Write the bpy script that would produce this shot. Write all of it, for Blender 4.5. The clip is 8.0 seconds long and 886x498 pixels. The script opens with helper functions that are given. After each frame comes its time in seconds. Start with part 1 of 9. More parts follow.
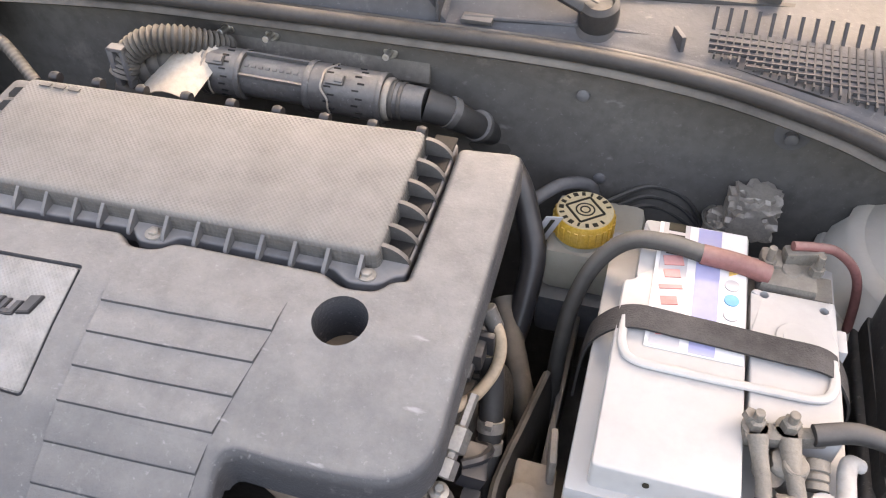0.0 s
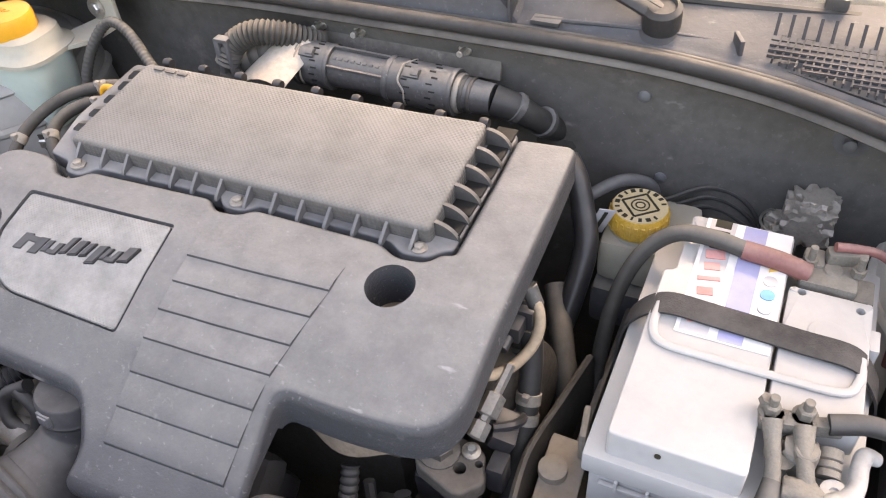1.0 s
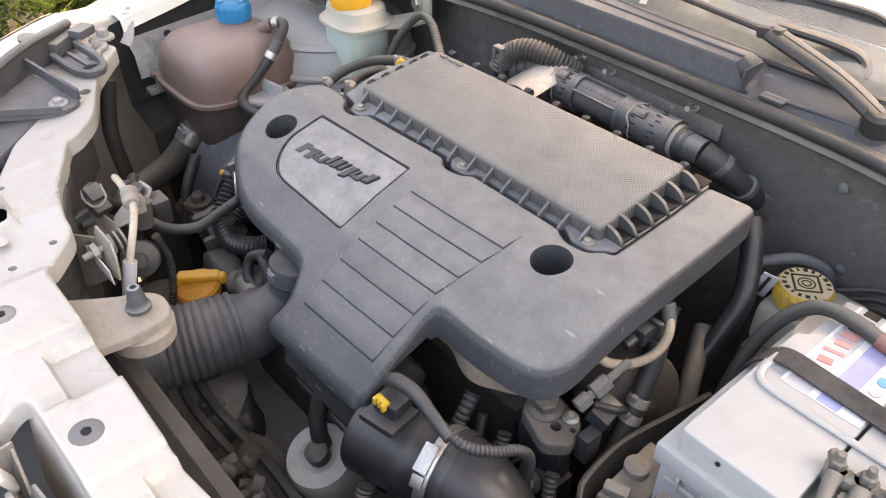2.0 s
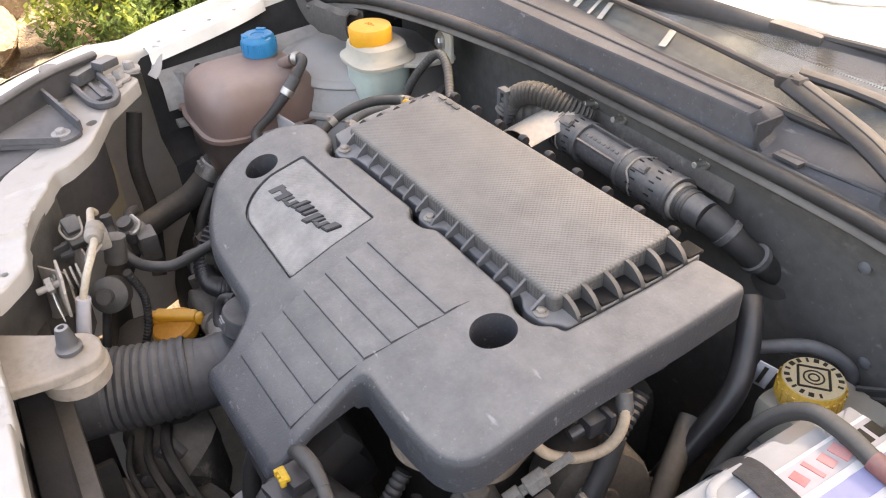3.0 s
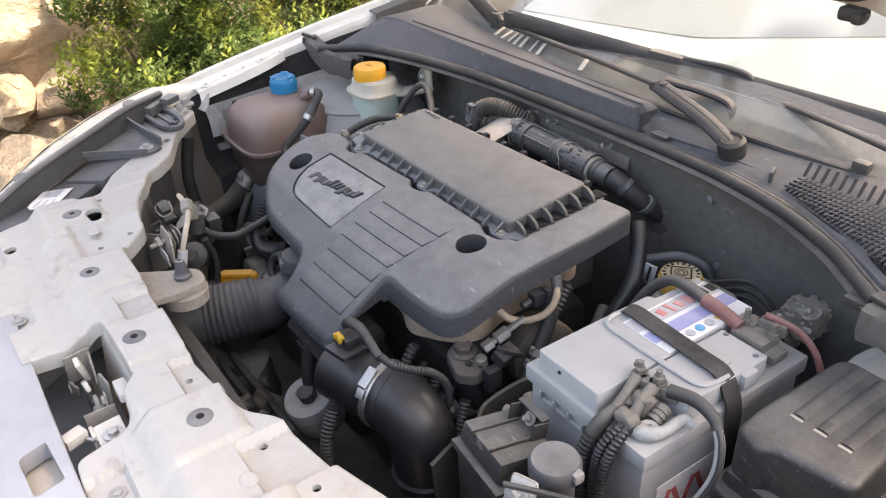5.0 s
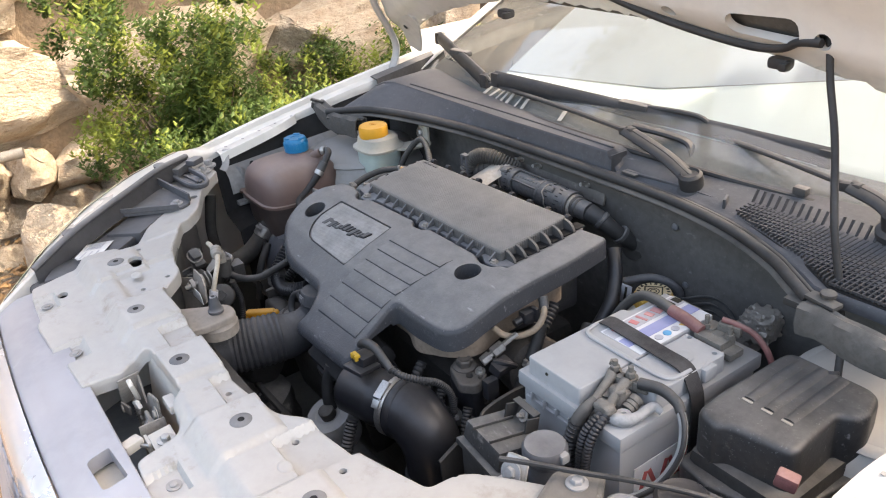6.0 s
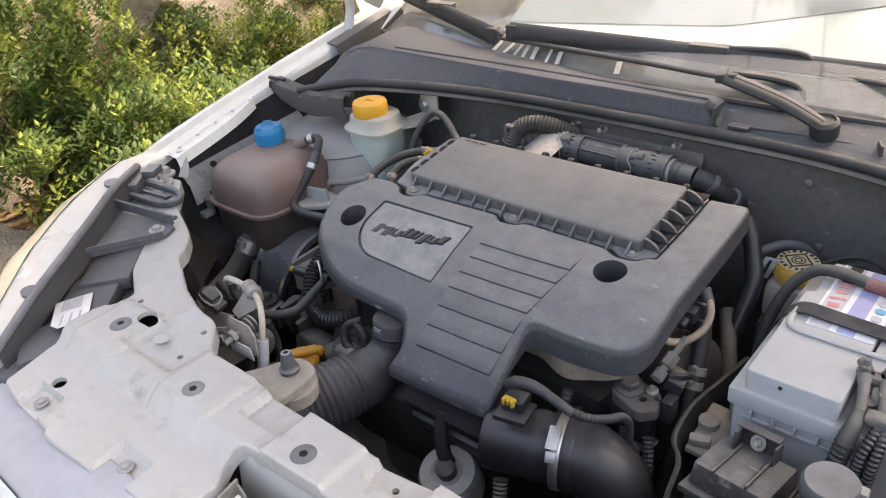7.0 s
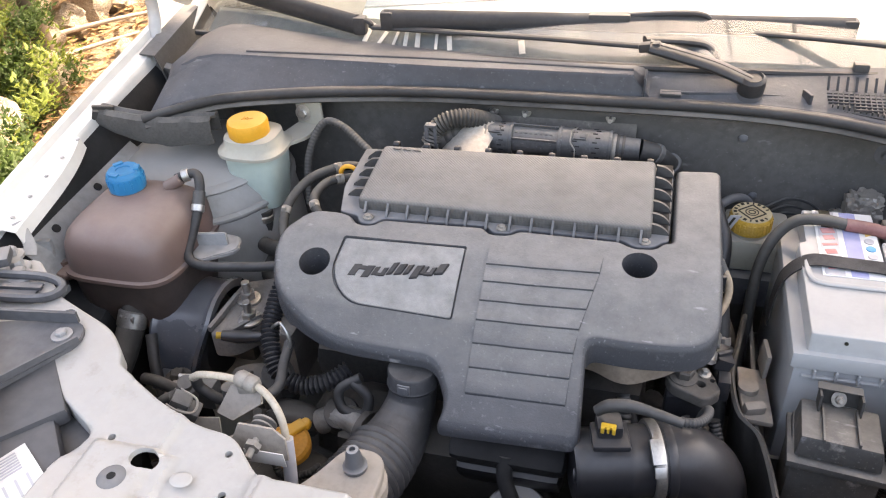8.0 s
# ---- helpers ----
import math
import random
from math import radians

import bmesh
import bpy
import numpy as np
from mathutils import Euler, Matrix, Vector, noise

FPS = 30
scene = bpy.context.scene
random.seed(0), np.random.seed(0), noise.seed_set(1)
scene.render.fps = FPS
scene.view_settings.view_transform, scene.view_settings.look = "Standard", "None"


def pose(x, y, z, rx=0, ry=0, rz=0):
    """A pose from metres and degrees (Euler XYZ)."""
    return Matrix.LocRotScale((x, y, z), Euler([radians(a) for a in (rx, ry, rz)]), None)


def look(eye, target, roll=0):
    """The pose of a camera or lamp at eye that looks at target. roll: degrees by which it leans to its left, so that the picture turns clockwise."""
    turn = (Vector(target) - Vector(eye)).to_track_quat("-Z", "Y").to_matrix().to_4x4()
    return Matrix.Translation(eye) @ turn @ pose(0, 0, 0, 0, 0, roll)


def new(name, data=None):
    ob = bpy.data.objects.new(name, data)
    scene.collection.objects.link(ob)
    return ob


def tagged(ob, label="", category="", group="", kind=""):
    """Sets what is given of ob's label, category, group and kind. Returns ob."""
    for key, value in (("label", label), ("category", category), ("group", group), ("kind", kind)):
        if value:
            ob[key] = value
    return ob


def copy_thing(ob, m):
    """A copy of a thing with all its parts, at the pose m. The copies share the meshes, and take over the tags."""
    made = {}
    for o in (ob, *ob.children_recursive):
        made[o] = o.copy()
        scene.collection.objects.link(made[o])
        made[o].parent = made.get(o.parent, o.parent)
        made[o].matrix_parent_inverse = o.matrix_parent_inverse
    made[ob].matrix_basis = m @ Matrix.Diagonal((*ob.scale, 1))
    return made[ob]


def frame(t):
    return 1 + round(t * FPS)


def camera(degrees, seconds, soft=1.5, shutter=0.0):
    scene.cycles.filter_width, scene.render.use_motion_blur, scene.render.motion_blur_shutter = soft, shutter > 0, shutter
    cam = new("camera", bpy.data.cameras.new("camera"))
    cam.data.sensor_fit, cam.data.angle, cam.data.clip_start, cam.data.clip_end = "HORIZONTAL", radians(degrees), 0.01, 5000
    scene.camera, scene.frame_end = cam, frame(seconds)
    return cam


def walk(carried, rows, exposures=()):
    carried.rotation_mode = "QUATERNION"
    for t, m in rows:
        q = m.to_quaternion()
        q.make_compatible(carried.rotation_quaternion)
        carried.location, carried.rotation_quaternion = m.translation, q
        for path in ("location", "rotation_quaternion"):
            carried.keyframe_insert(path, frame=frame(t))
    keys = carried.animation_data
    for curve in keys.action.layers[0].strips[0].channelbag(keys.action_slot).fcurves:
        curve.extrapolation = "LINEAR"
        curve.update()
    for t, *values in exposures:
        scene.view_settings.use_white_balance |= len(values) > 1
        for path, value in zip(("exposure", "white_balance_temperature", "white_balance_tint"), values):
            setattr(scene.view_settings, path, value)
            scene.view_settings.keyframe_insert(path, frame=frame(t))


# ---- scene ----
cam = camera(57.3, 8.0, soft=1.15)
PATH = [
    (0, (0.3869, -0.3609, 1.248), (-0.02002, 1.009, -0.1511), -0.57),
    (0.3, (0.4227, -0.3661, 1.235), (0.05613, 1, -0.1788), 0.20),
    (0.5, (0.4159, -0.3672, 1.256), (0.01918, 0.9822, -0.1662), -0.69),
    (0.8, (0.426, -0.371, 1.253), (-0.1184, 0.9578, -0.1391), -2.52),
    (1, (0.4483, -0.3959, 1.263), (-0.216, 0.9005, -0.1073), -4.38),
    (1.2, (0.4755, -0.4208, 1.283), (-0.2948, 0.8195, -0.08402), -3.95),
    (1.5, (0.5257, -0.522, 1.279), (-0.3963, 0.6986, -0.009357), -1.35),
    (1.7, (0.5643, -0.5603, 1.279), (-0.4904, 0.6027, 0.04019), 0.16),
    (2, (0.5803, -0.4841, 1.288), (-0.6017, 0.5505, 0.05007), 0.79),
    (2.2, (0.5891, -0.4207, 1.251), (-0.6594, 0.5772, 0.04864), 1.41),
    (3.3, (0.6242, -0.288, 1.264), (-0.7929, 0.4876, 0.08455), -3.71),
    (3.5, (0.6254, -0.2736, 1.258), (-0.7776, 0.5008, 0.06121), -3.71),
    (4, (0.6427, -0.3183, 1.282), (-0.7406, 0.4815, 0.07928), -3.87),
    (4.5, (0.7502, -0.482, 1.32), (-0.6645, 0.407, 0.2209), -3.41),
    (4.7, (0.8183, -0.5217, 1.328), (-0.596, 0.3976, 0.2538), -2.73),
    (5.8, (1.066, -0.5421, 1.383), (-0.4421, 0.3888, 0.4555), -5.20),
    (6, (1.046, -0.6109, 1.381), (-0.4503, 0.3577, 0.4749), -5.01),
    (6.2, (1.023, -0.6887, 1.384), (-0.4497, 0.3286, 0.4908), -5.01),
    (6.5, (0.9495, -0.7594, 1.414), (-0.4205, 0.3734, 0.4979), -4.21),
    (6.7, (0.8495, -0.7612, 1.375), (-0.4379, 0.4403, 0.4266), -4.49),
    (7, (0.6099, -0.729, 1.352), (-0.5619, 0.5176, 0.3157), -6.21),
    (7.2, (0.4943, -0.7182, 1.384), (-0.6401, 0.5428, 0.3243), -8.77),
    (7.5, (0.3829, -0.7041, 1.38), (-0.6167, 0.6047, 0.2453), -10.31),
    (7.7, (0.3227, -0.7267, 1.368), (-0.5265, 0.6727, 0.219), -8.98),
    (8, (0.2179, -0.7791, 1.388), (-0.2565, 0.7654, 0.2095), -3.84),
]
walk(cam, [(t, look(eye, target, roll)) for t, eye, target, roll in PATH], [(0, 3.62, 8900, 18), (1, 3.58, 8900, 18), (1.5, 3.56, 8800, 17), (2, 3.38, 8600, 16), (3.5, 3.52, 8600, 17), (4, 3.65, 8700, 17), (4.5, 3.3, 8400, 16), (6, 2.78, 7600, 12), (6.5, 2.76, 7600, 11), (7, 2.75, 7900, 14), (7.5, 2.85, 8000, 15), (8, 3.27, 8200, 15)])

# world and sun
SUN_EL, SUN_AZ = 58.0, 20.0
world = bpy.data.worlds.new("sky")
scene.world = world
world.use_nodes = True
wn = world.node_tree
sky = wn.nodes.new("ShaderNodeTexSky")
sky.sky_type = "NISHITA"
sky.sun_disc = False
sky.sun_elevation = radians(SUN_EL)
sky.sun_rotation = radians(SUN_AZ)
sky.dust_density = 6.0
sky.air_density = 1.2
wn.links.new(sky.outputs["Color"], wn.nodes["Background"].inputs["Color"])
wn.nodes["Background"].inputs["Strength"].default_value = 0.15
sun = new("sun", bpy.data.lights.new("sun", "SUN"))
sun.data.energy, sun.data.angle, sun.data.color = 1.4, radians(0.6), (1.0, 0.93, 0.82)
sun_dir = Vector((math.sin(radians(SUN_AZ)) * math.cos(radians(SUN_EL)), math.cos(radians(SUN_AZ)) * math.cos(radians(SUN_EL)), math.sin(radians(SUN_EL))))
sun.matrix_world = look(sun_dir * 20, (0, 0, 0))


# ---------- materials ----------
def mat(name, col, rough=0.5, metal=0.0, col2=None, scale=25.0, dust=0.0, dustcol=(0.36, 0.345, 0.32), bump=0.15, bscale=180.0, bdist=0.002, spec=0.28, spots=0.0, spotcol=(0.1, 0.07, 0.05), trans=0.0, per_object=0.0, weave=0.0, worn=0.0, mottle=0.62, even=0.0, settle=0.35):
    """A weathered surface: base colour that varies at two scales, settled dust, worn spots and fine relief."""
    m = bpy.data.materials.new(name)
    m.use_nodes = True
    nt = m.node_tree
    n, l = nt.nodes, nt.links
    b = n["Principled BSDF"]
    b.inputs["Metallic"].default_value = metal
    b.inputs["Specular IOR Level"].default_value = spec
    if trans:
        b.inputs["Subsurface Weight"].default_value = trans
        b.inputs["Subsurface Radius"].default_value = (0.02, 0.015, 0.01)
    tc = n.new("ShaderNodeTexCoord")

    def noise_tex(s, detail=4.0, rg=0.6):
        t = n.new("ShaderNodeTexNoise")
        t.inputs["Scale"].default_value = s
        t.inputs["Detail"].default_value = detail
        t.inputs["Roughness"].default_value = rg
        l.new(tc.outputs["Object"], t.inputs["Vector"])
        return t

    def mix(fac, a, c):
        x = n.new("ShaderNodeMix")
        x.data_type = "RGBA"
        for sock, v in ((x.inputs[6], a), (x.inputs[7], c)):
            if isinstance(v, tuple):
                sock.default_value = (*v, 1.0)
            else:
                l.new(v, sock)
        if isinstance(fac, float):
            x.inputs[0].default_value = fac
        else:
            l.new(fac, x.inputs[0])
        return x.outputs[2]

    def ramp(v, lo, hi, top=1.0, base=0.0):
        r = n.new("ShaderNodeMapRange")
        r.inputs["From Min"].default_value, r.inputs["From Max"].default_value = lo, hi
        r.inputs["To Min"].default_value, r.inputs["To Max"].default_value = base, top
        l.new(v, r.inputs["Value"])
        return r.outputs["Result"]

    big, small = noise_tex(scale), noise_tex(scale * 9)
    col2 = col2 or tuple(c * 0.72 for c in col)
    c = mix(ramp(big.outputs["Fac"], 0.3, 0.7), col, col2)
    c = mix(ramp(small.outputs["Fac"], 0.42, 0.72, 0.8), c, tuple(v * mottle for v in col))
    if per_object:
        oi = n.new("ShaderNodeObjectInfo")
        hsv = n.new("ShaderNodeHueSaturation")
        l.new(ramp(oi.outputs["Random"], 0.0, 1.0), hsv.inputs["Fac"])
        hsv.inputs["Value"].default_value = 1.0 + per_object
        l.new(c, hsv.inputs["Color"])
        c = hsv.outputs["Color"]
    if spots:
        sp = noise_tex(scale * 2.3, 8.0, 0.7)
        c = mix(ramp(sp.outputs["Fac"], 0.62 - 0.1 * spots, 0.72, min(1.0, spots * 2)), c, spotcol)
    rr = n.new("ShaderNodeMath")
    rr.operation = "MULTIPLY_ADD"
    rr.inputs[1].default_value, rr.inputs[2].default_value = 0.25, rough - 0.12
    l.new(big.outputs["Fac"], rr.inputs[0])
    rough_sock = rr.outputs[0]
    if dust:
        geo = n.new("ShaderNodeNewGeometry")
        sep = n.new("ShaderNodeSeparateXYZ")
        l.new(geo.outputs["Normal"], sep.inputs[0])
        up = ramp(sep.outputs["Z"], settle, 0.99)
        dn = noise_tex(scale * (0.55 + 2.4 * even), 9.0, 0.68 + 0.08 * even)
        mul = n.new("ShaderNodeMath")
        mul.operation = "MULTIPLY"
        l.new(up, mul.inputs[0])
        l.new(ramp(dn.outputs["Fac"], 0.3 - 0.1 * even, 0.66 + 0.04 * even, dust, 0.42 * even * dust), mul.inputs[1])
        c = mix(mul.outputs[0], c, dustcol)
        ra = n.new("ShaderNodeMath")
        ra.operation = "MULTIPLY_ADD"
        ra.use_clamp = True
        ra.inputs[1].default_value = 0.4
        l.new(mul.outputs[0], ra.inputs[0])
        l.new(rough_sock, ra.inputs[2])
        rough_sock = ra.outputs[0]
    if worn:
        # pale specks and fine scratches
        c = mix(ramp(noise_tex(230.0, 6.0, 0.7).outputs["Fac"], 0.6, 0.8, worn * 0.8), c, (0.42, 0.42, 0.42))
        mp = n.new("ShaderNodeMapping")
        mp.inputs["Rotation"].default_value = (0.0, 0.0, 1.1)
        mp.inputs["Scale"].default_value = (35.0, 120.0, 60.0)
        l.new(tc.outputs["Object"], mp.inputs["Vector"])
        sc = n.new("ShaderNodeTexNoise")
        sc.inputs["Scale"].default_value = 1.0
        sc.inputs["Detail"].default_value = 6.0
        l.new(mp.outputs["Vector"], sc.inputs["Vector"])
        c = mix(ramp(sc.outputs["Fac"], 0.68, 0.76, worn * 0.8), c, (0.4, 0.4, 0.41))
    l.new(c, b.inputs["Base Color"])
    l.new(rough_sock, b.inputs["Roughness"])
    if bump:
        bp = n.new("ShaderNodeBump")
        bp.inputs["Strength"].default_value = bump
        bp.inputs["Distance"].default_value = bdist
        if weave:
            vor = n.new("ShaderNodeTexVoronoi")
            vor.inputs["Scale"].default_value = weave
            vor.inputs["Randomness"].default_value = 0.0
            tm = n.new("ShaderNodeMapping")
            tm.inputs["Rotation"].default_value = (0.0, 0.0, 0.785)
            l.new(tc.outputs["Object"], tm.inputs["Vector"])
            l.new(tm.outputs["Vector"], vor.inputs["Vector"])
            l.new(vor.outputs["Distance"], bp.inputs["Height"])
        else:
            l.new(noise_tex(bscale, 5.0).outputs["Fac"], bp.inputs["Height"])
        l.new(bp.outputs["Normal"], b.inputs["Normal"])
    return m


M_cover = mat("cover_plastic", (0.046, 0.048, 0.054), 0.46, dust=0.84, dustcol=(0.238, 0.233, 0.226), scale=11, bump=0.3, bscale=420, settle=0.74, spots=0.14, spotcol=(0.3, 0.3, 0.3), worn=0.45, even=1.0, mottle=0.8)
# near black, paints the shade of small recesses that are not cut out
M_recess_shade = mat("recess_shade", (0.012, 0.012, 0.013), 0.7)
M_lid = mat("textured_lid", (0.08, 0.079, 0.078), 0.55, dust=0.72, dustcol=(0.25, 0.242, 0.23), scale=8, bump=0.5, weave=330, even=1.0)
M_pipe = mat("dusty_pipe_plastic", (0.062, 0.062, 0.064), 0.46, dust=0.6, dustcol=(0.27, 0.262, 0.255), scale=22, bump=0.25, worn=0.45, even=0.6)
M_black = mat("black_plastic", (0.062, 0.061, 0.061), 0.45, worn=0.2, dust=0.6, dustcol=(0.24, 0.23, 0.22), scale=14, bump=0.2)
M_blackclean = mat("clean_black_plastic", (0.022, 0.022, 0.025), 0.32, dust=0.3, dustcol=(0.18, 0.175, 0.17), scale=14, bump=0.06, spec=0.3)
M_rubber = mat("black_rubber", (0.03, 0.03, 0.031), 0.55, dust=0.35, dustcol=(0.22, 0.21, 0.2), scale=18, bump=0.12)
M_rubberdusty = mat("dusty_rubber", (0.045, 0.043, 0.041), 0.7, dust=0.65, dustcol=(0.24, 0.225, 0.205), scale=12, bump=0.2)
M_greyplastic = mat("grey_plastic", (0.095, 0.097, 0.105), 0.5, dust=0.65, dustcol=(0.3, 0.295, 0.29), scale=10, bump=0.12)
M_cowl = mat("cowl_plastic", (0.05, 0.052, 0.058), 0.5, spec=0.25, worn=0.35, dust=0.55, dustcol=(0.172, 0.175, 0.188), scale=6, bump=0.18, spots=0.16, spotcol=(0.19, 0.183, 0.18), even=0.6)
M_white = mat("white_paint", (0.345, 0.341, 0.33), 0.32, col2=(0.36, 0.35, 0.335), dust=0.6, dustcol=(0.33, 0.305, 0.275), scale=8, bump=0.05, spots=0.45, spotcol=(0.21, 0.185, 0.155), worn=0.5, spec=0.5, mottle=0.9)
M_whiteclean = mat("white_body_paint", (0.522, 0.513, 0.491), 0.22, col2=(0.55, 0.54, 0.51), scale=3, bump=0.0, dust=0.15, dustcol=(0.55, 0.5, 0.43), spec=0.5, mottle=0.9)
M_creampaint = mat("cream_paint", (0.52, 0.5, 0.46), 0.5, dust=0.4, dustcol=(0.42, 0.38, 0.33), scale=9, bump=0.08, spots=0.15, spotcol=(0.3, 0.26, 0.21), mottle=0.9)
M_greypaint = mat("grey_paint", (0.3, 0.3, 0.3), 0.5, dust=0.5, dustcol=(0.3, 0.28, 0.26), scale=7, bump=0.1)
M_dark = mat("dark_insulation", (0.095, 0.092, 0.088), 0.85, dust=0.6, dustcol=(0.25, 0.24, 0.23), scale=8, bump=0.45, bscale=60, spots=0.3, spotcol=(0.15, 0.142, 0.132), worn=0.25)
M_darkmetal = mat("dark_metal", (0.07, 0.067, 0.064), 0.55, metal=0.4, dust=0.5, dustcol=(0.15, 0.135, 0.12), scale=20, bump=0.3, spots=0.25, spotcol=(0.1, 0.06, 0.035))
M_alu = mat("cast_aluminium", (0.3, 0.29, 0.275), 0.55, metal=0.6, dust=0.55, dustcol=(0.2, 0.18, 0.16), scale=25, bump=0.4, spots=0.3, spotcol=(0.1, 0.085, 0.07))
M_latch = mat("dusty_latch_steel", (0.3, 0.28, 0.255), 0.6, metal=0.3, dust=0.5, dustcol=(0.36, 0.32, 0.28), scale=30, bump=0.25, spots=0.3, spotcol=(0.12, 0.09, 0.07))
M_relay = mat("relay_plastic", (0.052, 0.051, 0.049), 0.6, worn=0.4, dust=0.62, dustcol=(0.24, 0.228, 0.21), scale=16, bump=0.15, spots=0.25, spotcol=(0.28, 0.26, 0.235), even=0.4)
M_grimy = mat("grimy_casting", (0.1, 0.092, 0.084), 0.65, metal=0.3, dust=0.6, dustcol=(0.14, 0.122, 0.105), scale=25, bump=0.4, spots=0.35, spotcol=(0.06, 0.05, 0.04))
M_grille = mat("grille_plastic", (0.05, 0.051, 0.055), 0.6, spec=0.15, dust=0.4, dustcol=(0.15, 0.15, 0.155), scale=14, bump=0.15)
M_foamlight = mat("grey_foam", (0.1, 0.096, 0.09), 0.85, dust=0.6, dustcol=(0.24, 0.225, 0.205), scale=14, bump=0.5, bscale=90, spots=0.2, spotcol=(0.04, 0.04, 0.04))
M_fuse = mat("worn_black_plastic", (0.043, 0.042, 0.042), 0.36, worn=0.6, dust=0.5, dustcol=(0.2, 0.193, 0.185), scale=16, bump=0.1, spots=0.15, spotcol=(0.24, 0.215, 0.185), even=0.3)
M_clipgrey = mat("grey_clip_plastic", (0.36, 0.36, 0.355), 0.5, dust=0.5, dustcol=(0.38, 0.35, 0.32), scale=20, bump=0.1)
M_tower = mat("tower_paint", (0.3, 0.297, 0.29), 0.55, dust=0.55, dustcol=(0.265, 0.252, 0.236), scale=6, bump=0.1, spots=0.3, spotcol=(0.17, 0.162, 0.152), mottle=0.8, even=0.4, spec=0.2, worn=0.25)
M_panel = mat("dusty_logo_panel", (0.075, 0.075, 0.075), 0.6, dust=0.9, dustcol=(0.33, 0.324, 0.315), scale=11, bump=0.4, weave=420, even=0.7)
M_foam = mat("worn_foam", (0.075, 0.073, 0.07), 0.85, dust=0.6, dustcol=(0.22, 0.21, 0.195), scale=30, bump=0.6, bscale=120, spots=0.2, spotcol=(0.03, 0.03, 0.03))
M_snorkel = mat("snorkel_plastic", (0.045, 0.046, 0.05), 0.5, dust=0.45, dustcol=(0.21, 0.2, 0.19), scale=14, bump=0.12, worn=0.2, spec=0.2)
M_gloss = mat("glossy_black_cover", (0.06, 0.066, 0.08), 0.2, dust=0.4, dustcol=(0.24, 0.245, 0.255), scale=9, bump=0.04, spec=0.7, mottle=0.9, worn=0.3)
M_cast = mat("grey_casting", (0.2, 0.195, 0.19), 0.6, metal=0.3, dust=0.6, dustcol=(0.24, 0.225, 0.205), scale=25, bump=0.4)
M_dustsheet = mat("dusty_brown_sheet", (0.13, 0.12, 0.11), 0.7, dust=0.6, dustcol=(0.3, 0.275, 0.25), scale=18, bump=0.2, spots=0.3, spotcol=(0.26, 0.235, 0.21), worn=0.3)
M_valve = mat("dusty_valve_cover", (0.23, 0.182, 0.14), 0.75, dust=0.6, dustcol=(0.27, 0.22, 0.175), scale=16, bump=0.4, spots=0.2)
M_steel = mat("zinc_steel", (0.5, 0.49, 0.47), 0.38, metal=0.9, scale=40, dust=0.3, bump=0.1, spots=0.15)
M_chrome = mat("chrome_trim", (0.62, 0.64, 0.68), 0.2, metal=0.6, scale=6, bump=0.0, dust=0.35, dustcol=(0.5, 0.49, 0.48), mottle=0.9)
M_silver = mat("silver_trim_paint", (0.37, 0.37, 0.395), 0.35, metal=0.25, scale=5, dust=0.3, dustcol=(0.36, 0.36, 0.38), bump=0.05, mottle=0.9)
M_brown = mat("aged_tank_plastic", (0.155, 0.105, 0.093), 0.38, col2=(0.12, 0.085, 0.075), scale=9, dust=0.55, dustcol=(0.3, 0.255, 0.235), bump=0.1, trans=0.15, mottle=0.9)
# tank plastic at under half the upper shell's colour value, for the lower shell
M_tanklow = mat("tank_plastic_darker", (0.07, 0.055, 0.05), 0.45, scale=9, dust=0.3, bump=0.1)
M_milky = mat("milky_plastic", (0.37, 0.352, 0.3), 0.45, col2=(0.31, 0.3, 0.26), dust=0.7, dustcol=(0.34, 0.31, 0.27), scale=14, bump=0.12, trans=0.2, spots=0.2, spotcol=(0.24, 0.21, 0.17), mottle=0.85)
M_milkygreen = mat("milky_plastic_fluid", (0.37, 0.43, 0.39), 0.38, col2=(0.3, 0.38, 0.36), dust=0.45, scale=10, bump=0.05, trans=0.2, mottle=0.9)
M_blue = mat("blue_cap_plastic", (0.006, 0.165, 0.35), 0.32, scale=20, dust=0.12, dustcol=(0.1, 0.22, 0.42), bump=0.05, mottle=0.9)
M_oldyellow = mat("dusty_yellow_cap", (0.66, 0.4, 0.05), 0.55, col2=(0.52, 0.33, 0.1), scale=40, dust=0.45, dustcol=(0.5, 0.42, 0.28), bump=0.1)
M_yellow = mat("yellow_cap_plastic", (0.6, 0.3, 0.03), 0.45, col2=(0.62, 0.3, 0.03), scale=20, dust=0.35, dustcol=(0.5, 0.38, 0.2), bump=0.1, mottle=0.9)
M_orange = mat("orange_cap_plastic", (0.62, 0.28, 0.03), 0.5, col2=(0.5, 0.21, 0.03), scale=25, dust=0.25, dustcol=(0.4, 0.28, 0.15), bump=0.1, spots=0.2, spotcol=(0.2, 0.11, 0.04))
M_print = mat("black_print", (0.03, 0.028, 0.02), 0.6, scale=60)
M_battery = mat("battery_case", (0.31, 0.315, 0.32), 0.4, col2=(0.275, 0.28, 0.285), scale=8, dust=0.45, dustcol=(0.36, 0.345, 0.32), bump=0.05, mottle=0.9)
M_batlid = mat("battery_lid", (0.325, 0.328, 0.33), 0.38, col2=(0.325, 0.328, 0.33), scale=8, dust=0.4, dustcol=(0.36, 0.345, 0.325), bump=0.05, mottle=0.9)
M_label = mat("label_white", (0.7, 0.7, 0.7), 0.3, scale=10, dust=0.3, dustcol=(0.5, 0.48, 0.46), bump=0.0, mottle=0.9)
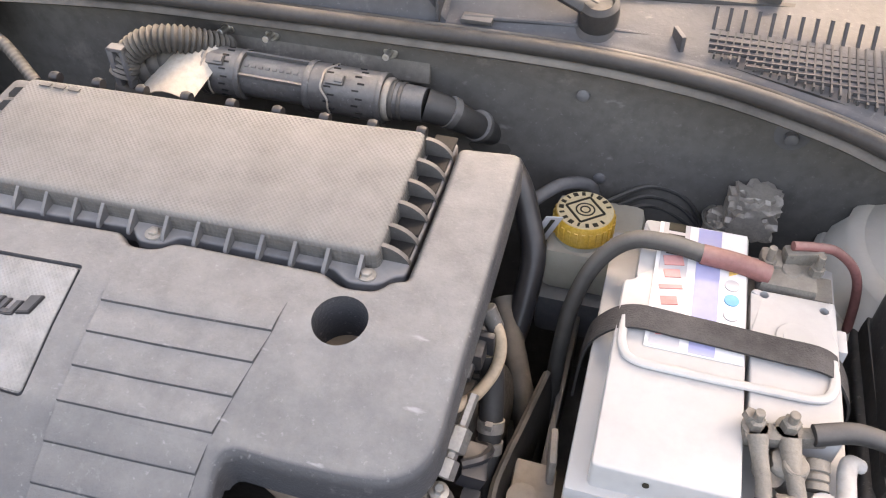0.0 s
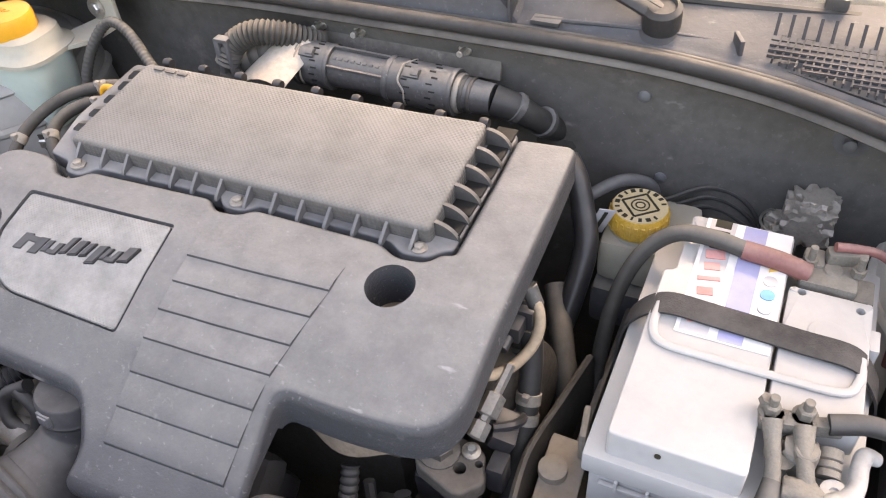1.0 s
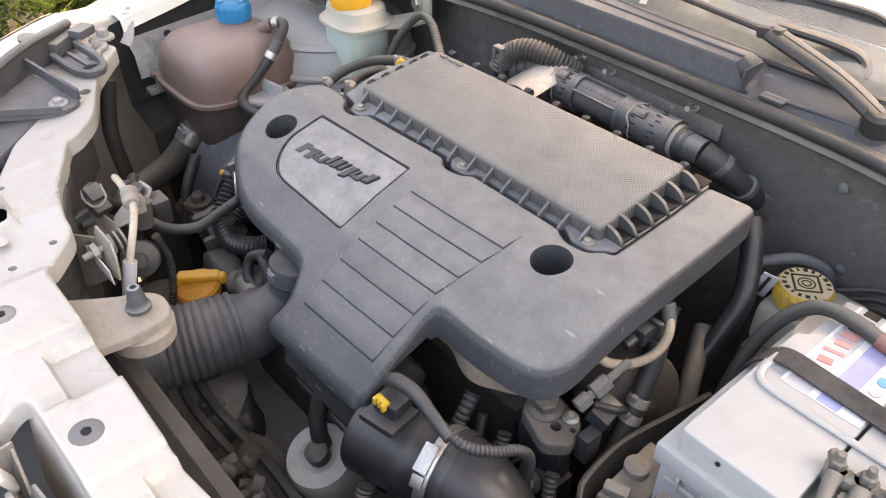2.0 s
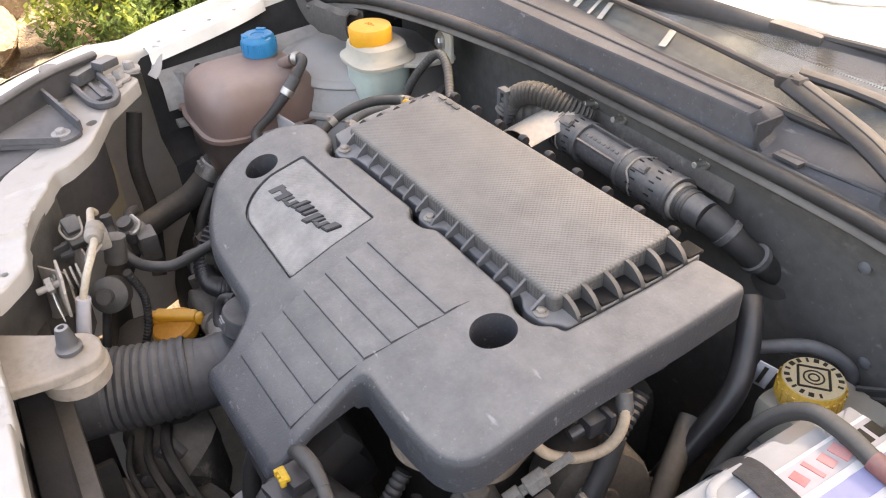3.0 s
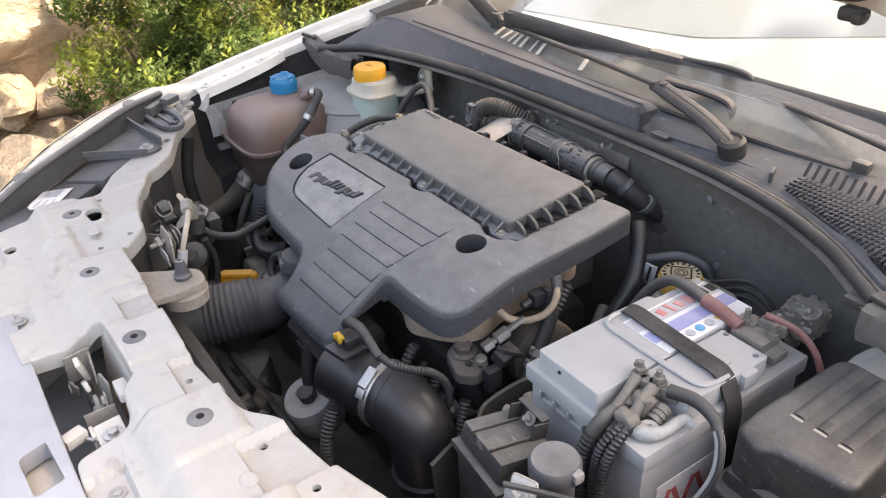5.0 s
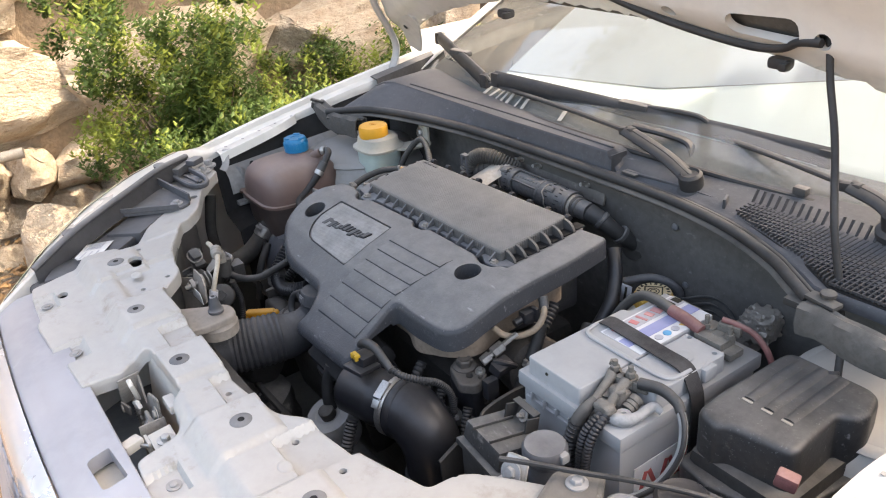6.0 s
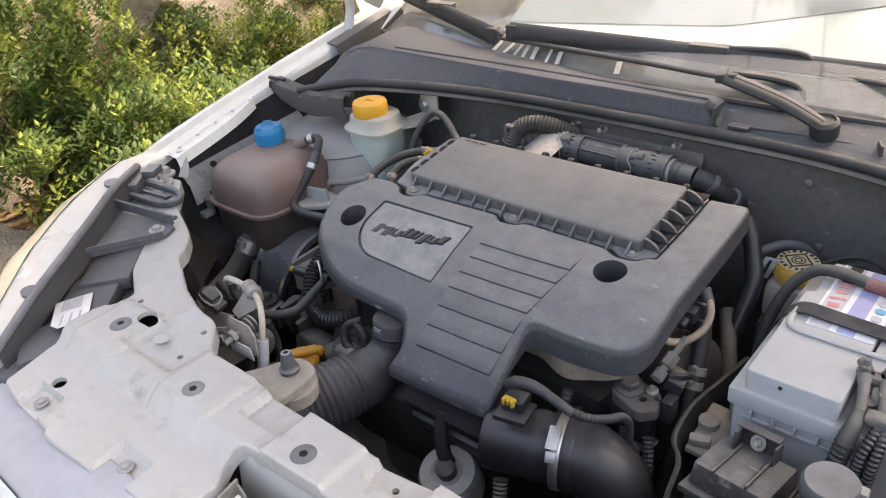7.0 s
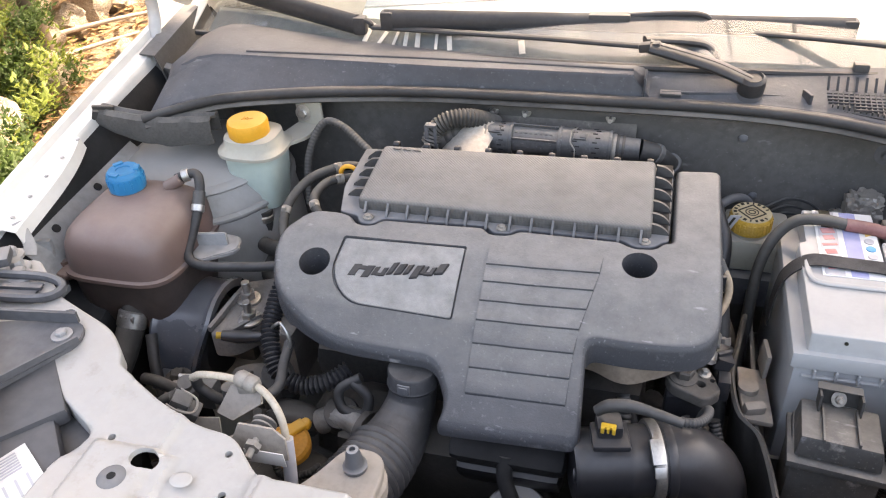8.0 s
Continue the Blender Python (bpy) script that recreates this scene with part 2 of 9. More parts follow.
M_labelgrey = mat("label_grey", (0.42, 0.42, 0.45), 0.3, scale=10, dust=0.3, bump=0.0, mottle=0.9)
M_labelblue = mat("label_blue", (0.25, 0.27, 0.5), 0.35, scale=10, dust=0.5, dustcol=(0.42, 0.42, 0.48), bump=0.0, mottle=0.9)
M_red = mat("print_red", (0.55, 0.12, 0.115), 0.4, scale=20, dust=0.6, dustcol=(0.52, 0.42, 0.4), bump=0.0)
M_cyan = mat("print_cyan", (0.08, 0.36, 0.62), 0.4, scale=20, dust=0.3, bump=0.0)
M_amber = mat("print_amber", (0.7, 0.42, 0.1), 0.4, scale=20, dust=0.3, bump=0.0)
M_redcable = mat("red_sleeve", (0.2, 0.085, 0.08), 0.6, scale=30, dust=0.7, dustcol=(0.33, 0.24, 0.22), bump=0.1)
M_webbing = mat("webbing", (0.035, 0.034, 0.035), 0.8, scale=30, dust=0.5, dustcol=(0.16, 0.15, 0.145), bump=0.5, bscale=700)
M_lead = mat("corroded_lead", (0.17, 0.158, 0.142), 0.7, metal=0.25, scale=60, dust=0.6, dustcol=(0.3, 0.272, 0.235), bump=0.5, bscale=160, spots=0.4, spotcol=(0.07, 0.06, 0.05))
M_foil = mat("crumpled_foil", (0.3, 0.275, 0.25), 0.5, metal=0.35, scale=40, dust=0.5, dustcol=(0.33, 0.3, 0.26), bump=0.8, bscale=60)
M_beige = mat("beige_bracket", (0.31, 0.275, 0.24), 0.65, scale=14, dust=0.5, dustcol=(0.33, 0.29, 0.25), bump=0.15)
M_cream = mat("cream_hose", (0.46, 0.4, 0.32), 0.6, scale=30, dust=0.35, bump=0.1)
M_shield = mat("heat_shield", (0.48, 0.44, 0.39), 0.6, metal=0.3, scale=20, dust=0.5, dustcol=(0.4, 0.36, 0.31), bump=0.2)
M_yclip = mat("yellow_clip", (0.5, 0.31, 0.035), 0.45, scale=40, bump=0.0)
M_lamp = mat("lamp_housing", (0.07, 0.07, 0.075), 0.55, dust=0.4, dustcol=(0.17, 0.17, 0.175), scale=8, bump=0.1)
M_paper = mat("paper_sticker", (0.66, 0.65, 0.63), 0.6, scale=30, dust=0.3, dustcol=(0.45, 0.42, 0.38), bump=0.0, mottle=0.9)
# pale and blue-grey tones of the sky mirrored in the windscreen, as plain colours
M_sky_pale = mat("pale_sky_reflection", (0.72, 0.79, 0.78), 0.5, metal=0.0, scale=3, bump=0.05, mottle=0.9)
M_sky_grey = mat("grey_sky_reflection", (0.25, 0.29, 0.345), 0.5, metal=0.0, scale=3, bump=0.05, mottle=0.9)
M_frit = mat("glass_frit", (0.085, 0.09, 0.092), 0.4, scale=30, dust=0.75, dustcol=(0.29, 0.29, 0.285), bump=0.1, spots=0.12, spotcol=(0.3, 0.295, 0.285), worn=0.3, even=0.6)
M_wiper = mat("wiper_paint", (0.036, 0.036, 0.038), 0.5, dust=0.35, dustcol=(0.16, 0.16, 0.16), scale=14, bump=0.06, spec=0.3)
M_drips = mat("dried_drips", (0.5, 0.48, 0.44), 0.8, scale=40, bump=0.2)
M_stone = mat("limestone", (0.56, 0.475, 0.365), 0.92, col2=(0.36, 0.265, 0.185), scale=7, bump=1.0, bscale=22, spots=0.65, spotcol=(0.15, 0.1, 0.065), per_object=0.25, dust=0.4, dustcol=(0.5, 0.42, 0.31), bdist=0.02)
M_soil = mat("dry_soil", (0.272, 0.200, 0.136), 0.95, col2=(0.26, 0.185, 0.12), scale=4, bump=0.8, bscale=50, spots=0.3, spotcol=(0.4, 0.3, 0.19), bdist=0.02)
M_bark = mat("bark", (0.15, 0.11, 0.075), 0.9, scale=14, bump=0.8, bscale=60)
M_litter = mat("dry_leaves", (0.208, 0.112, 0.048), 0.8, col2=(0.36, 0.24, 0.12), scale=6, bump=0.1)
M_tan = mat("faded_emblem", (0.36, 0.29, 0.22), 0.3, scale=20, bump=0.0)
M_driftwood = mat("dry_branch", (0.42, 0.35, 0.27), 0.85, scale=20, bump=0.6, bscale=60)
M_captop = mat("dusty_cap_top", (0.5, 0.4, 0.22), 0.7, col2=(0.46, 0.38, 0.25), scale=60, dust=0.5, dustcol=(0.45, 0.4, 0.31), bump=0.15, mottle=0.8)
M_tanhose = mat("tan_hose", (0.3, 0.235, 0.17), 0.65, scale=30, dust=0.3, dustcol=(0.34, 0.29, 0.23), bump=0.1)
# near black: plain dark parts, and shade painted into openings
M_void = mat("near_black", (0.02, 0.02, 0.021), 0.85, scale=8, bump=0.3, bscale=90)
M_lens = mat("yellowed_lamp_lens", (0.62, 0.56, 0.4), 0.16, col2=(0.66, 0.6, 0.45), scale=3, bump=0.0, spec=0.6, mottle=0.95)
M_mirror = mat("bright_chrome", (0.75, 0.76, 0.78), 0.1, metal=1.0, scale=8, bump=0.0, dust=0.2, dustcol=(0.5, 0.49, 0.47), mottle=0.95)
M_tyre = mat("tyre_rubber", (0.02, 0.02, 0.02), 0.8, dust=0.3, scale=10)


def leaf_mat(name, a, c):
    m = mat(name, a, 0.55, col2=c, scale=3, bump=0.0, spec=0.3)
    nt = m.node_tree
    b = nt.nodes["Principled BSDF"]
    src = b.inputs["Base Color"].links[0].from_socket
    geo = nt.nodes.new("ShaderNodeNewGeometry")
    hsv = nt.nodes.new("ShaderNodeHueSaturation")
    mr = nt.nodes.new("ShaderNodeMapRange")
    mr.inputs["To Min"].default_value, mr.inputs["To Max"].default_value = 0.7, 1.35
    nt.links.new(geo.outputs["Random Per Island"], mr.inputs["Value"])
    nt.links.new(mr.outputs["Result"], hsv.inputs["Value"])
    nt.links.new(src, hsv.inputs["Color"])
    nt.links.new(hsv.outputs["Color"], b.inputs["Base Color"])
    tr = nt.nodes.new("ShaderNodeBsdfTranslucent")
    nt.links.new(hsv.outputs["Color"], tr.inputs["Color"])
    mx = nt.nodes.new("ShaderNodeMixShader")
    mx.inputs[0].default_value = 0.42
    out = nt.nodes["Material Output"]
    nt.links.new(b.outputs[0], mx.inputs[1])
    nt.links.new(tr.outputs[0], mx.inputs[2])
    nt.links.new(mx.outputs[0], out.inputs["Surface"])
    return m


M_leaf = leaf_mat("leaf_green", (0.092, 0.145, 0.036), (0.066, 0.112, 0.031))
M_leafy = leaf_mat("leaf_yellow_green", (0.22, 0.265, 0.045), (0.155, 0.2, 0.04))


def glass_mat():
    m = bpy.data.materials.new("windscreen_glass")
    m.use_nodes = True
    nt = m.node_tree
    nt.nodes.remove(nt.nodes["Principled BSDF"])
    tr, gl, fr, mx = (nt.nodes.new(k) for k in ("ShaderNodeBsdfTransparent", "ShaderNodeBsdfGlossy", "ShaderNodeFresnel", "ShaderNodeMixShader"))
    tr.inputs["Color"].default_value = (0.86, 0.9, 0.88, 1)
    gl.inputs["Roughness"].default_value = 0.03
    fr.inputs["IOR"].default_value = 1.46
    df, m2 = nt.nodes.new("ShaderNodeBsdfDiffuse"), nt.nodes.new("ShaderNodeMixShader")
    df.inputs["Color"].default_value = (0.6, 0.6, 0.58, 1)
    m2.inputs[0].default_value = 0.1
    nt.links.new(fr.outputs[0], mx.inputs[0])
    nt.links.new(tr.outputs[0], mx.inputs[1])
    nt.links.new(gl.outputs[0], mx.inputs[2])
    nt.links.new(mx.outputs[0], m2.inputs[1])
    nt.links.new(df.outputs[0], m2.inputs[2])
    nt.links.new(m2.outputs[0], nt.nodes["Material Output"].inputs["Surface"])
    return m


M_glass = glass_mat()


# ---------- mesh helpers ----------
def part(name, bm, material, parent=None, label="", sharp=38):
    """Links a bmesh as one mesh object, under a thing where one is given."""
    me = bpy.data.meshes.new(name)
    bmesh.ops.recalc_face_normals(bm, faces=bm.faces)
    for f in bm.faces:
        f.smooth = True
    bm.to_mesh(me)
    bm.free()
    me.set_sharp_from_angle(angle=radians(sharp))
    me.materials.append(material)
    ob = new(name, me)
    if parent is not None:
        ob.parent = parent
        ob.matrix_parent_inverse = parent.matrix_basis.inverted()
    if label:
        tagged(ob, label)
    return ob


def thing(name, label, category, at, group="", kind=""):
    ob = new(name)
    ob.empty_display_size = 0.02
    ob.matrix_basis = Matrix.Translation(at)
    return tagged(ob, label, category, group, kind)


def solo(name, bm, material, label, category, kind="", group=""):
    return tagged(part(name, bm, material), label, category, group, kind)


def joined(*bms):
    out = bms[0]
    for b in bms[1:]:
        me = bpy.data.meshes.new("tmp")
        b.to_mesh(me)
        b.free()
        out.from_mesh(me)
        bpy.data.meshes.remove(me)
    return out


def moved(bm, m):
    bmesh.ops.transform(bm, matrix=m, verts=bm.verts)
    return bm


def box(c, s, bevel=0.003, taper=1.0, rot=(0, 0, 0), seg=2):
    bm = bmesh.new()
    bmesh.ops.create_cube(bm, size=1)
    for v in bm.verts:
        k = taper if v.co.z > 0 else 1.0
        v.co = Vector((v.co.x * s[0] * k, v.co.y * s[1] * k, v.co.z * s[2]))
    if bevel:
        bmesh.ops.bevel(bm, geom=list(bm.edges), offset=bevel, segments=seg, affect="EDGES", profile=0.6)
    return moved(bm, pose(*c, *rot))


def lathe(profile, c=(0, 0, 0), seg=28, axis=(0, 0, 1), sx=1.0, sy=1.0, power=2.0):
    """Turns (radius, height) pairs round an axis; power above 2 squares the section."""
    bm = bmesh.new()
    rings = []
    for r, z in profile:
        ring = []
        for k in range(seg):
            a = 2 * math.pi * k / seg
            ca, sa = math.cos(a), math.sin(a)
            q = (abs(ca) ** power + abs(sa) ** power) ** (-1 / power)
            ring.append(bm.verts.new((r * ca * q * sx, r * sa * q * sy, z)))
        rings.append(ring)
    for a, b in zip(rings, rings[1:]):
        for k in range(seg):
            bm.faces.new((a[k], a[(k + 1) % seg], b[(k + 1) % seg], b[k]))
    bm.faces.new(rings[0][::-1])
    bm.faces.new(rings[-1])
    q = Vector((0, 0, 1)).rotation_difference(Vector(axis)).to_matrix().to_4x4()
    return moved(bm, Matrix.Translation(c) @ q)


def rod(p, q, r, r2=None, seg=16, bev=0.0):
    p, q = Vector(p), Vector(q)
    h = (q - p).length
    r2 = r if r2 is None else r2
    bev = min(bev or r * 0.12, h * 0.3)
    return lathe([(r - bev, 0), (r, bev), (r2, h - bev), (r2 - bev, h)], p, seg, (q - p))


def bolt(c, r=0.006, axis=(0, 0, 1), h=0.006):
    w = lathe([(r * 1.75, 0), (r * 1.75, h * 0.3), (r * 1.5, h * 0.35)], c, 20, axis)
    x = lathe([(r, h * 0.3), (r, h * 0.95), (r * 0.8, h * 1.15)], c, 6, axis)
    return joined(w, x)


def smooth_path(pts, n=10):
    pts = [Vector(p) for p in pts]
    ext = [pts[0] * 2 - pts[1], *pts, pts[-1] * 2 - pts[-2]]
    out = []
    for i in range(1, len(ext) - 2):
        a, b, c, d = ext[i - 1 : i + 3]
        for k in range(n):
            t = k / n
            out.append(0.5 * ((2 * b) + (c - a) * t + (2 * a - 5 * b + 4 * c - d) * t * t + (3 * b - a - 3 * c + d) * t**3))
    out.append(pts[-1])
    return out


def tube(pts, r, seg=12, n=8, ridge=0.0, pitch=0.006, flat=None, caps=True):
    """A hose along a smooth path. ridge, pitch: corrugation; flat: (width, thickness) for a strip."""
    path = smooth_path(pts, n)
    if ridge:
        fine, left = [path[0]], 0.0
        step = pitch / 4
        for a, b in zip(path, path[1:]):
            length = (b - a).length
            d = step - left
            while d <= length:
                fine.append(a.lerp(b, d / length))
                d += step
            left = length - (d - step)
        path = fine
    bm = bmesh.new()
    rings = []
    side = None
    for i, p in enumerate(path):
        t = (path[min(i + 1, len(path) - 1)] - path[max(i - 1, 0)]).normalized()
        if side is None:
            side = t.cross(Vector((0, 0, 1)))
            if side.length < 0.1:
                side = t.cross(Vector((0, 1, 0)))
        side = (side - t * side.dot(t)).normalized()
        up = side.cross(t)
        rad = r[min(int(i / (len(path) - 1) * (len(r) - 1)), len(r) - 2)] * (1 - (i / (len(path) - 1) * (len(r) - 1)) % 1) + r[min(int(i / (len(path) - 1) * (len(r) - 1)) + 1, len(r) - 1)] * ((i / (len(path) - 1) * (len(r) - 1)) % 1) if isinstance(r, (list, tuple)) else r
        if isinstance(r, (list, tuple)) and i == len(path) - 1:
            rad = r[-1]
        if ridge:
            rad *= 1 + ridge * (1, 0.3, -1, 0.3)[i % 4]
        ring = []
        for k in range(seg):
            a = 2 * math.pi * k / seg
            w, h = flat or (rad, rad)
            ring.append(bm.verts.new(p + side * (w * math.cos(a)) + up * (h * math.sin(a))))
        rings.append(ring)
    for a, b in zip(rings, rings[1:]):
        for k in range(seg):
            bm.faces.new((a[k], a[(k + 1) % seg], b[(k + 1) % seg], b[k]))
    if caps:
        bm.faces.new(rings[0][::-1])
        bm.faces.new(rings[-1])
    return bm


def fillet(pts, seg=6):
    """A closed outline from (x, y, radius) corners."""
    out, n = [], len(pts)
    for i, (x, y, r) in enumerate(pts):
        p, a, b = Vector((x, y)), Vector(pts[i - 1][:2]), Vector(pts[(i + 1) % n][:2])
        u, v = (a - p), (b - p)
        if r <= 0:
            out.append((x, y))
            continue
        d = min(r, u.length * 0.48, v.length * 0.48)
        s, e = p + u.normalized() * d, p + v.normalized() * d
        for k in range(seg + 1):
            t = k / seg
            q = s * (1 - t) ** 2 + p * 2 * t * (1 - t) + e * t * t
            out.append((q.x, q.y))
    return out


def densify(loop, res):
    out = []
    for (ax, ay), (bx, by) in zip(loop, loop[1:] + loop[:1]):
        k = max(1, int(math.hypot(bx - ax, by - ay) / res))
        out += [(ax + (bx - ax) * i / k, ay + (by - ay) * i / k) for i in range(k)]
    return out


def inside(px, py, loop):
    lx, ly = np.array(loop).T
    mx, my = np.roll(lx, -1), np.roll(ly, -1)
    px, py = np.asarray(px, float)[:, None], np.asarray(py, float)[:, None]
    with np.errstate(divide="ignore", invalid="ignore"):
        cross = ((ly > py) != (my > py)) & (px < (mx - lx) * (py - ly) / (my - ly) + lx)
    return cross.sum(1) % 2 == 1


def edge_distance(px, py, loop):
    a = np.array(loop)
    b = np.roll(a, -1, 0)
    p = np.stack([px, py], 1)[:, None]
    ab = b - a
    t = np.clip(((p - a) * ab).sum(2) / np.maximum((ab * ab).sum(1), 1e-12), 0, 1)
    return np.sqrt((((a + ab * t[..., None]) - p) ** 2).sum(2)).min(1)


def circle(x, y, r, n=24, ry=None):
    return [(x + r * math.cos(2 * math.pi * k / n), y + (ry or r) * math.sin(2 * math.pi * k / n)) for k in range(n)]


def sheet(outline, zfun, holes=(), lines=(), res=0.008, drop=0.03, rnd=0.008, hole_drop=None, flare=0.0):
    """A pressed or moulded sheet: an outline filled at the height zfun(x, y), its rim rounded and turned down, with holes."""
    from mathutils.geometry import delaunay_2d_cdt

    loop = densify(outline, res)
    hs = [densify(h, res) for h in holes]
    xs, ys = np.array(outline).T
    gx, gy = np.meshgrid(np.arange(xs.min(), xs.max(), res), np.arange(ys.min(), ys.max(), res))
    gx = gx + (np.arange(gx.shape[0]) % 2)[:, None] * res * 0.5
    gx, gy = gx.ravel(), gy.ravel()
    keep = inside(gx, gy, loop) & (edge_distance(gx, gy, loop) > max(rnd * 1.05, res * 0.6))
    for h in hs:
        keep &= ~inside(gx, gy, h) & (edge_distance(gx, gy, h) > res * 0.4)
    verts, edges = [], []

    def add(lp, closed=True):
        s = len(verts)
        verts.extend(lp)
        edges.extend((s + i, s + (i + 1) % len(lp)) for i in range(len(lp) - (0 if closed else 1)))

    add(loop)
    for h in hs:
        add(h)
    for ln in lines:
        add(ln, False)
    if rnd:
        a = np.array(loop)
        t = np.roll(a, -1, 0) - np.roll(a, 1, 0)
        nrm = np.stack([-t[:, 1], t[:, 0]], 1) / np.maximum(np.hypot(*t.T), 1e-9)[:, None]
        area = ((a[:, 0] * np.roll(a[:, 1], -1)) - (np.roll(a[:, 0], -1) * a[:, 1])).sum()
        nrm *= 1 if area > 0 else -1
        for d in (0.12, 0.35, 0.68, 1.0):
            q = a + nrm * rnd * d
            ok = inside(q[:, 0], q[:, 1], loop) & (edge_distance(q[:, 0], q[:, 1], loop) > rnd * d * 0.85)
            for h in hs:
                ok &= ~inside(q[:, 0], q[:, 1], h)
            verts.extend(map(tuple, q[ok]))
    verts.extend(zip(gx[keep], gy[keep]))
    vs, _, fs, *_ = delaunay_2d_cdt([Vector((float(x), float(y))) for x, y in verts], edges, [], 0, 1e-7)
    cx = np.array([sum(vs[i].x for i in f) / 3 for f in fs])
    cy = np.array([sum(vs[i].y for i in f) / 3 for f in fs])
    ok = inside(cx, cy, loop)
    for h in hs:
        ok &= ~inside(cx, cy, h)
    vx, vy = np.array([v.x for v in vs]), np.array([v.y for v in vs])
    d = edge_distance(vx, vy, loop)
    dip = np.where(d < rnd, rnd - np.sqrt(np.maximum(rnd * rnd - (rnd - d) ** 2, 0)), 0) if rnd else d * 0
    bm = bmesh.new()
    bv = [bm.verts.new((x, y, zfun(x, y) - float(k))) for x, y, k in zip(vx, vy, dip)]
    for f, o in zip(fs, ok):
        if o:
            bm.faces.new([bv[i] for i in f])
    bmesh.ops.delete(bm, geom=[v for v in bm.verts if not v.link_faces], context="VERTS")
    rim = [e for e in bm.edges if len(e.link_faces) == 1]
    hd = drop if hole_drop is None else hole_drop
    made = bmesh.ops.extrude_edge_only(bm, edges=rim)["geom"]
    low = [v for v in made if isinstance(v, bmesh.types.BMVert)]
    lx, ly = np.array([v.co.x for v in low]), np.array([v.co.y for v in low])
    dist = edge_distance(lx, ly, loop)
    mid = Vector((float(xs.mean()), float(ys.mean()), 0))
    for v, k in zip(low, dist):
        v.co.z -= drop if k < 1e-4 else hd
    return bm


def prism(outline, z0, z1, bevel=0.002):
    """A solid plate with a given outline."""
    bm = bmesh.new()
    f = bm.faces.new([bm.verts.new((x, y, z0)) for x, y in outline])
    up = bmesh.ops.extrude_face_region(bm, geom=[f])["geom"]
    bmesh.ops.translate(bm, vec=(0, 0, z1 - z0), verts=[v for v in up if isinstance(v, bmesh.types.BMVert)])
    if bevel:
        top = [e for e in bm.edges if all(abs(v.co.z - z1) < 1e-6 for v in e.verts)]
        bmesh.ops.bevel(bm, geom=top, offset=bevel, segments=2, affect="EDGES")
    return bm


def loft(sections, closed=False):
    """A skin over rows of points, one row a section."""
    bm = bmesh.new()
    rows = [[bm.verts.new(p) for p in s] for s in sections]
    for a, b in zip(rows, rows[1:]):
        for k in range(len(a) - (0 if closed else 1)):
            j = (k + 1) % len(a)
            bm.faces.new((a[k], a[j], b[j], b[k]))
    return bm


def thick(bm, t):
    bmesh.ops.recalc_face_normals(bm, faces=bm.faces)
    bmesh.ops.solidify(bm, geom=list(bm.faces), thickness=t)
    return bm


def lump(c, s, seed, rough=0.25, sub=3, freq=1.6):
    bm = bmesh.new()
    bmesh.ops.create_icosphere(bm, subdivisions=sub, radius=1)
    off = Vector((seed * 7.3, seed * 3.1, seed * 5.7))
    for v in bm.verts:
        d = v.co.normalized()
        k = 1 + rough * noise.noise(d * freq + off) + rough * 0.4 * noise.noise(d * freq * 3 + off)
        p = d * k
        p = Vector([max(-0.82, min(0.82, q)) for q in p])
        v.co = Vector((p.x * s[0], p.y * s[1], p.z * s[2]))
    return moved(bm, Matrix.Translation(c))


def strip(p, q, w, t=0.001, up=(0, 0, 1)):
    """A thin flat bar between two points."""
    p, q, up = Vector(p), Vector(q), Vector(up).normalized()
    a = (q - p).normalized()
    s = a.cross(up).normalized() * w / 2
    bm = bmesh.new()
    lo = [bm.verts.new(v) for v in (p - s, q - s, q + s, p + s)]
    hi = [bm.verts.new(v.co + up * t) for v in lo]
    bm.faces.new(hi)
    bm.faces.new(lo[::-1])
    for i in range(4):
        bm.faces.new((lo[i], lo[(i + 1) % 4], hi[(i + 1) % 4], hi[i]))
    return bm


def reshape(root, change):
    """Moves every corner of a thing's parts by change(x, y, z)."""
    for ob in root.children_recursive:
        for v in ob.data.vertices:
            v.co = v.co + Vector(change(*v.co))


def nudge(root, d):
    """Carries a whole thing, with its parts, along d."""
    root.matrix_basis = Matrix.Translation(d) @ root.matrix_basis
    return root


# ---------- ground and car body ----------
CX = 0.11  # the car's middle line


def mirrored(pts):
    return [(2 * CX - x, y, z) for x, y, z in pts]


def ground():
    xs = [-60, -30, -15, -8, -6, -5] + [round(-4 + 0.12 * i, 2) for i in range(34)] + [0.5, 1, 2, 4, 8, 15, 30, 60]
    ys = [-60, -30, -15, -8, -4, -3] + [round(-2.4 + 0.12 * i, 2) for i in range(52)] + [4, 5, 7, 10, 15, 30, 60]
    rows = []
    for y in ys:
        rows.append([(x, y, 0.03 * noise.noise(Vector((x * 1.3, y * 1.3, 0))) + 0.012 * noise.noise(Vector((x * 6, y * 6, 2))) if -4 < x < 0 and -2.4 < y < 3.9 else 0.0) for x in xs])
    solo("ground", loft(rows), M_soil, "dry brown soil ground with leaf litter", "ground", "structure")


ground()

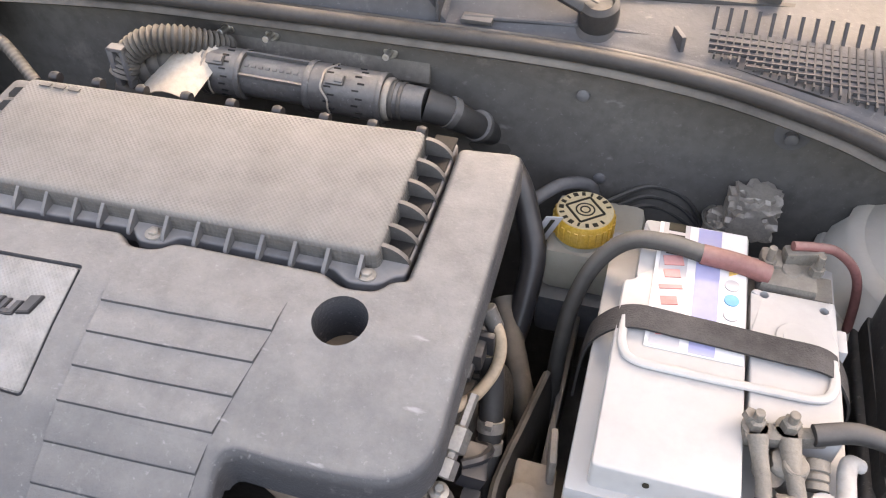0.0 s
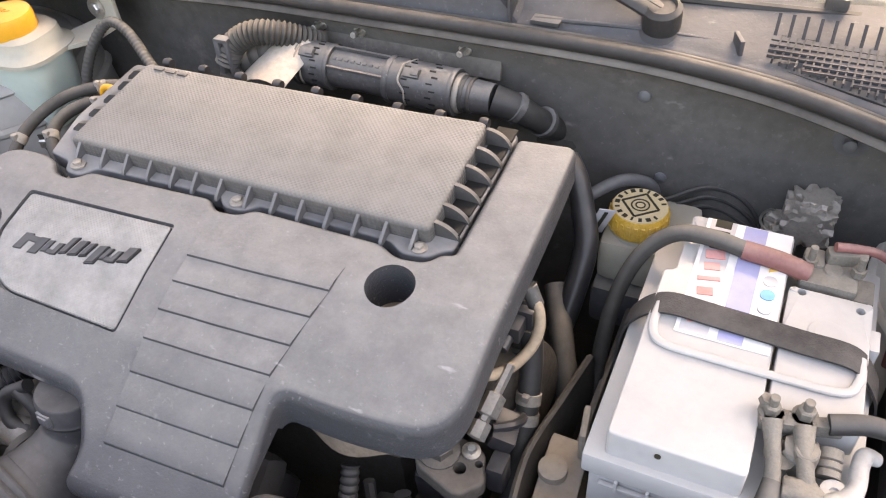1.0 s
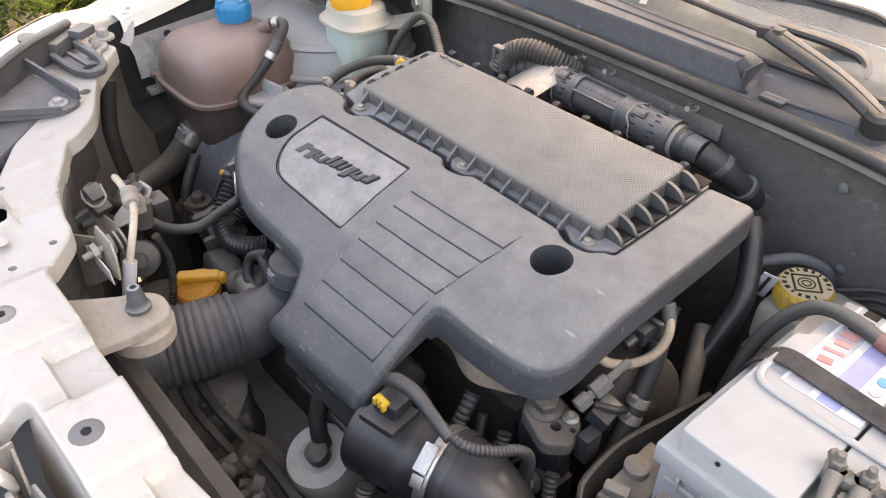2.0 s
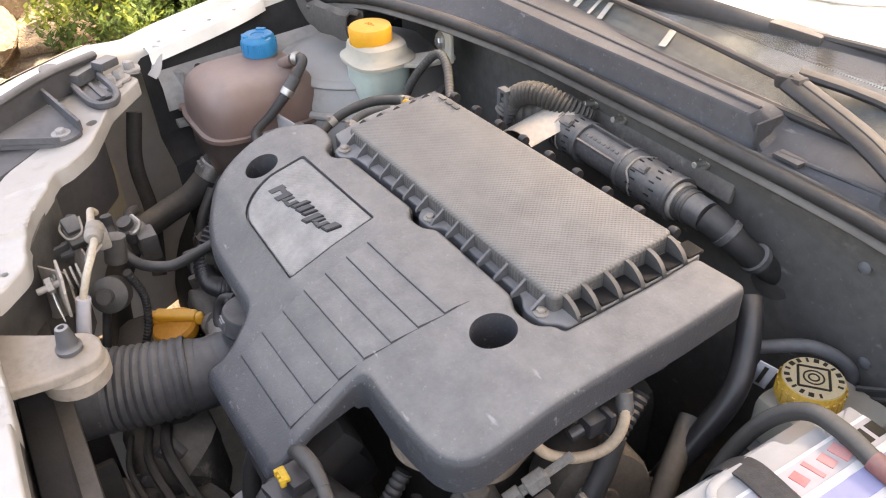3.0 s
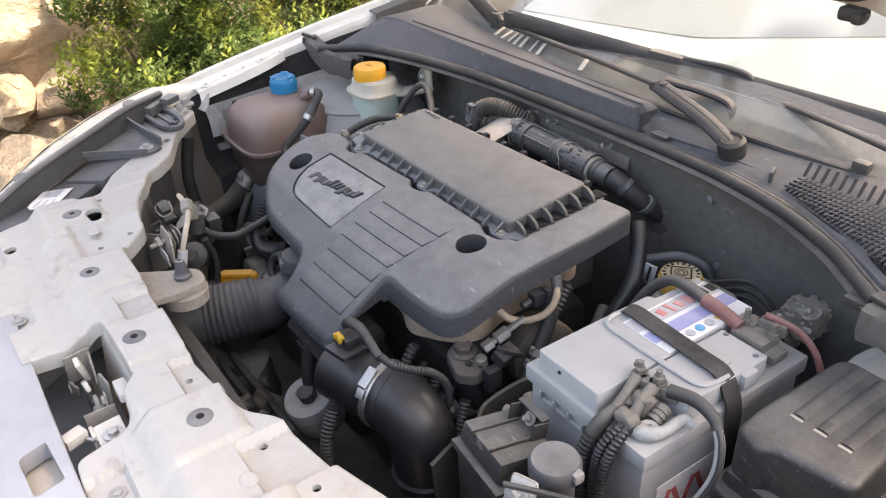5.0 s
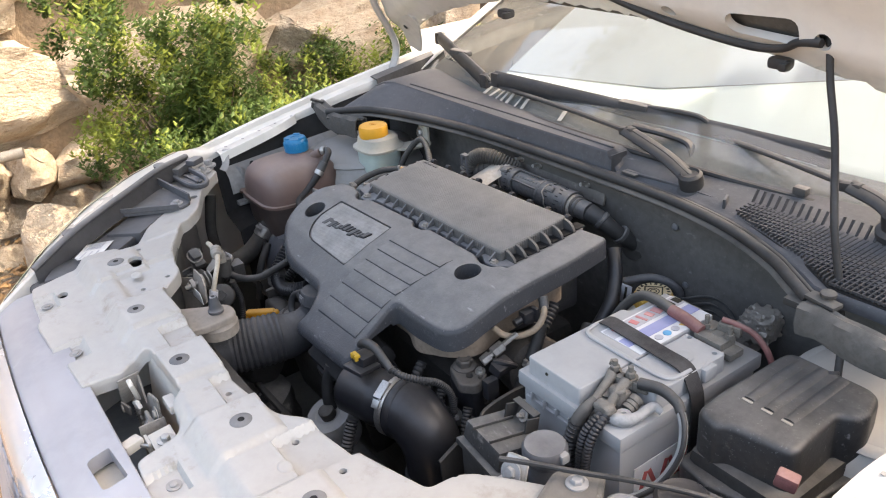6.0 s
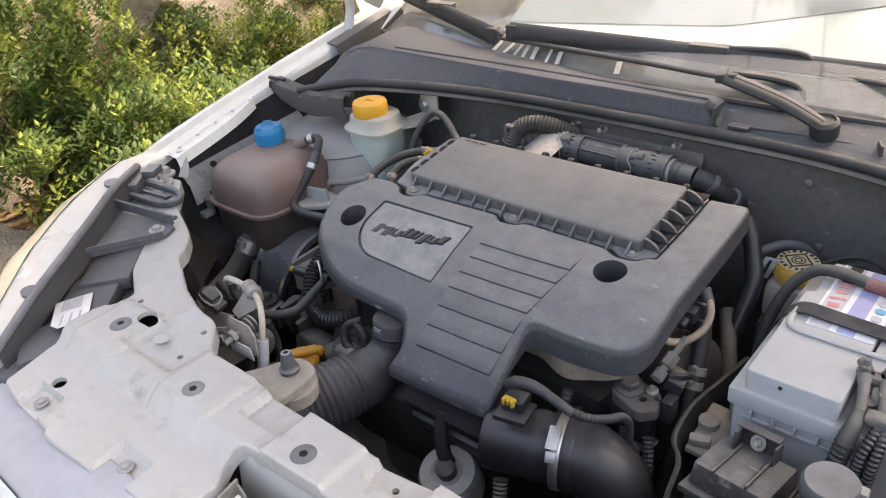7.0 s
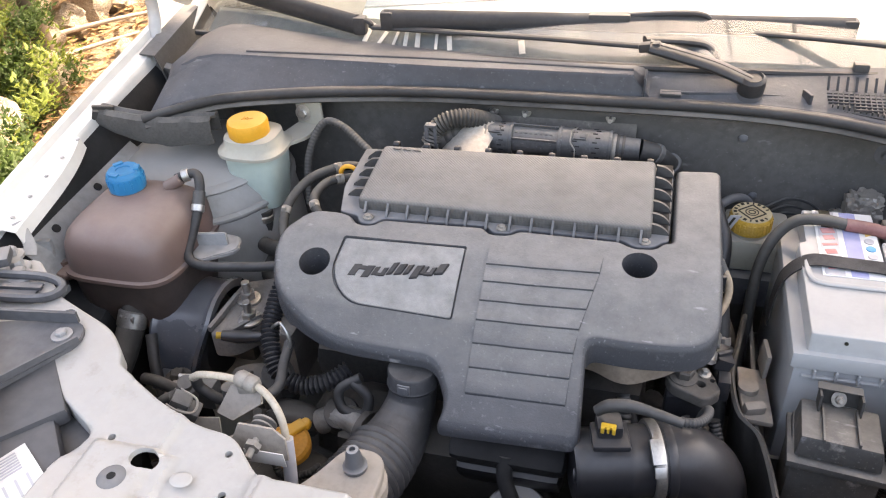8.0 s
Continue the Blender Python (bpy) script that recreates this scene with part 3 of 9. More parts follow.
# fender crest: y, outer x, height
CREST = [(-0.60, -0.42, 0.64), (-0.52, -0.50, 0.69), (-0.42, -0.56, 0.735), (-0.30, -0.595, 0.782), (-0.20, -0.612, 0.813), (-0.10, -0.619, 0.839), (0.0, -0.622, 0.857), (0.1, -0.624, 0.873), (0.2, -0.626, 0.889), (0.3, -0.63, 0.901), (0.45, -0.637, 0.92), (0.7, -0.65, 0.945), (1.0, -0.66, 0.96)]


def crest_at(y):
    ys = [c[0] for c in CREST]
    return float(np.interp(y, ys, [c[1] for c in CREST])), float(np.interp(y, ys, [c[2] for c in CREST]))


# front part: y, outer x, its height, inner x, its height
NOSE = [(-0.62, -0.422, 0.63, -0.285, 0.752), (-0.58, -0.47, 0.67, -0.302, 0.772), (-0.5, -0.536, 0.725, -0.336, 0.808), (-0.4, -0.588, 0.772, -0.386, 0.836), (-0.3, -0.612, 0.803, -0.46, 0.844), (-0.2, -0.616, 0.824, -0.542, 0.842), (-0.1, -0.612, 0.838, -0.59, 0.837)]


def fender(flip):
    secs = []
    for i in range(49):
        y = -0.62 + 1.62 * i / 48
        x, z = crest_at(y)
        w = float(np.interp(y, [-0.6, -0.2, 0.1, 0.45], [0.02, 0.026, 0.03, 0.035]))
        sec = [(x - 0.10, y, 0.30), (x - 0.105, y, 0.5), (x - 0.055, y, z - 0.16), (x - 0.022, y, z - 0.06), (x - 0.008, y, z - 0.012), (x, y, z), (x + 0.008, y, z - 0.002), (x + 0.012, y, z - 0.012), (x + 0.02, y, z - 0.014), (x + w, y, z - 0.016), (x + w + 0.004, y, z - 0.022), (x + w + 0.006, y, z - 0.05)]
        ny = [n[0] for n in NOSE]
        xo, zo, xi, zi = (float(np.interp(y, ny, [n[k] for n in NOSE])) for k in (1, 2, 3, 4))
        w = xi - xo
        nose = [(xo - 0.05, y, 0.30), (xo - 0.06, y, 0.5), (xo - 0.045, y, zo - 0.16), (xo - 0.022, y, zo - 0.06), (xo - 0.004, y, zo - 0.012), (xo + 0.008, y, zo)]
        nose += [(xo + w * k, y, zo + (zi - zo) * k + 0.012 * math.sin(math.pi * k)) for k in (0.3, 0.5, 0.8)] + [(xi - 0.004, y, zi), (xi, y, zi - 0.004), (xi + 0.003, y, zi - 0.035)]
        b = max(0.0, min(1.0, (y + 0.17) / 0.06))
        sec = [tuple(p[k] * (1 - b) + q[k] * b for k in range(3)) for p, q in zip(nose, sec)]
        secs.append(mirrored(sec) if flip else sec)
    f = thing("fender", "white painted front fender with a dusty flange", "car fender", (secs[0][0][0], 0.2, 0.3), "front fenders")
    part("fender_skin", thick(loft(secs), 0.002), M_whiteclean, f)
    side = -1 if flip else 1
    base = 2 * CX if flip else 0
    # inner flap between the flange and the wing rail
    flap = []
    for k in range(13):
        y = -0.106 + 0.19 * k / 12
        x, z = crest_at(y)
        xa = x + 0.024
        ww = 0.037 * (1 - 0.55 * max(0.0, (k - 5) / 7) ** 2)
        row = [(xa, y, z - 0.0175), (xa + ww * 0.5, y, z - 0.012), (xa + ww, y, z - 0.014), (xa + ww + 0.006, y, z - 0.03)]
        flap.append(mirrored(row) if flip else row)
    part("flange_flap", thick(loft(flap), 0.0015), M_whiteclean, f)
    tab = [(base + side * a, b, c) for a, b, c in ((-0.566, -0.090, 0.828), (-0.556, -0.096, 0.815), (-0.547, -0.103, 0.802), (-0.543, -0.112, 0.794))]
    part("flange_tab", tube(tab, 0.006, 8, 6, flat=(0.0075, 0.0012)), M_greypaint, f, "bent grey sheet tab")
    for k in range(5):
        y = -0.085 + 0.04 * k
        x, z = crest_at(y)
        part("spot_weld", lathe([(0.003, 0), (0.003, 0.0008)], (base + side * (x + 0.044), y, z - 0.0108), 10), M_greypaint, f)
    return f


fender(False)
fender(True)


def wing_rail(flip):
    """The dark inner wing under the fender's edge, with its grey rail."""
    secs = []
    for i in range(25):
        y = -0.12 + 0.65 * i / 24
        x, z = crest_at(y)
        sec = [(x + 0.028, y, z - 0.022), (x + 0.05, y, z - 0.05), (x + 0.065, y, z - 0.14), (x + 0.13, y, z - 0.16), (x + 0.16, y, z - 0.3), (x + 0.17, y, 0.3)]
        secs.append(mirrored(sec) if flip else sec)
    w = thing("inner_wing", "dark inner wing panel of the engine bay", "inner wing", (secs[0][0][0], 0.1, 0.3), "inner wings", "structure")
    part("wing_panel", thick(loft(secs), 0.002), M_void, w)
    rail = []
    for i in range(15):
        y = -0.10 + 0.27 * i / 14
        zt = 0.801 + 0.055 * y
        sec = [(-0.588, y, zt - 0.05), (-0.585, y, zt - 0.003), (-0.578, y, zt), (-0.572, y, zt - 0.003), (-0.549, y, zt - 0.026), (-0.543, y, zt - 0.06)]
        rail.append(mirrored(sec) if flip else sec)
    rl = part("wing_rail", thick(loft(rail), 0.002), M_greypaint, w, "dusty grey painted rail")
    for y in (-0.04, 0.06):
        # near-black disc on the rail, painting the shade of a hole
        part("rail_hole", lathe([(0.006, -0.001), (0.006, 0.0022)], ((2 * CX + 0.5605) if flip else -0.5605, y, 0.801 + 0.055 * y - 0.0145), 14, (-0.7 if flip else 0.7, 0, 0.7)), M_void, rl)


wing_rail(False)
wing_rail(True)


def strut_tower(x, y, material, label, dz=0.0):
    t = thing("strut_tower", label, "strut tower", (x, y, 0.3), "strut towers", "structure")
    part("tower_dome", lathe([(0.15, 0.3), (0.148, 0.6), (0.142, 0.7), (0.132, 0.762), (0.112, 0.79), (0.08, 0.8), (0.02, 0.803)], (x, y, dz), 44), material, t)
    part("top_ridge", lathe([(0.118, 0.782), (0.1215, 0.7855), (0.119, 0.789), (0.112, 0.7915)], (x, y, dz), 44), material, t)
    part("dome_ridge", lathe([(0.136, 0.742), (0.140, 0.746), (0.140, 0.750), (0.136, 0.754)], (x, y, dz), 44), material, t)


strut_tower(-0.455, 0.175, M_tower, "dusty light grey painted strut tower dome")
strut_tower(0.70, 0.225, M_creampaint, "dusty cream white painted strut tower dome", -0.03)


# ---------- firewall, cowl, screen ----------
def firewall():
    rows = []
    for i in range(41):
        x = -0.62 + 1.48 * i / 40
        y = 0.275 + 0.06 * (abs(x - CX) / 0.7) ** 4
        rows.append([(x, y, 0.25), (x, y - 0.002 * math.sin(x * 30), 0.5), (x, y - 0.004, 0.7), (x, y, 0.84), (x, y - 0.012, 0.872)])
    solo("wall_firewall", thick(loft(rows), 0.012), M_dark, "dark insulated firewall behind the engine", "firewall", "structure")
    p = thing("firewall_plate", "dusty grey sheet plate with studs on the firewall", "plate", (0.07, 0.25, 0.82))
    part("plate", box((0.065, 0.262, 0.852), (0.255, 0.006, 0.046), 0.0015, rot=(-12, 0, 0)), M_dustsheet, p)
    for x in (-0.005, 0.042, 0.16):
        part("stud", joined(rod((x - 0.004, 0.262, 0.858), (x - 0.004, 0.24, 0.861), 0.0032), rod((x - 0.004, 0.262, 0.858), (x - 0.004, 0.254, 0.859), 0.007)), M_steel, p)
    for x, z in ((0.334, 0.839), (0.515, 0.826), (0.36, 0.75), (-0.1, 0.83)):
        c = thing("firewall_clip", "dusty dark plastic clip on the firewall", "clip", (x, 0.27, z), "firewall clips")
        part("washer", lathe([(0.016, 0), (0.016, 0.003), (0.011, 0.005)], (x, 0.272, z), 20, (0, -1, 0)), M_greyplastic, c)
        part("stud", lathe([(0.006, 0.003), (0.006, 0.012), (0.003, 0.014)], (x, 0.272, z), 12, (0, -1, 0)), M_greyplastic, c)


firewall()

SEAL = [(-0.50, 0.125, 0.872), (-0.43, 0.162, 0.883), (-0.39, 0.183, 0.885), (-0.31, 0.207, 0.886), (-0.23, 0.225, 0.886), (-0.11, 0.242, 0.886), (0.02, 0.248, 0.886), (0.17, 0.251, 0.886), (0.28, 0.252, 0.886), (0.36, 0.249, 0.885), (0.45, 0.234, 0.884), (0.53, 0.206, 0.882), (0.575, 0.18, 0.881), (0.615, 0.155, 0.88)]


def seal_strip():
    s = thing("bonnet_seal", "dusty black rubber bonnet seal along the cowl edge", "rubber seal", (0.1, 0.21, 0.87))
    part("bulb", tube(SEAL, 0.0072, 14, 8), M_rubber, s)
    part("lip", tube([(x, y + 0.0135, z - 0.001) for x, y, z in SEAL], 0.0038, 10, 8), M_rubberdusty, s)
    part("flange", tube([(x, y + 0.004, z - 0.011) for x, y, z in SEAL], 0.01, 10, 8, flat=(0.013, 0.004)), M_rubberdusty, s)
    e = thing("seal_end_block", "battered grey foam seal block beside the strut tower", "foam seal", (-0.50, 0.14, 0.83))
    rows = []
    for i in range(25):
        t = i / 24
        x = -0.59 + 0.19 * t
        y = 0.150 - 0.022 * math.sin(t * 2.6) + 0.012 * t
        h = 0.020 + 0.022 * math.sin(min(1.0, t * 1.4) * 1.57) - 0.008 * t
        dent = 0.004 * noise.noise(Vector((x * 40, 1, 0)))
        rows.append([(x, y - 0.012, 0.868 - h + dent), (x, y - 0.016, 0.868 - h * 0.5), (x, y - 0.013 + dent, 0.870), (x, y - 0.006, 0.8755), (x, y + 0.003, 0.871 + dent), (x, y + 0.008, 0.8745), (x, y + 0.014, 0.872), (x, y + 0.015, 0.868 - h * 0.7)])
    part("block", thick(loft(rows), 0.003), M_foam, e)
    r = thing("seal_end_block", "battered dark grey foam seal block beyond the seal end", "foam seal", (0.68, 0.13, 0.83))
    rows = []
    for i in range(25):
        t = i / 24
        x = 0.615 + 0.21 * t
        y = 0.142 - 0.016 * t + 0.004 * noise.noise(Vector((x * 25, 4, 0)))
        dent = 0.004 * noise.noise(Vector((x * 38, 7, 0)))
        h = 0.034 + 0.006 * noise.noise(Vector((x * 18, 2, 0)))
        rows.append([(x, y - 0.008, 0.880 - h + dent), (x, y - 0.013, 0.874 - h * 0.4), (x, y - 0.009 + dent, 0.880), (x, y - 0.002, 0.886 + dent), (x, y + 0.005, 0.882), (x, y + 0.009, 0.884 + dent), (x, y + 0.010, 0.878 - h * 0.8)])
    part("block", thick(loft(rows), 0.003), M_foamlight, r)
    part("corner_clip", joined(box((0.632, 0.155, 0.886), (0.04, 0.018, 0.006), 0.003, rot=(0, 0, -8)), lathe([(0.009, 0), (0.009, 0.004), (0.006, 0.006)], (0.635, 0.158, 0.893), 14)), M_rubberdusty, r)
    part("clip", joined(box((-0.587, 0.145, 0.865), (0.022, 0.02, 0.016), 0.003, rot=(10, 20, 30)), box((-0.575, 0.14, 0.878), (0.03, 0.008, 0.006), 0.002, rot=(0, 15, 40))), M_rubberdusty, e)


seal_strip()


def glass_y(x):
    return 0.312 + 0.24 * (x - CX) ** 2


def cowl():
    c = thing("cowl_panel", "dark grey plastic scuttle panel below the windscreen", "cowl panel", (0.1, 0.25, 0.86), "", "structure")
    rows = []
    for i in range(57):
        x = -0.512 + 1.252 * i / 56
        gy = glass_y(x)
        yf = float(np.interp(x, [p[0] for p in SEAL] + [0.66, 0.8], [p[1] for p in SEAL] + [0.165, 0.165])) + 0.013
        k = 1.0 if x < 0.19 else max(0.0, 1 - (x - 0.19) / 0.012)
        step = max(yf + 0.005, float(np.interp(x, [-0.5, -0.44, 0.19, 0.2, 0.75], [0.24, 0.262, 0.262, 0.235, 0.19])))
        rows.append([(x, yf, 0.872), (x, yf + 0.002, 0.883), (x, yf + 0.005, 0.886), (x, step + 0.004, 0.887 + 0.025 * k), (x, step + 0.0065, 0.888 + 0.0275 * k), (x, step + 0.0085, 0.889 + 0.0268 * k), (x, step + 0.018, 0.8935 + 0.0225 * k), (x, max(step + 0.024, gy - 0.022), 0.901 + 0.0155 * k), (x, gy + 0.004, 0.911 + 0.004 * k), (x, gy + 0.012, 0.905)])
    ease = lambda v: max(0.0, min(1.0, v))
    rows = [[(px - 0.042 * ease((-0.44 - px) / 0.08) * ease((py - 0.2) / 0.14), py, pz - 0.03 * ease((-0.45 - px) / 0.06) ** 2) for px, py, pz in row] for row in rows]
    part("panel", thick(loft(rows), 0.003), M_cowl, c)
    part("side_trim", joined(thick(loft([[(crest_at(y)[0] + 0.022, y, crest_at(y)[1] - 0.008), (crest_at(y)[0] + 0.05, y, crest_at(y)[1] - 0.010), (crest_at(y)[0] + 0.062, y, crest_at(y)[1] - 0.05), (crest_at(y)[0] + 0.064, y, crest_at(y)[1] - 0.12)] for y in (0.30, 0.34, 0.38, 0.42, 0.46, 0.50)]), 0.003)), M_black, c)
    part("end_wall", box((0.197, 0.284, 0.899), (0.003, 0.034, 0.030), 0.001), M_cowl, c)
    for x0, x1, y, z in ((-0.40, 0.18, 0.290, 0.9165), (0.22, 0.40, 0.285, 0.8925)):
        part("rib", tube([(x0, y - 0.01, z), ((x0 + x1) / 2, y, z), (x1, y, z)], 0.0022, 8, 8), M_cowl, c)
    part("corner_gusset", joined(lump((-0.475, 0.30, 0.868), (0.07, 0.09, 0.045), 3, 0.08), ), M_cowl, c)
    part("drain_slots", joined(*[box((-0.475 + 0.0085 * k, 0.188 + 0.004 * k, 0.8835), (0.0035, 0.022, 0.004), 0.001, rot=(0, -12, -8)) for k in range(6)]), M_black, c)
    part("socket", joined(box((0.232, 0.275, 0.892), (0.028, 0.014, 0.004), 0.001), box((0.475, 0.345, 0.914), (0.02, 0.014, 0.012), 0.003)), M_black, c)
    part("tab", box((0.405, 0.278, 0.897), (0.004, 0.02, 0.014), 0.001, rot=(0, 0, 25)), M_cowl, c)
    for k in range(3):
        x = -0.395 + 0.06 * k
        part("vent_slot", box((x, 0.328, 0.912), (0.03, 0.004, 0.003), 0.001), M_black, c)

    g = thing("air_intake_grille", "black plastic mesh grille of the cabin air intake", "grille", (0.6, 0.23, 0.86))
    fy = lambda x: float(np.interp(x, [0.43, 0.56, 0.62, 0.74], [0.262, 0.214, 0.178, 0.178]))
    for k in range(46):
        x = 0.435 + 0.0064 * k
        part("slat", strip((x, fy(x) + 0.004, 0.891), (x + 0.003, 0.299, 0.8948), 0.0016, 0.004), M_grille, g)
    for k in range(15):
        y = 0.184 + 0.0084 * k
        xs = [q for q in (0.43, 0.46, 0.5, 0.54, 0.58, 0.62) if fy(q) <= y]
        part("cross_bar", strip((min(xs), y, 0.8912 + 0.0003 * k), (0.728, y, 0.8912 + 0.0002 * k), 0.0015, 0.003), M_grille, g)
    for k in range(26):
        x = 0.432 + 0.0115 * k
        part("upright_slat", strip((x, 0.301, 0.895), (x, 0.313, 0.913), 0.0028, 0.003, (0, -1, 0.4)), M_grille, g)
    # near-black sheet under the slats, darkens the grille openings like shade
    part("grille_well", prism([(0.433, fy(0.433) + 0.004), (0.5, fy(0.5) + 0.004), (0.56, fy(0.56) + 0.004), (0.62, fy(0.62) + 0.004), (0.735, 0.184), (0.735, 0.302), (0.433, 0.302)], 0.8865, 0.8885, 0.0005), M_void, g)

cowl()


def screen_point(x, s):
    """s runs up the screen in metres from its lower edge."""
    return (x * (1 - 0.16 * s) + CX * 0.16 * s, glass_y(x) + 0.87 * s, 0.914 + 0.48 * s - 0.06 * (x - CX) ** 2)


def windscreen():
    w = thing("windscreen", "laminated windscreen, dusty at its lower edge", "windscreen", (CX, 0.33, 0.9), "", "structure")
    rows = [[screen_point(-0.56 + 1.36 * i / 30, 0.85 * j / 16) for j in range(17)] for i in range(31)]
    glass = part("pane", loft(rows), M_glass, w)
    glass.visible_shadow = False
    low = lambda d, a, b, x0=-0.55, x1=0.79: thick(loft([[(p[0], p[1] + d * 0.3, p[2] - d) for p in (screen_point(x0 + (x1 - x0) * i / 30, a), screen_point(x0 + (x1 - x0) * i / 30, b))] for i in range(31)]), 0.0006)
    part("frit_band", low(0.004, 0.0, 0.06), M_frit, w, "dark dotted band along the lower edge of the glass")
    dots = bmesh.new()
    for j in range(5):
        for i in range(440):
            px = screen_point(-0.54 + 0.003 * (i + 0.5 * (j % 2)), 0.0585 + 0.0032 * j)
            h = 0.00125 - 0.00015 * j
            dots.faces.new([dots.verts.new((px[0] + a * h, px[1] + b * h * 0.87 + 0.0006, px[2] + b * h * 0.48 - 0.002)) for a, b in ((-1, 0), (0, -1), (1, 0), (0, 1))])
    part("dot_band", dots, M_void, w, "rows of tiny black printed dots")
    part("edge_trim", tube([screen_point(-0.57 + 1.38 * i / 12, -0.004) for i in range(13)], 0.005, 8, 4), M_rubber, w)
    rnd = random.Random(5)
    for k in range(7):
        x = -0.235 + 0.024 * k + rnd.uniform(-0.004, 0.004)
        p, q = screen_point(x, 0.004), screen_point(x + rnd.uniform(-0.01, 0.01), 0.03 + rnd.random() * 0.02)
        part("dried_drip", strip((p[0], p[1], p[2] + 0.002), (q[0], q[1], q[2] + 0.002), 0.004 + 0.004 * rnd.random(), 0.0006, (0, -0.48, 0.87)), M_drips, w)
    x = 0.02
    p, q = screen_point(x, 0.006), screen_point(x - 0.006, 0.03)
    part("dried_drip", strip((p[0], p[1], p[2] + 0.002), (q[0], q[1], q[2] + 0.002), 0.009, 0.0006, (0, -0.48, 0.87)), M_drips, w)
    # added panels: the screen's sky reflection is painted on them in two tones
    s = thing("sunshade", "added panels behind the windscreen, coloured as the sky's reflection in it", "sunshade", (CX, 0.5, 0.9))
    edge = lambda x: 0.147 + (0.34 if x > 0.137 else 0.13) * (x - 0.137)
    rim = lambda d, lo, hi: thick(loft([[(p[0], p[1] + d * 0.3, p[2] - d) for p in (screen_point(x, lo(x)), screen_point(x, (lo(x) + hi(x)) / 2), screen_point(x, hi(x)))] for x in [-0.265 + 1.045 * i / 40 for i in range(41)]]), 0.0006)
    part("lower_panel", rim(0.016, lambda x: 0.058, edge), M_sky_pale, s, "lower panel coloured as bright reflected sky")
    part("upper_panel", rim(0.014, edge, lambda x: 0.8), M_sky_grey, s, "upper panel coloured as duller blue-grey reflected sky")
    d = thing("dashboard", "dark grey dashboard top behind the windscreen", "dashboard", (CX, 0.6, 0.85), "", "structure")
    part("dash_top", box((CX, 0.80, 0.80), (1.3, 0.8, 0.05), 0.02), M_black, d)
    part("dash_edge", box((CX, 0.42, 0.82), (1.3, 0.06, 0.03), 0.01), M_black, d)


windscreen()


def wiper(name_label, pivot, elbow, mid, tip, blade_a, blade_b, hook, link=()):
    w = thing("wiper", name_label, "windscreen wiper", pivot, "wipers")
    px, py, pz = pivot
    part("pivot_cap", lathe([(0.017, -0.02), (0.018, 0.0), (0.0175, 0.008), (0.013, 0.012), (0.011, 0.009), (0.002, 0.009)], pivot, 24, (0, -0.25, 1)), M_rubber, w)
    part("pivot_collar", lathe([(0.024, -0.024), (0.024, -0.016), (0.018, -0.012)], pivot, 24, (0, -0.25, 1)), M_wiper, w)
    head = [pivot, ((px * 0.6 + elbow[0] * 0.4), (py * 0.6 + elbow[1] * 0.4) + 0.002, (pz * 0.6 + elbow[2] * 0.4) + 0.004), elbow]
    part("arm_head", joined(tube(head, 0.01, 14, 8, flat=(0.0145, 0.0075)), tube([(a, b + 0.001, c + 0.006) for a, b, c in head], 0.004, 8, 8, flat=(0.006, 0.0035))), M_wiper, w)
    part("head_end", box(elbow, (0.03, 0.014, 0.013), 0.004, rot=(0, 10, math.degrees(math.atan2(elbow[1] - py, elbow[0] - px)))), M_wiper, w)
    if link:
        part("link_arm", tube(link, 0.007, 10, 8, flat=(0.008, 0.0055)), M_wiper, w)
    part("arm", tube([elbow, mid, tip], 0.006, 10, 8, flat=(0.0055, 0.004)), M_wiper, w)
    part("hook", tube([tip, hook, tuple((a + b) / 2 + (0, 0, 0.012)[i] for i, (a, b) in enumerate(zip(blade_a, blade_b)))], 0.0042, 8, 6), M_wiper, w)
    mid_b = tuple((a + b) / 2 for a, b in zip(blade_a, blade_b))
    bl = part("blade", tube([blade_a, mid_b, blade_b], 0.01, 12, 6, flat=(0.010, 0.0165)), M_wiper, w)
    part("rubber_edge", tube([(x, y + 0.003, z - 0.016) for x, y, z in (blade_a, blade_b)], 0.0025, 6, 6), M_rubber, bl)
    part("blade_joint", box((mid_b[0], mid_b[1], mid_b[2] + 0.011), (0.06, 0.018, 0.012), 0.004, rot=(0, 0, 4)), M_black, bl)
    for e, s in ((blade_a, 1), (blade_b, -1)):
        part("end_cap", box((e[0] + 0.004 * s, e[1], e[2]), (0.02, 0.019, 0.028), 0.004, rot=(0, 0, 4)), M_wiper, bl)


wiper("black wiper arm with its blade raised at the screen corner", (0.335, 0.289, 0.907), (0.198, 0.301, 0.946), (0.02, 0.33, 0.94), (-0.22, 0.355, 0.934), (-0.245, 0.36, 0.935), (-0.575, 0.485, 0.95), (-0.24, 0.36, 0.945), ((0.19, 0.322, 0.947), (0.235, 0.342, 0.94), (0.272, 0.354, 0.931), (0.29, 0.347, 0.916), (0.298, 0.33, 0.902)))
wiper("black wiper arm with a long flat blade on the glass", (0.62, 0.315, 0.93), (0.555, 0.322, 0.95), (0.42, 0.362, 0.944), (0.284, 0.398, 0.936), (-0.197, 0.352, 0.948), (0.468, 0.418, 0.938), (0.258, 0.394, 0.96))


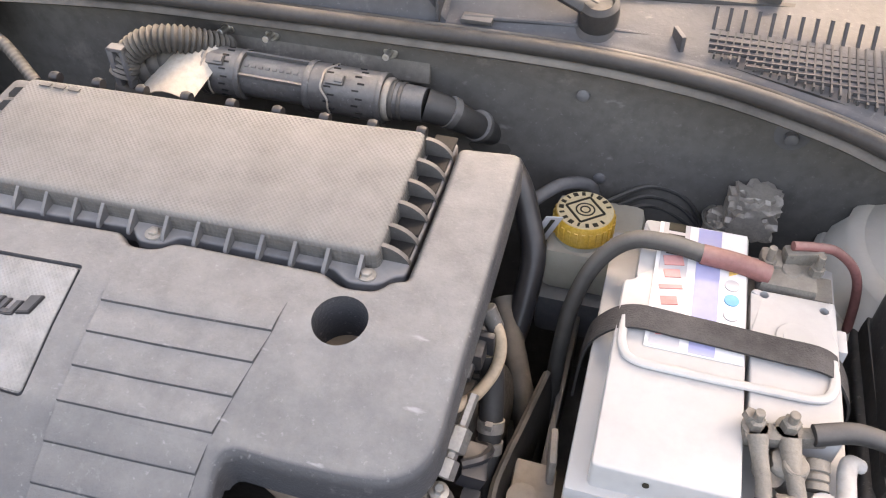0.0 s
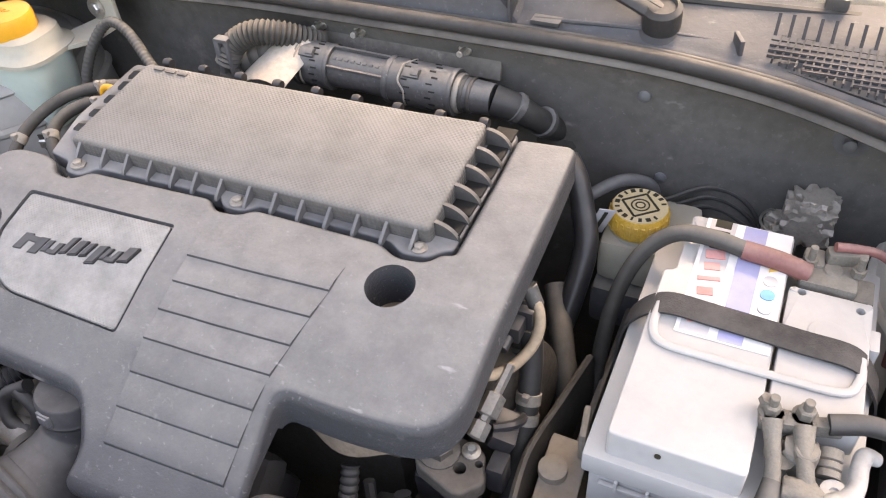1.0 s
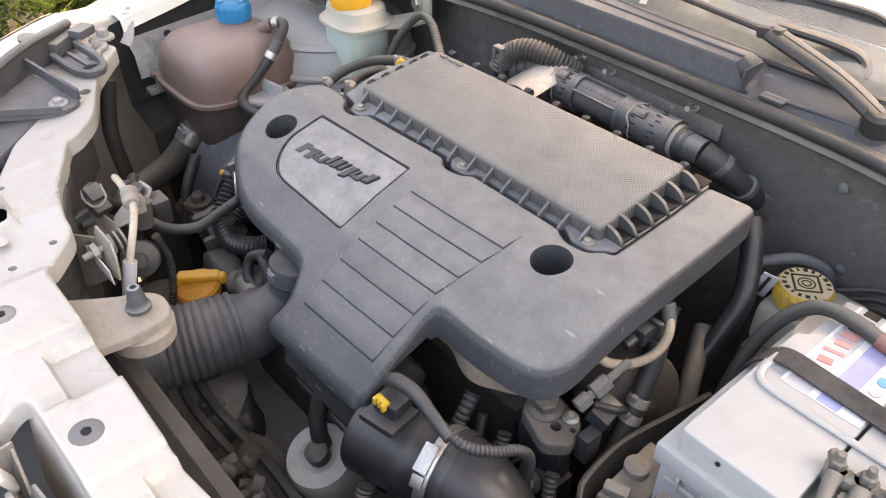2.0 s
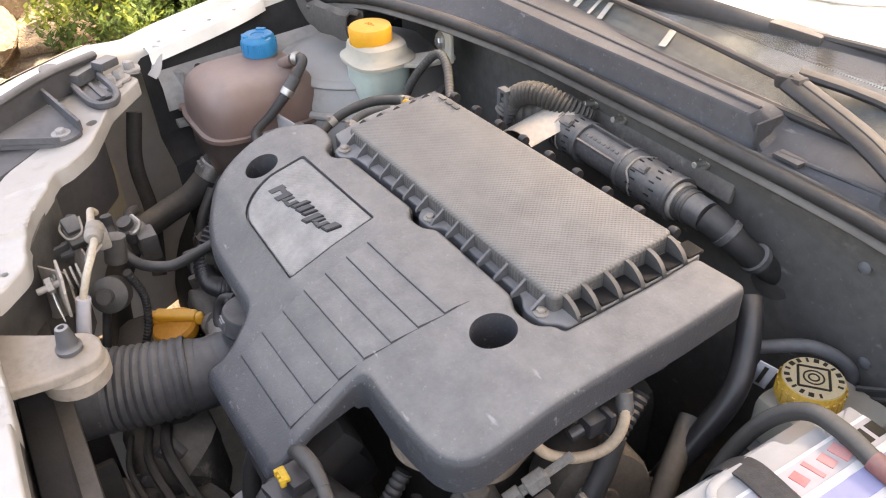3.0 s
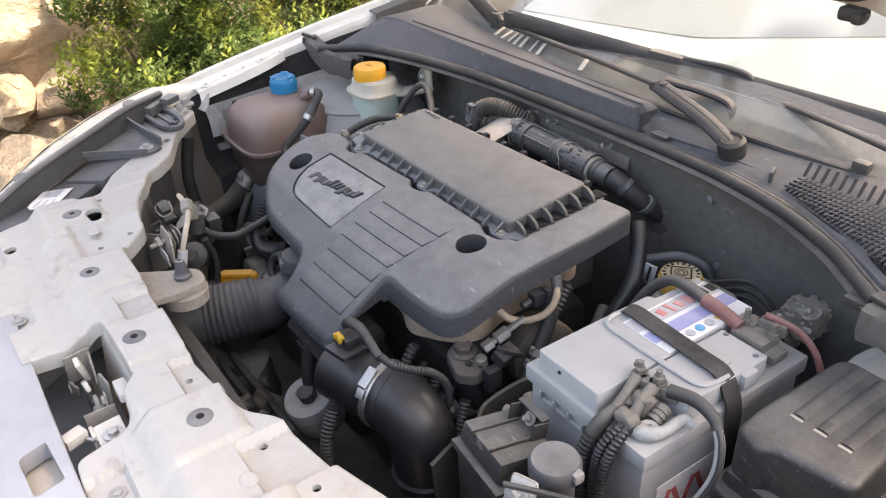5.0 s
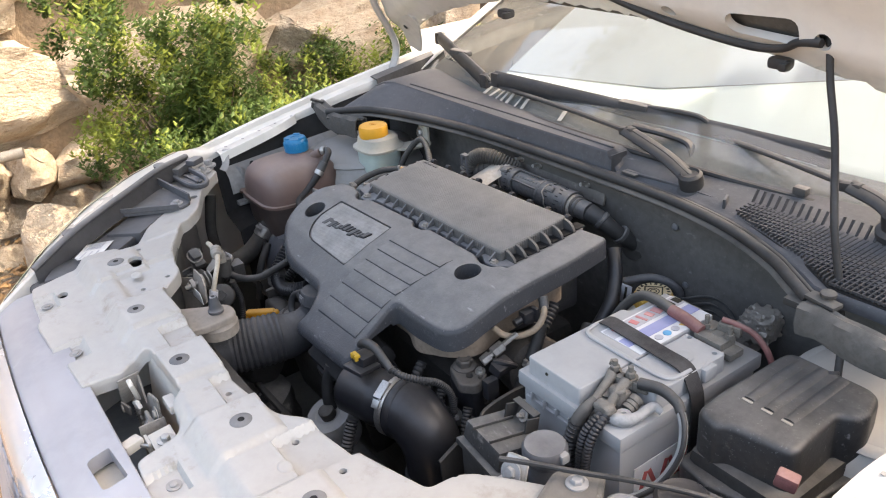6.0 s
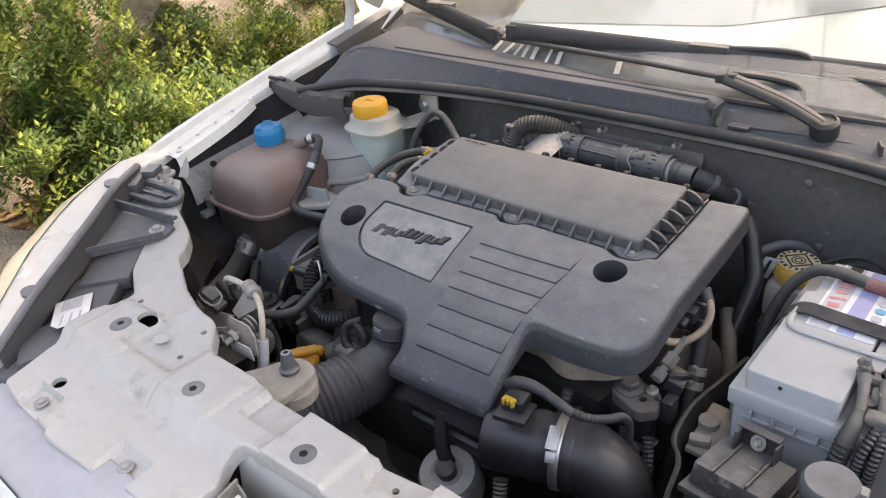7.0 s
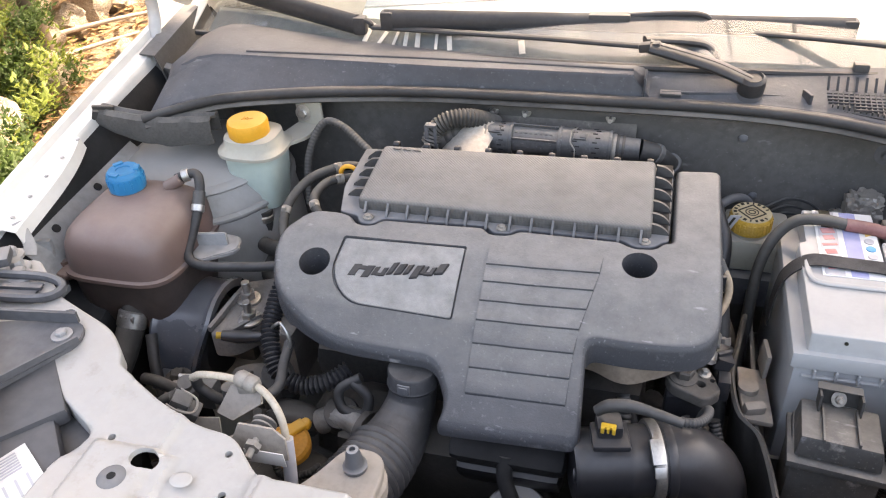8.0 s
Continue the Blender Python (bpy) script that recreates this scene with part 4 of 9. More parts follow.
def bonnet():
    b = thing("bonnet", "open white car bonnet seen from its painted underside", "car bonnet", (CX, 0.44, 0.92))
    ang = radians(56)

    def at(x, s, d=0.0):
        return (x, 0.43 - math.cos(ang) * s - math.sin(ang) * d * -1, 0.945 + math.sin(ang) * s + math.cos(ang) * d)

    half = lambda s: float(np.interp(s, [0, 0.1, 0.7, 0.95, 1.05], [0.75, 0.745, 0.70, 0.55, 0.3]))
    low_edge = lambda x: 0.2 * (1 - min(1.0, abs(x) / 0.76) ** 2)
    rows = []
    for j in range(29):
        s = 1.05 * j / 28
        h = half(s)
        rows.append([at(CX - h + 2 * h * i / 40, s + low_edge(-h + 2 * h * i / 40) * (1 - s / 1.05), 0.03 + 0.02 * math.cos((i - 20) / 20 * 1.5)) for i in range(41)])
    part("outer_skin", thick(loft(rows), 0.002), M_whiteclean, b)
    loop = [(x, low_edge(x) + 0.012) for x in [-0.735 + 1.47 * i / 40 for i in range(41)]] + fillet([(0.69, 0.7, 0.1), (0.53, 0.95, 0.1), (-0.53, 0.95, 0.1), (-0.69, 0.7, 0.1)], 6)[3:-3]
    slot = lambda x, y: fillet([(x - 0.05, y - 0.016, 0.016), (x + 0.05, y - 0.02, 0.016), (x + 0.05, y + 0.016, 0.016), (x - 0.05, y + 0.02, 0.016)], 4)
    holes = [slot(0.322, 0.243), slot(0.07, 0.285), slot(-0.24, 0.26)] + [circle(x, y, 0.011, 14) for x, y in ((0.40, 0.232), (0.18, 0.252), (-0.1, 0.26))]
    holes += [fillet([(-0.5, 0.36, 0.05), (-0.06, 0.42, 0.05), (-0.08, 0.68, 0.05), (-0.45, 0.66, 0.05)], 5), fillet([(0.06, 0.42, 0.05), (0.5, 0.36, 0.05), (0.45, 0.66, 0.05), (0.08, 0.68, 0.05)], 5)]

    def press(x, y):
        return 0.004 * math.sin(x * 9) * 0.5 + 0.012 * math.exp(-((y - low_edge(x) - 0.075) / 0.03) ** 2)

    bm = sheet(loop, press, holes, res=0.02, drop=0.02, rnd=0.012, hole_drop=0.012)
    for v in bm.verts:
        x, s, d = v.co
        v.co = at(CX + x, s, -d - 0.004)
    part("inner_frame", bm, M_whiteclean, b, "white pressed inner frame with dark openings")
    # dark sheet close behind the frame puts the cavity's shade into its openings
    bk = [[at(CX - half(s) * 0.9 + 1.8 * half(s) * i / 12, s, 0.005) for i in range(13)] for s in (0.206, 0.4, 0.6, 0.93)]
    part("liner", loft(bk), M_dark, b, "dark sheet behind the frame, painting the shade of the cavity")
    for x in (-0.225, 0.33):
        part("rubber_buffer", joined(box(at(CX + x, 0.182, -0.012), (0.03, 0.02, 0.016), 0.006), box(at(CX + x + 0.012, 0.186, -0.02), (0.012, 0.016, 0.012), 0.004)), M_rubber, b)
    part("washer_pipe", tube([at(CX + x, y, -0.014) for x, y in ((-0.4, 0.42), (-0.2, 0.35), (0.0, 0.29), (0.12, 0.245), (0.2, 0.222), (0.29, 0.207), (0.34, 0.212), (0.37, 0.228), (0.40, 0.232))], 0.0055, 10, 8), M_rubber, b)
    # the pointed corner and its hinge
    for side in (-1, 1):
        x = CX + side * 0.73
        tip = fillet([(0.66, 0.15, 0.02), (0.735, 0.005, 0.01), (0.70, -0.015, 0.012), (0.655, 0.03, 0.012), (0.60, 0.10, 0.02)], 5)
        plate = prism([(side * (px - 0.01), ps) for px, ps in tip], 0, 0.004, 0.001)
        for v in plate.verts:
            v.co = at(CX + v.co.x, v.co.y, -v.co.z - 0.008)
        part("corner_plate", plate, M_creampaint, b)
        part("corner_hole", lathe([(0.006, 0), (0.006, 0.001)], at(CX + side * 0.665, 0.075, -0.0135), 14, (0, -math.sin(ang), -math.cos(ang))), M_rubber, b)
        part("hinge", tube([(x - side * 0.005, 0.36, 0.885), (x, 0.385, 0.95), (x - side * 0.02, 0.33, 1.05), (x - side * 0.06, 0.29, 1.13)], 0.008, 10, 8, flat=(0.011, 0.006)), M_white, b, "white curved bonnet hinge")


bonnet()

p = thing("prop_rod", "slim dark rod holding the open bonnet", "prop rod", (0.66, 0.15, 0.80))
part("rod", tube([(0.657, 0.165, 0.79), (0.645, 0.183, 0.828), (0.625, 0.197, 0.885), (0.602, 0.209, 0.95), (0.56, 0.258, 1.03), (0.525, 0.292, 1.085), (0.512, 0.303, 1.122), (0.504, 0.309, 1.14), (0.49, 0.318, 1.146)], 0.0045, 12, 10), M_rubber, p)
part("foot", rod((0.665, 0.145, 0.775), (0.652, 0.158, 0.80), 0.009), M_rubber, p)

# body behind the bay: pillars, roof edge, sides
def body_shell():
    b = thing("car_body", "white car body behind the engine bay", "car body", (CX, 1.2, 0.3), "", "structure")
    for side in (-1, 1):
        x0 = CX + side * 0.72
        secs = []
        for k in range(9):
            s = -0.02 + 0.95 * k / 8
            g = screen_point(CX + side * 0.69, s)
            secs.append([(g[0] + side * 0.0, g[1], g[2] + 0.004), (g[0] + side * 0.035, g[1] + 0.01, g[2] + 0.006), (g[0] + side * 0.07, g[1] + 0.05, g[2] - 0.02), (x0 + side * 0.09, g[1] + 0.06, 0.95)])
        part("a_pillar", thick(loft(secs), 0.003), M_whiteclean, b)
        part("side_panel", box((CX + side * 0.82, 2.0, 0.62), (0.03, 2.4, 0.66), 0.012), M_whiteclean, b)
    part("roof", box((CX, 1.75, 1.36), (1.24, 1.3, 0.03), 0.014), M_whiteclean, b)
    part("cabin_back", box((CX, 2.5, 0.9), (1.5, 0.03, 0.9), 0.01), M_black, b)
    part("cabin_floor", box((CX, 1.7, 0.5), (1.5, 1.8, 0.03), 0.01), M_black, b)


body_shell()


def wheel(x, y):
    w = thing("wheel", "dusty road wheel with a black tyre", "wheel", (x, y, 0.0), "wheels")
    part("tyre", lathe([(0.2, -0.085), (0.27, -0.09), (0.298, -0.07), (0.3, 0), (0.298, 0.07), (0.27, 0.09), (0.2, 0.085)], (x, y, 0.3), 40, (1, 0, 0)), M_tyre, w)
    part("rim", lathe([(0.02, -0.05), (0.19, -0.06), (0.2, 0), (0.19, 0.06), (0.02, 0.05)], (x, y, 0.3), 32, (1, 0, 0)), M_silver, w)


for wx in (-0.6, 0.84):
    for wy in (0.15, 2.6):
        wheel(wx, wy)


# ---------- front panel, bumper, lamps ----------
def slam_panel():
    s = thing("front_crossmember", "white painted front crossmember, scuffed and dusty", "crossmember", (CX, -0.44, 0.78))
    rear = [(-0.505, -0.135, 0.012), (-0.43, -0.195, 0.01), (-0.331, -0.238, 0.02), (-0.30, -0.268, 0.005), (-0.292, -0.284, 0.004), (-0.215, -0.325, 0.02), (-0.17, -0.337, 0.01), (-0.135, -0.340, 0.015), (-0.088, -0.384, 0.02), (0.07, -0.384, 0.01), (0.175, -0.386, 0.01), (0.255, -0.376, 0.01), (0.268, -0.380, 0.005), (0.30, -0.372, 0.01), (0.33, -0.346, 0.015), (0.41, -0.333, 0.01), (0.485, -0.312, 0.01), (0.508, -0.305, 0.008), (0.51, -0.265, 0.02), (0.545, -0.235, 0.02), (0.62, -0.185, 0.02), (0.745, -0.135, 0.01)]
    front = [(0.80, -0.17, 0.01), (0.66, -0.29, 0.03), (0.52, -0.38, 0.02), (0.53, -0.46, 0.02), (0.50, -0.548, 0.008), (0.31, -0.552, 0.006), (0.29, -0.53, 0.008), (0.245, -0.527, 0.01), (0.235, -0.468, 0.02), (0.186, -0.463, 0.006), (0.178, -0.447, 0.004), (0.055, -0.449, 0.012), (0.046, -0.468, 0.012), (0.064, -0.49, 0.008), (0.055, -0.541, 0.004), (-0.05, -0.546, 0.004), (-0.062, -0.552, 0.004), (-0.085, -0.553, 0.006), (-0.15, -0.556, 0.006), (-0.158, -0.549, 0.004), (-0.235, -0.546, 0.006), (-0.275, -0.540, 0.006), (-0.285, -0.45, 0.01), (-0.285, -0.405, 0.02), (-0.262, -0.372, 0.02), (-0.345, -0.325, 0.02), (-0.50, -0.25, 0.01), (-0.60, -0.16, 0.008)]
    out = fillet(rear + front, 5)

    def top(x, y):
        z = 0.812
        # rounded step down to the front flange
        k = max(0.0, min(1.0, (-0.449 - y) / 0.024))
        z -= 0.0165 * k * k * (3 - 2 * k)
        z -= 0.006 * max(0.0, min(1.0, (-0.48 - y) / 0.07))
        # raised pads round the screws
        for bx in (-0.215, -0.043, 0.122, 0.288, 0.453):
            d = max(abs(x - bx) / 0.036, abs(y + 0.425) / 0.04)
            z += 0.0055 * max(0.0, min(1.0, (1.2 - d) / 0.09))
        # low wells between the pads, open to the rear
        for x0, x1, y0 in ((0.018, 0.083, -0.424), (0.179, 0.245, -0.411), (0.338, 0.412, -0.398), (-0.19, -0.095, -0.43)):
            d = min(x - x0, x1 - x, y - y0)
            z -= (0.011 if x0 > 0 else 0.006) * max(0.0, min(1.0, d / 0.004 + 0.4))
        for rx, ry in ((-0.206, -0.538), (-0.04, -0.536), (0.303, -0.512)):
            d = max(abs(x - rx) / 0.021, abs(y - ry) / 0.019)
            z -= 0.009 * max(0.0, min(1.0, (1.25 - d) / 0.12))
        if x < -0.27 and y > -0.40:
            z += 0.003 * math.sin((x + y) * 20)
        return z + 0.001 * math.sin(x * 25) * math.sin(y * 31)

    holes = [circle(-0.198, -0.391, 0.0135, 20, 0.011), circle(-0.21, -0.505, 0.010, 16, 0.008), circle(-0.13, -0.362, 0.004, 10), circle(-0.245, -0.372, 0.004, 10), circle(-0.115, -0.405, 0.004, 10), circle(0.21, -0.40, 0.004, 10), circle(0.345, -0.375, 0.0045, 10), circle(0.43, -0.36, 0.0045, 10), circle(-0.40, -0.222, 0.009, 16, 0.007)]
    screw_y = lambda bx: float(np.interp(bx, [-0.215, -0.043, 0.122, 0.288, 0.453], [-0.416, -0.435, -0.428, -0.413, -0.405]))
    part("panel", sheet(out, top, holes, res=0.0042, drop=0.018, rnd=0.003, hole_drop=0.006), M_white, s)
    for bx in (-0.215, -0.043, 0.122, 0.288, 0.453):
        sc = part("plastic_screw", lathe([(0.0135, 0), (0.0135, 0.0015), (0.0115, 0.003), (0.0042, 0.0032), (0.004, 0.001)], (bx, screw_y(bx), 0.8155), 22), M_greyplastic, s, "round grey plastic fixing screw")
        # near-black plug paints the shade inside the socket
        part("screw_socket", lathe([(0.0042, 0), (0.0042, 0.0034)], (bx, screw_y(bx), 0.8155), 6), M_recess_shade, sc)
    for rx, ry in ((-0.206, -0.531), (-0.04, -0.527), (0.303, -0.504)):
        part("recess_bolt", joined(bolt((rx, ry, 0.785), 0.005, h=0.003), lathe([(0.0085, 0), (0.0085, 0.0015)], (rx, ry, 0.784), 16)), M_greypaint, s)
    part("weld_mark", lathe([(0.0105, 0), (0.0095, 0.0006), (0.006, 0.0012), (0.001, 0.0006)], (-0.155, -0.402, 0.8125), 18, sy=0.8), M_white, s)
    part("weld_mark", lathe([(0.0105, 0), (0.0095, 0.0006), (0.006, 0.0012), (0.001, 0.0006)], (0.385, -0.405, 0.8125), 18, sy=0.8), M_white, s)
    # deep front wall and rear wall of the box section
    part("rear_wall", thick(loft([[(x, y + 0.006, 0.795), (x, y + 0.004, 0.70), (x, y, 0.60)] for x, y in ((-0.29, -0.30), (-0.16, -0.35), (-0.085, -0.40), (0.17, -0.40), (0.30, -0.385), (0.50, -0.33))]), 0.002), M_dark, s)
    # latch well
    part("latch_well", thick(loft([[(0.045, -0.452, 0.795), (0.04, -0.462, 0.70)], [(0.08, -0.447, 0.795), (0.085, -0.456, 0.68)], [(0.175, -0.445, 0.795), (0.17, -0.456, 0.68)], [(0.235, -0.466, 0.79), (0.235, -0.475, 0.70)]]), 0.002), M_creampaint, s)
    reshape(s, lambda x, y, z: (0.0, 0.0, -0.02 * max(0.0, min(0.55, x + 0.18))))


slam_panel()


def bonnet_latch():
    l = thing("bonnet_latch", "dusty grey steel bonnet latch in its well", "latch", (0.12, -0.47, 0.68))
    plate = fillet([(-0.06, -0.06, 0.004), (0.055, -0.07, 0.004), (0.06, 0.0, 0.006), (0.03, 0.012, 0.004), (0.022, 0.035, 0.004), (-0.01, 0.03, 0.004), (-0.018, 0.008, 0.004), (-0.045, 0.04, 0.006), (-0.062, 0.03, 0.004)], 4)
    back = Matrix.Translation((0.115, -0.475, 0.742)) @ Euler((radians(82), 0, radians(4))).to_matrix().to_4x4()
    part("back_plate", moved(prism(plate, 0, 0.0025, 0.0005), back), M_latch, l)
    part("side_plate", box((0.068, -0.487, 0.765), (0.003, 0.03, 0.04), 0.001, rot=(0, 8, 10)), M_latch, l)
    part("side_plate", box((0.17, -0.488, 0.735), (0.003, 0.032, 0.07), 0.001, rot=(0, -6, 0)), M_latch, l)
    part("hook", joined(box((0.092, -0.487, 0.775), (0.013, 0.006, 0.04), 0.002, rot=(10, 25, 0)), box((0.10, -0.489, 0.757), (0.03, 0.006, 0.012), 0.002, rot=(10, -30, 0))), M_creampaint, l, "pale worn latch hook")
    part("lever", joined(box((0.075, -0.50, 0.742), (0.018, 0.003, 0.014), 0.001, rot=(0, 10, 20)), lathe([(0.003, 0), (0.006, 0), (0.006, 0.002)], (0.073, -0.503, 0.742), 10, (0, -1, 0))), M_latch, l)
    part("pawl", joined(box((0.145, -0.486, 0.748), (0.035, 0.006, 0.03), 0.004, rot=(0, 20, 0)), lathe([(0.009, 0), (0.009, 0.008), (0.005, 0.01)], (0.15, -0.484, 0.752), 16, (0, -1, 0.2))), M_latch, l)
    part("striker_rail", box((0.175, -0.461, 0.789), (0.03, 0.014, 0.012), 0.003), M_white, l)
    part("side_bracket", joined(box((0.215, -0.487, 0.772), (0.04, 0.028, 0.004), 0.001, rot=(6, 4, 0)), box((0.20, -0.503, 0.762), (0.02, 0.004, 0.022), 0.001), box((0.195, -0.520, 0.77), (0.016, 0.024, 0.012), 0.002, rot=(0, 0, 20))), M_creampaint, l)
    part("bolt", bolt((0.22, -0.486, 0.775), 0.006), M_steel, l)
    part("spring", tube([(0.06, -0.482, 0.752), (0.085, -0.487, 0.73), (0.12, -0.485, 0.712)], 0.004, 8, 8, ridge=0.3, pitch=0.004), M_steel, l)
    part("cable", tube([(0.21, -0.503, 0.768), (0.19, -0.515, 0.765), (0.165, -0.51, 0.745), (0.14, -0.495, 0.72), (0.12, -0.49, 0.69)], 0.0026, 8, 8), M_steel, l)
    for x, z in ((0.10, 0.70), (0.14, 0.715), (0.155, 0.77)):
        part("rivet", bolt((x, -0.478, z), 0.0055, (0, -1, 0.1), h=0.004), M_latch, l)


bonnet_latch()


def bumper():
    b = thing("front_bumper", "silver-grey bumper top with chrome grille surround", "bumper", (CX, -0.6, 0.3))
    xs = [CX - 0.415 + 0.83 * i / 40 for i in range(41)]
    low = lambda x: 0.012 * (abs(x - CX) / 0.415) ** 3
    arc = lambda x: 0.014 * ((x - CX) / 0.415) ** 2 + 0.006
    up = 0.0112
    back = lambda x: -0.533 + arc(x) * 0.4
    front = lambda x: -0.618 + arc(x)
    loop = [(x, back(x)) for x in xs] + [(x, front(x)) for x in xs[::-1]]
    opening = fillet([(0.206, -0.573, 0.008), (0.198, -0.545, 0.004), (0.262, -0.540, 0.004), (0.268, -0.569, 0.008)], 4)

    def top(x, y):
        t = (back(x) - y) / (back(x) - front(x))
        groove = 0.0022 * math.exp(-((t - 0.78) / 0.02) ** 2)
        return up + 0.772 - low(x) - float(np.interp(t, [0, 0.5, 0.93, 1], [0, 0.002, 0.014, 0.02])) - groove

    part("top_panel", sheet(loop, top, [opening], res=0.009, drop=0.004, rnd=0.002, hole_drop=0.02), M_silver, b, "silver-grey painted bumper top")
    part("opening_floor", box((0.234, -0.556, 0.755), (0.08, 0.04, 0.003), 0.001), M_creampaint, b)
    rows = [[(x, y + arc(x), z - low(x)) for y, z in ((-0.6195, 0.7675), (-0.630, 0.7655), (-0.641, 0.758), (-0.649, 0.747), (-0.653, 0.735), (-0.651, 0.727), (-0.644, 0.724))] for x in xs]
    part("chrome_band", thick(loft(rows), 0.003), M_chrome, b, "polished chrome surround")
    for side in (-1, 1):
        ex = CX + side * 0.415
        rows = [[(ex + side * o, -0.626 + arc(ex) - 0.03 * (0.76 - z) + d, z) for o, d in ((-0.012, 0.006), (-0.006, -0.008), (0.006, -0.01), (0.014, 0.004))] for z in (0.765, 0.72, 0.66, 0.58, 0.48)]
        part("chrome_side", thick(loft(rows), 0.003), M_chrome, b)
    rows = [[(x, -0.655 + arc(x), 0.46), (x, -0.69 + arc(x), 0.44), (x, -0.70 + arc(x), 0.3), (x, -0.66 + arc(x), 0.22)] for x in xs]
    part("lower_bumper", thick(loft(rows), 0.003), M_whiteclean, b)
    face = lambda x, z: -0.646 + arc(x) - 0.05 * min(1.0, (0.735 - z) / 0.28)
    for k in range(9):
        z = 0.712 - 0.030 * k
        part("grille_bar", tube([(x, face(x, z), z - low(x)) for x in xs[2:39:3]], 0.004, 8, 3, flat=(0.009, 0.0065)), M_silver, b)
    for k in range(20):
        x = CX - 0.395 + 0.79 * k / 19
        part("grille_upright", strip((x, face(x, 0.72) + 0.002, 0.724 - low(x)), (x + 0.02, face(x, 0.46), 0.46 - low(x)), 0.008, 0.008, (0, -1, 0)), M_silver, b)
    part("grille_backing", thick(loft([[(x, face(x, 0.725) + 0.022, 0.735 - low(x)), (x, face(x, 0.44) + 0.022, 0.42 - low(x))] for x in xs[1:40]]), 0.004), M_blackclean, b)
    badge = part("round_emblem", lathe([(0.034, 0.0), (0.036, 0.006), (0.034, 0.010), (0.01, 0.013)], (CX, -0.676, 0.69), 36, (0, -1, 0.15)), M_tan, b, "plain round emblem")
    part("emblem_ring", lathe([(0.036, -0.004), (0.047, 0.0), (0.049, 0.008), (0.045, 0.014), (0.037, 0.012)], (CX, -0.676, 0.69), 40, (0, -1, 0.15)), M_mirror, badge, "chrome ring")


bumper()


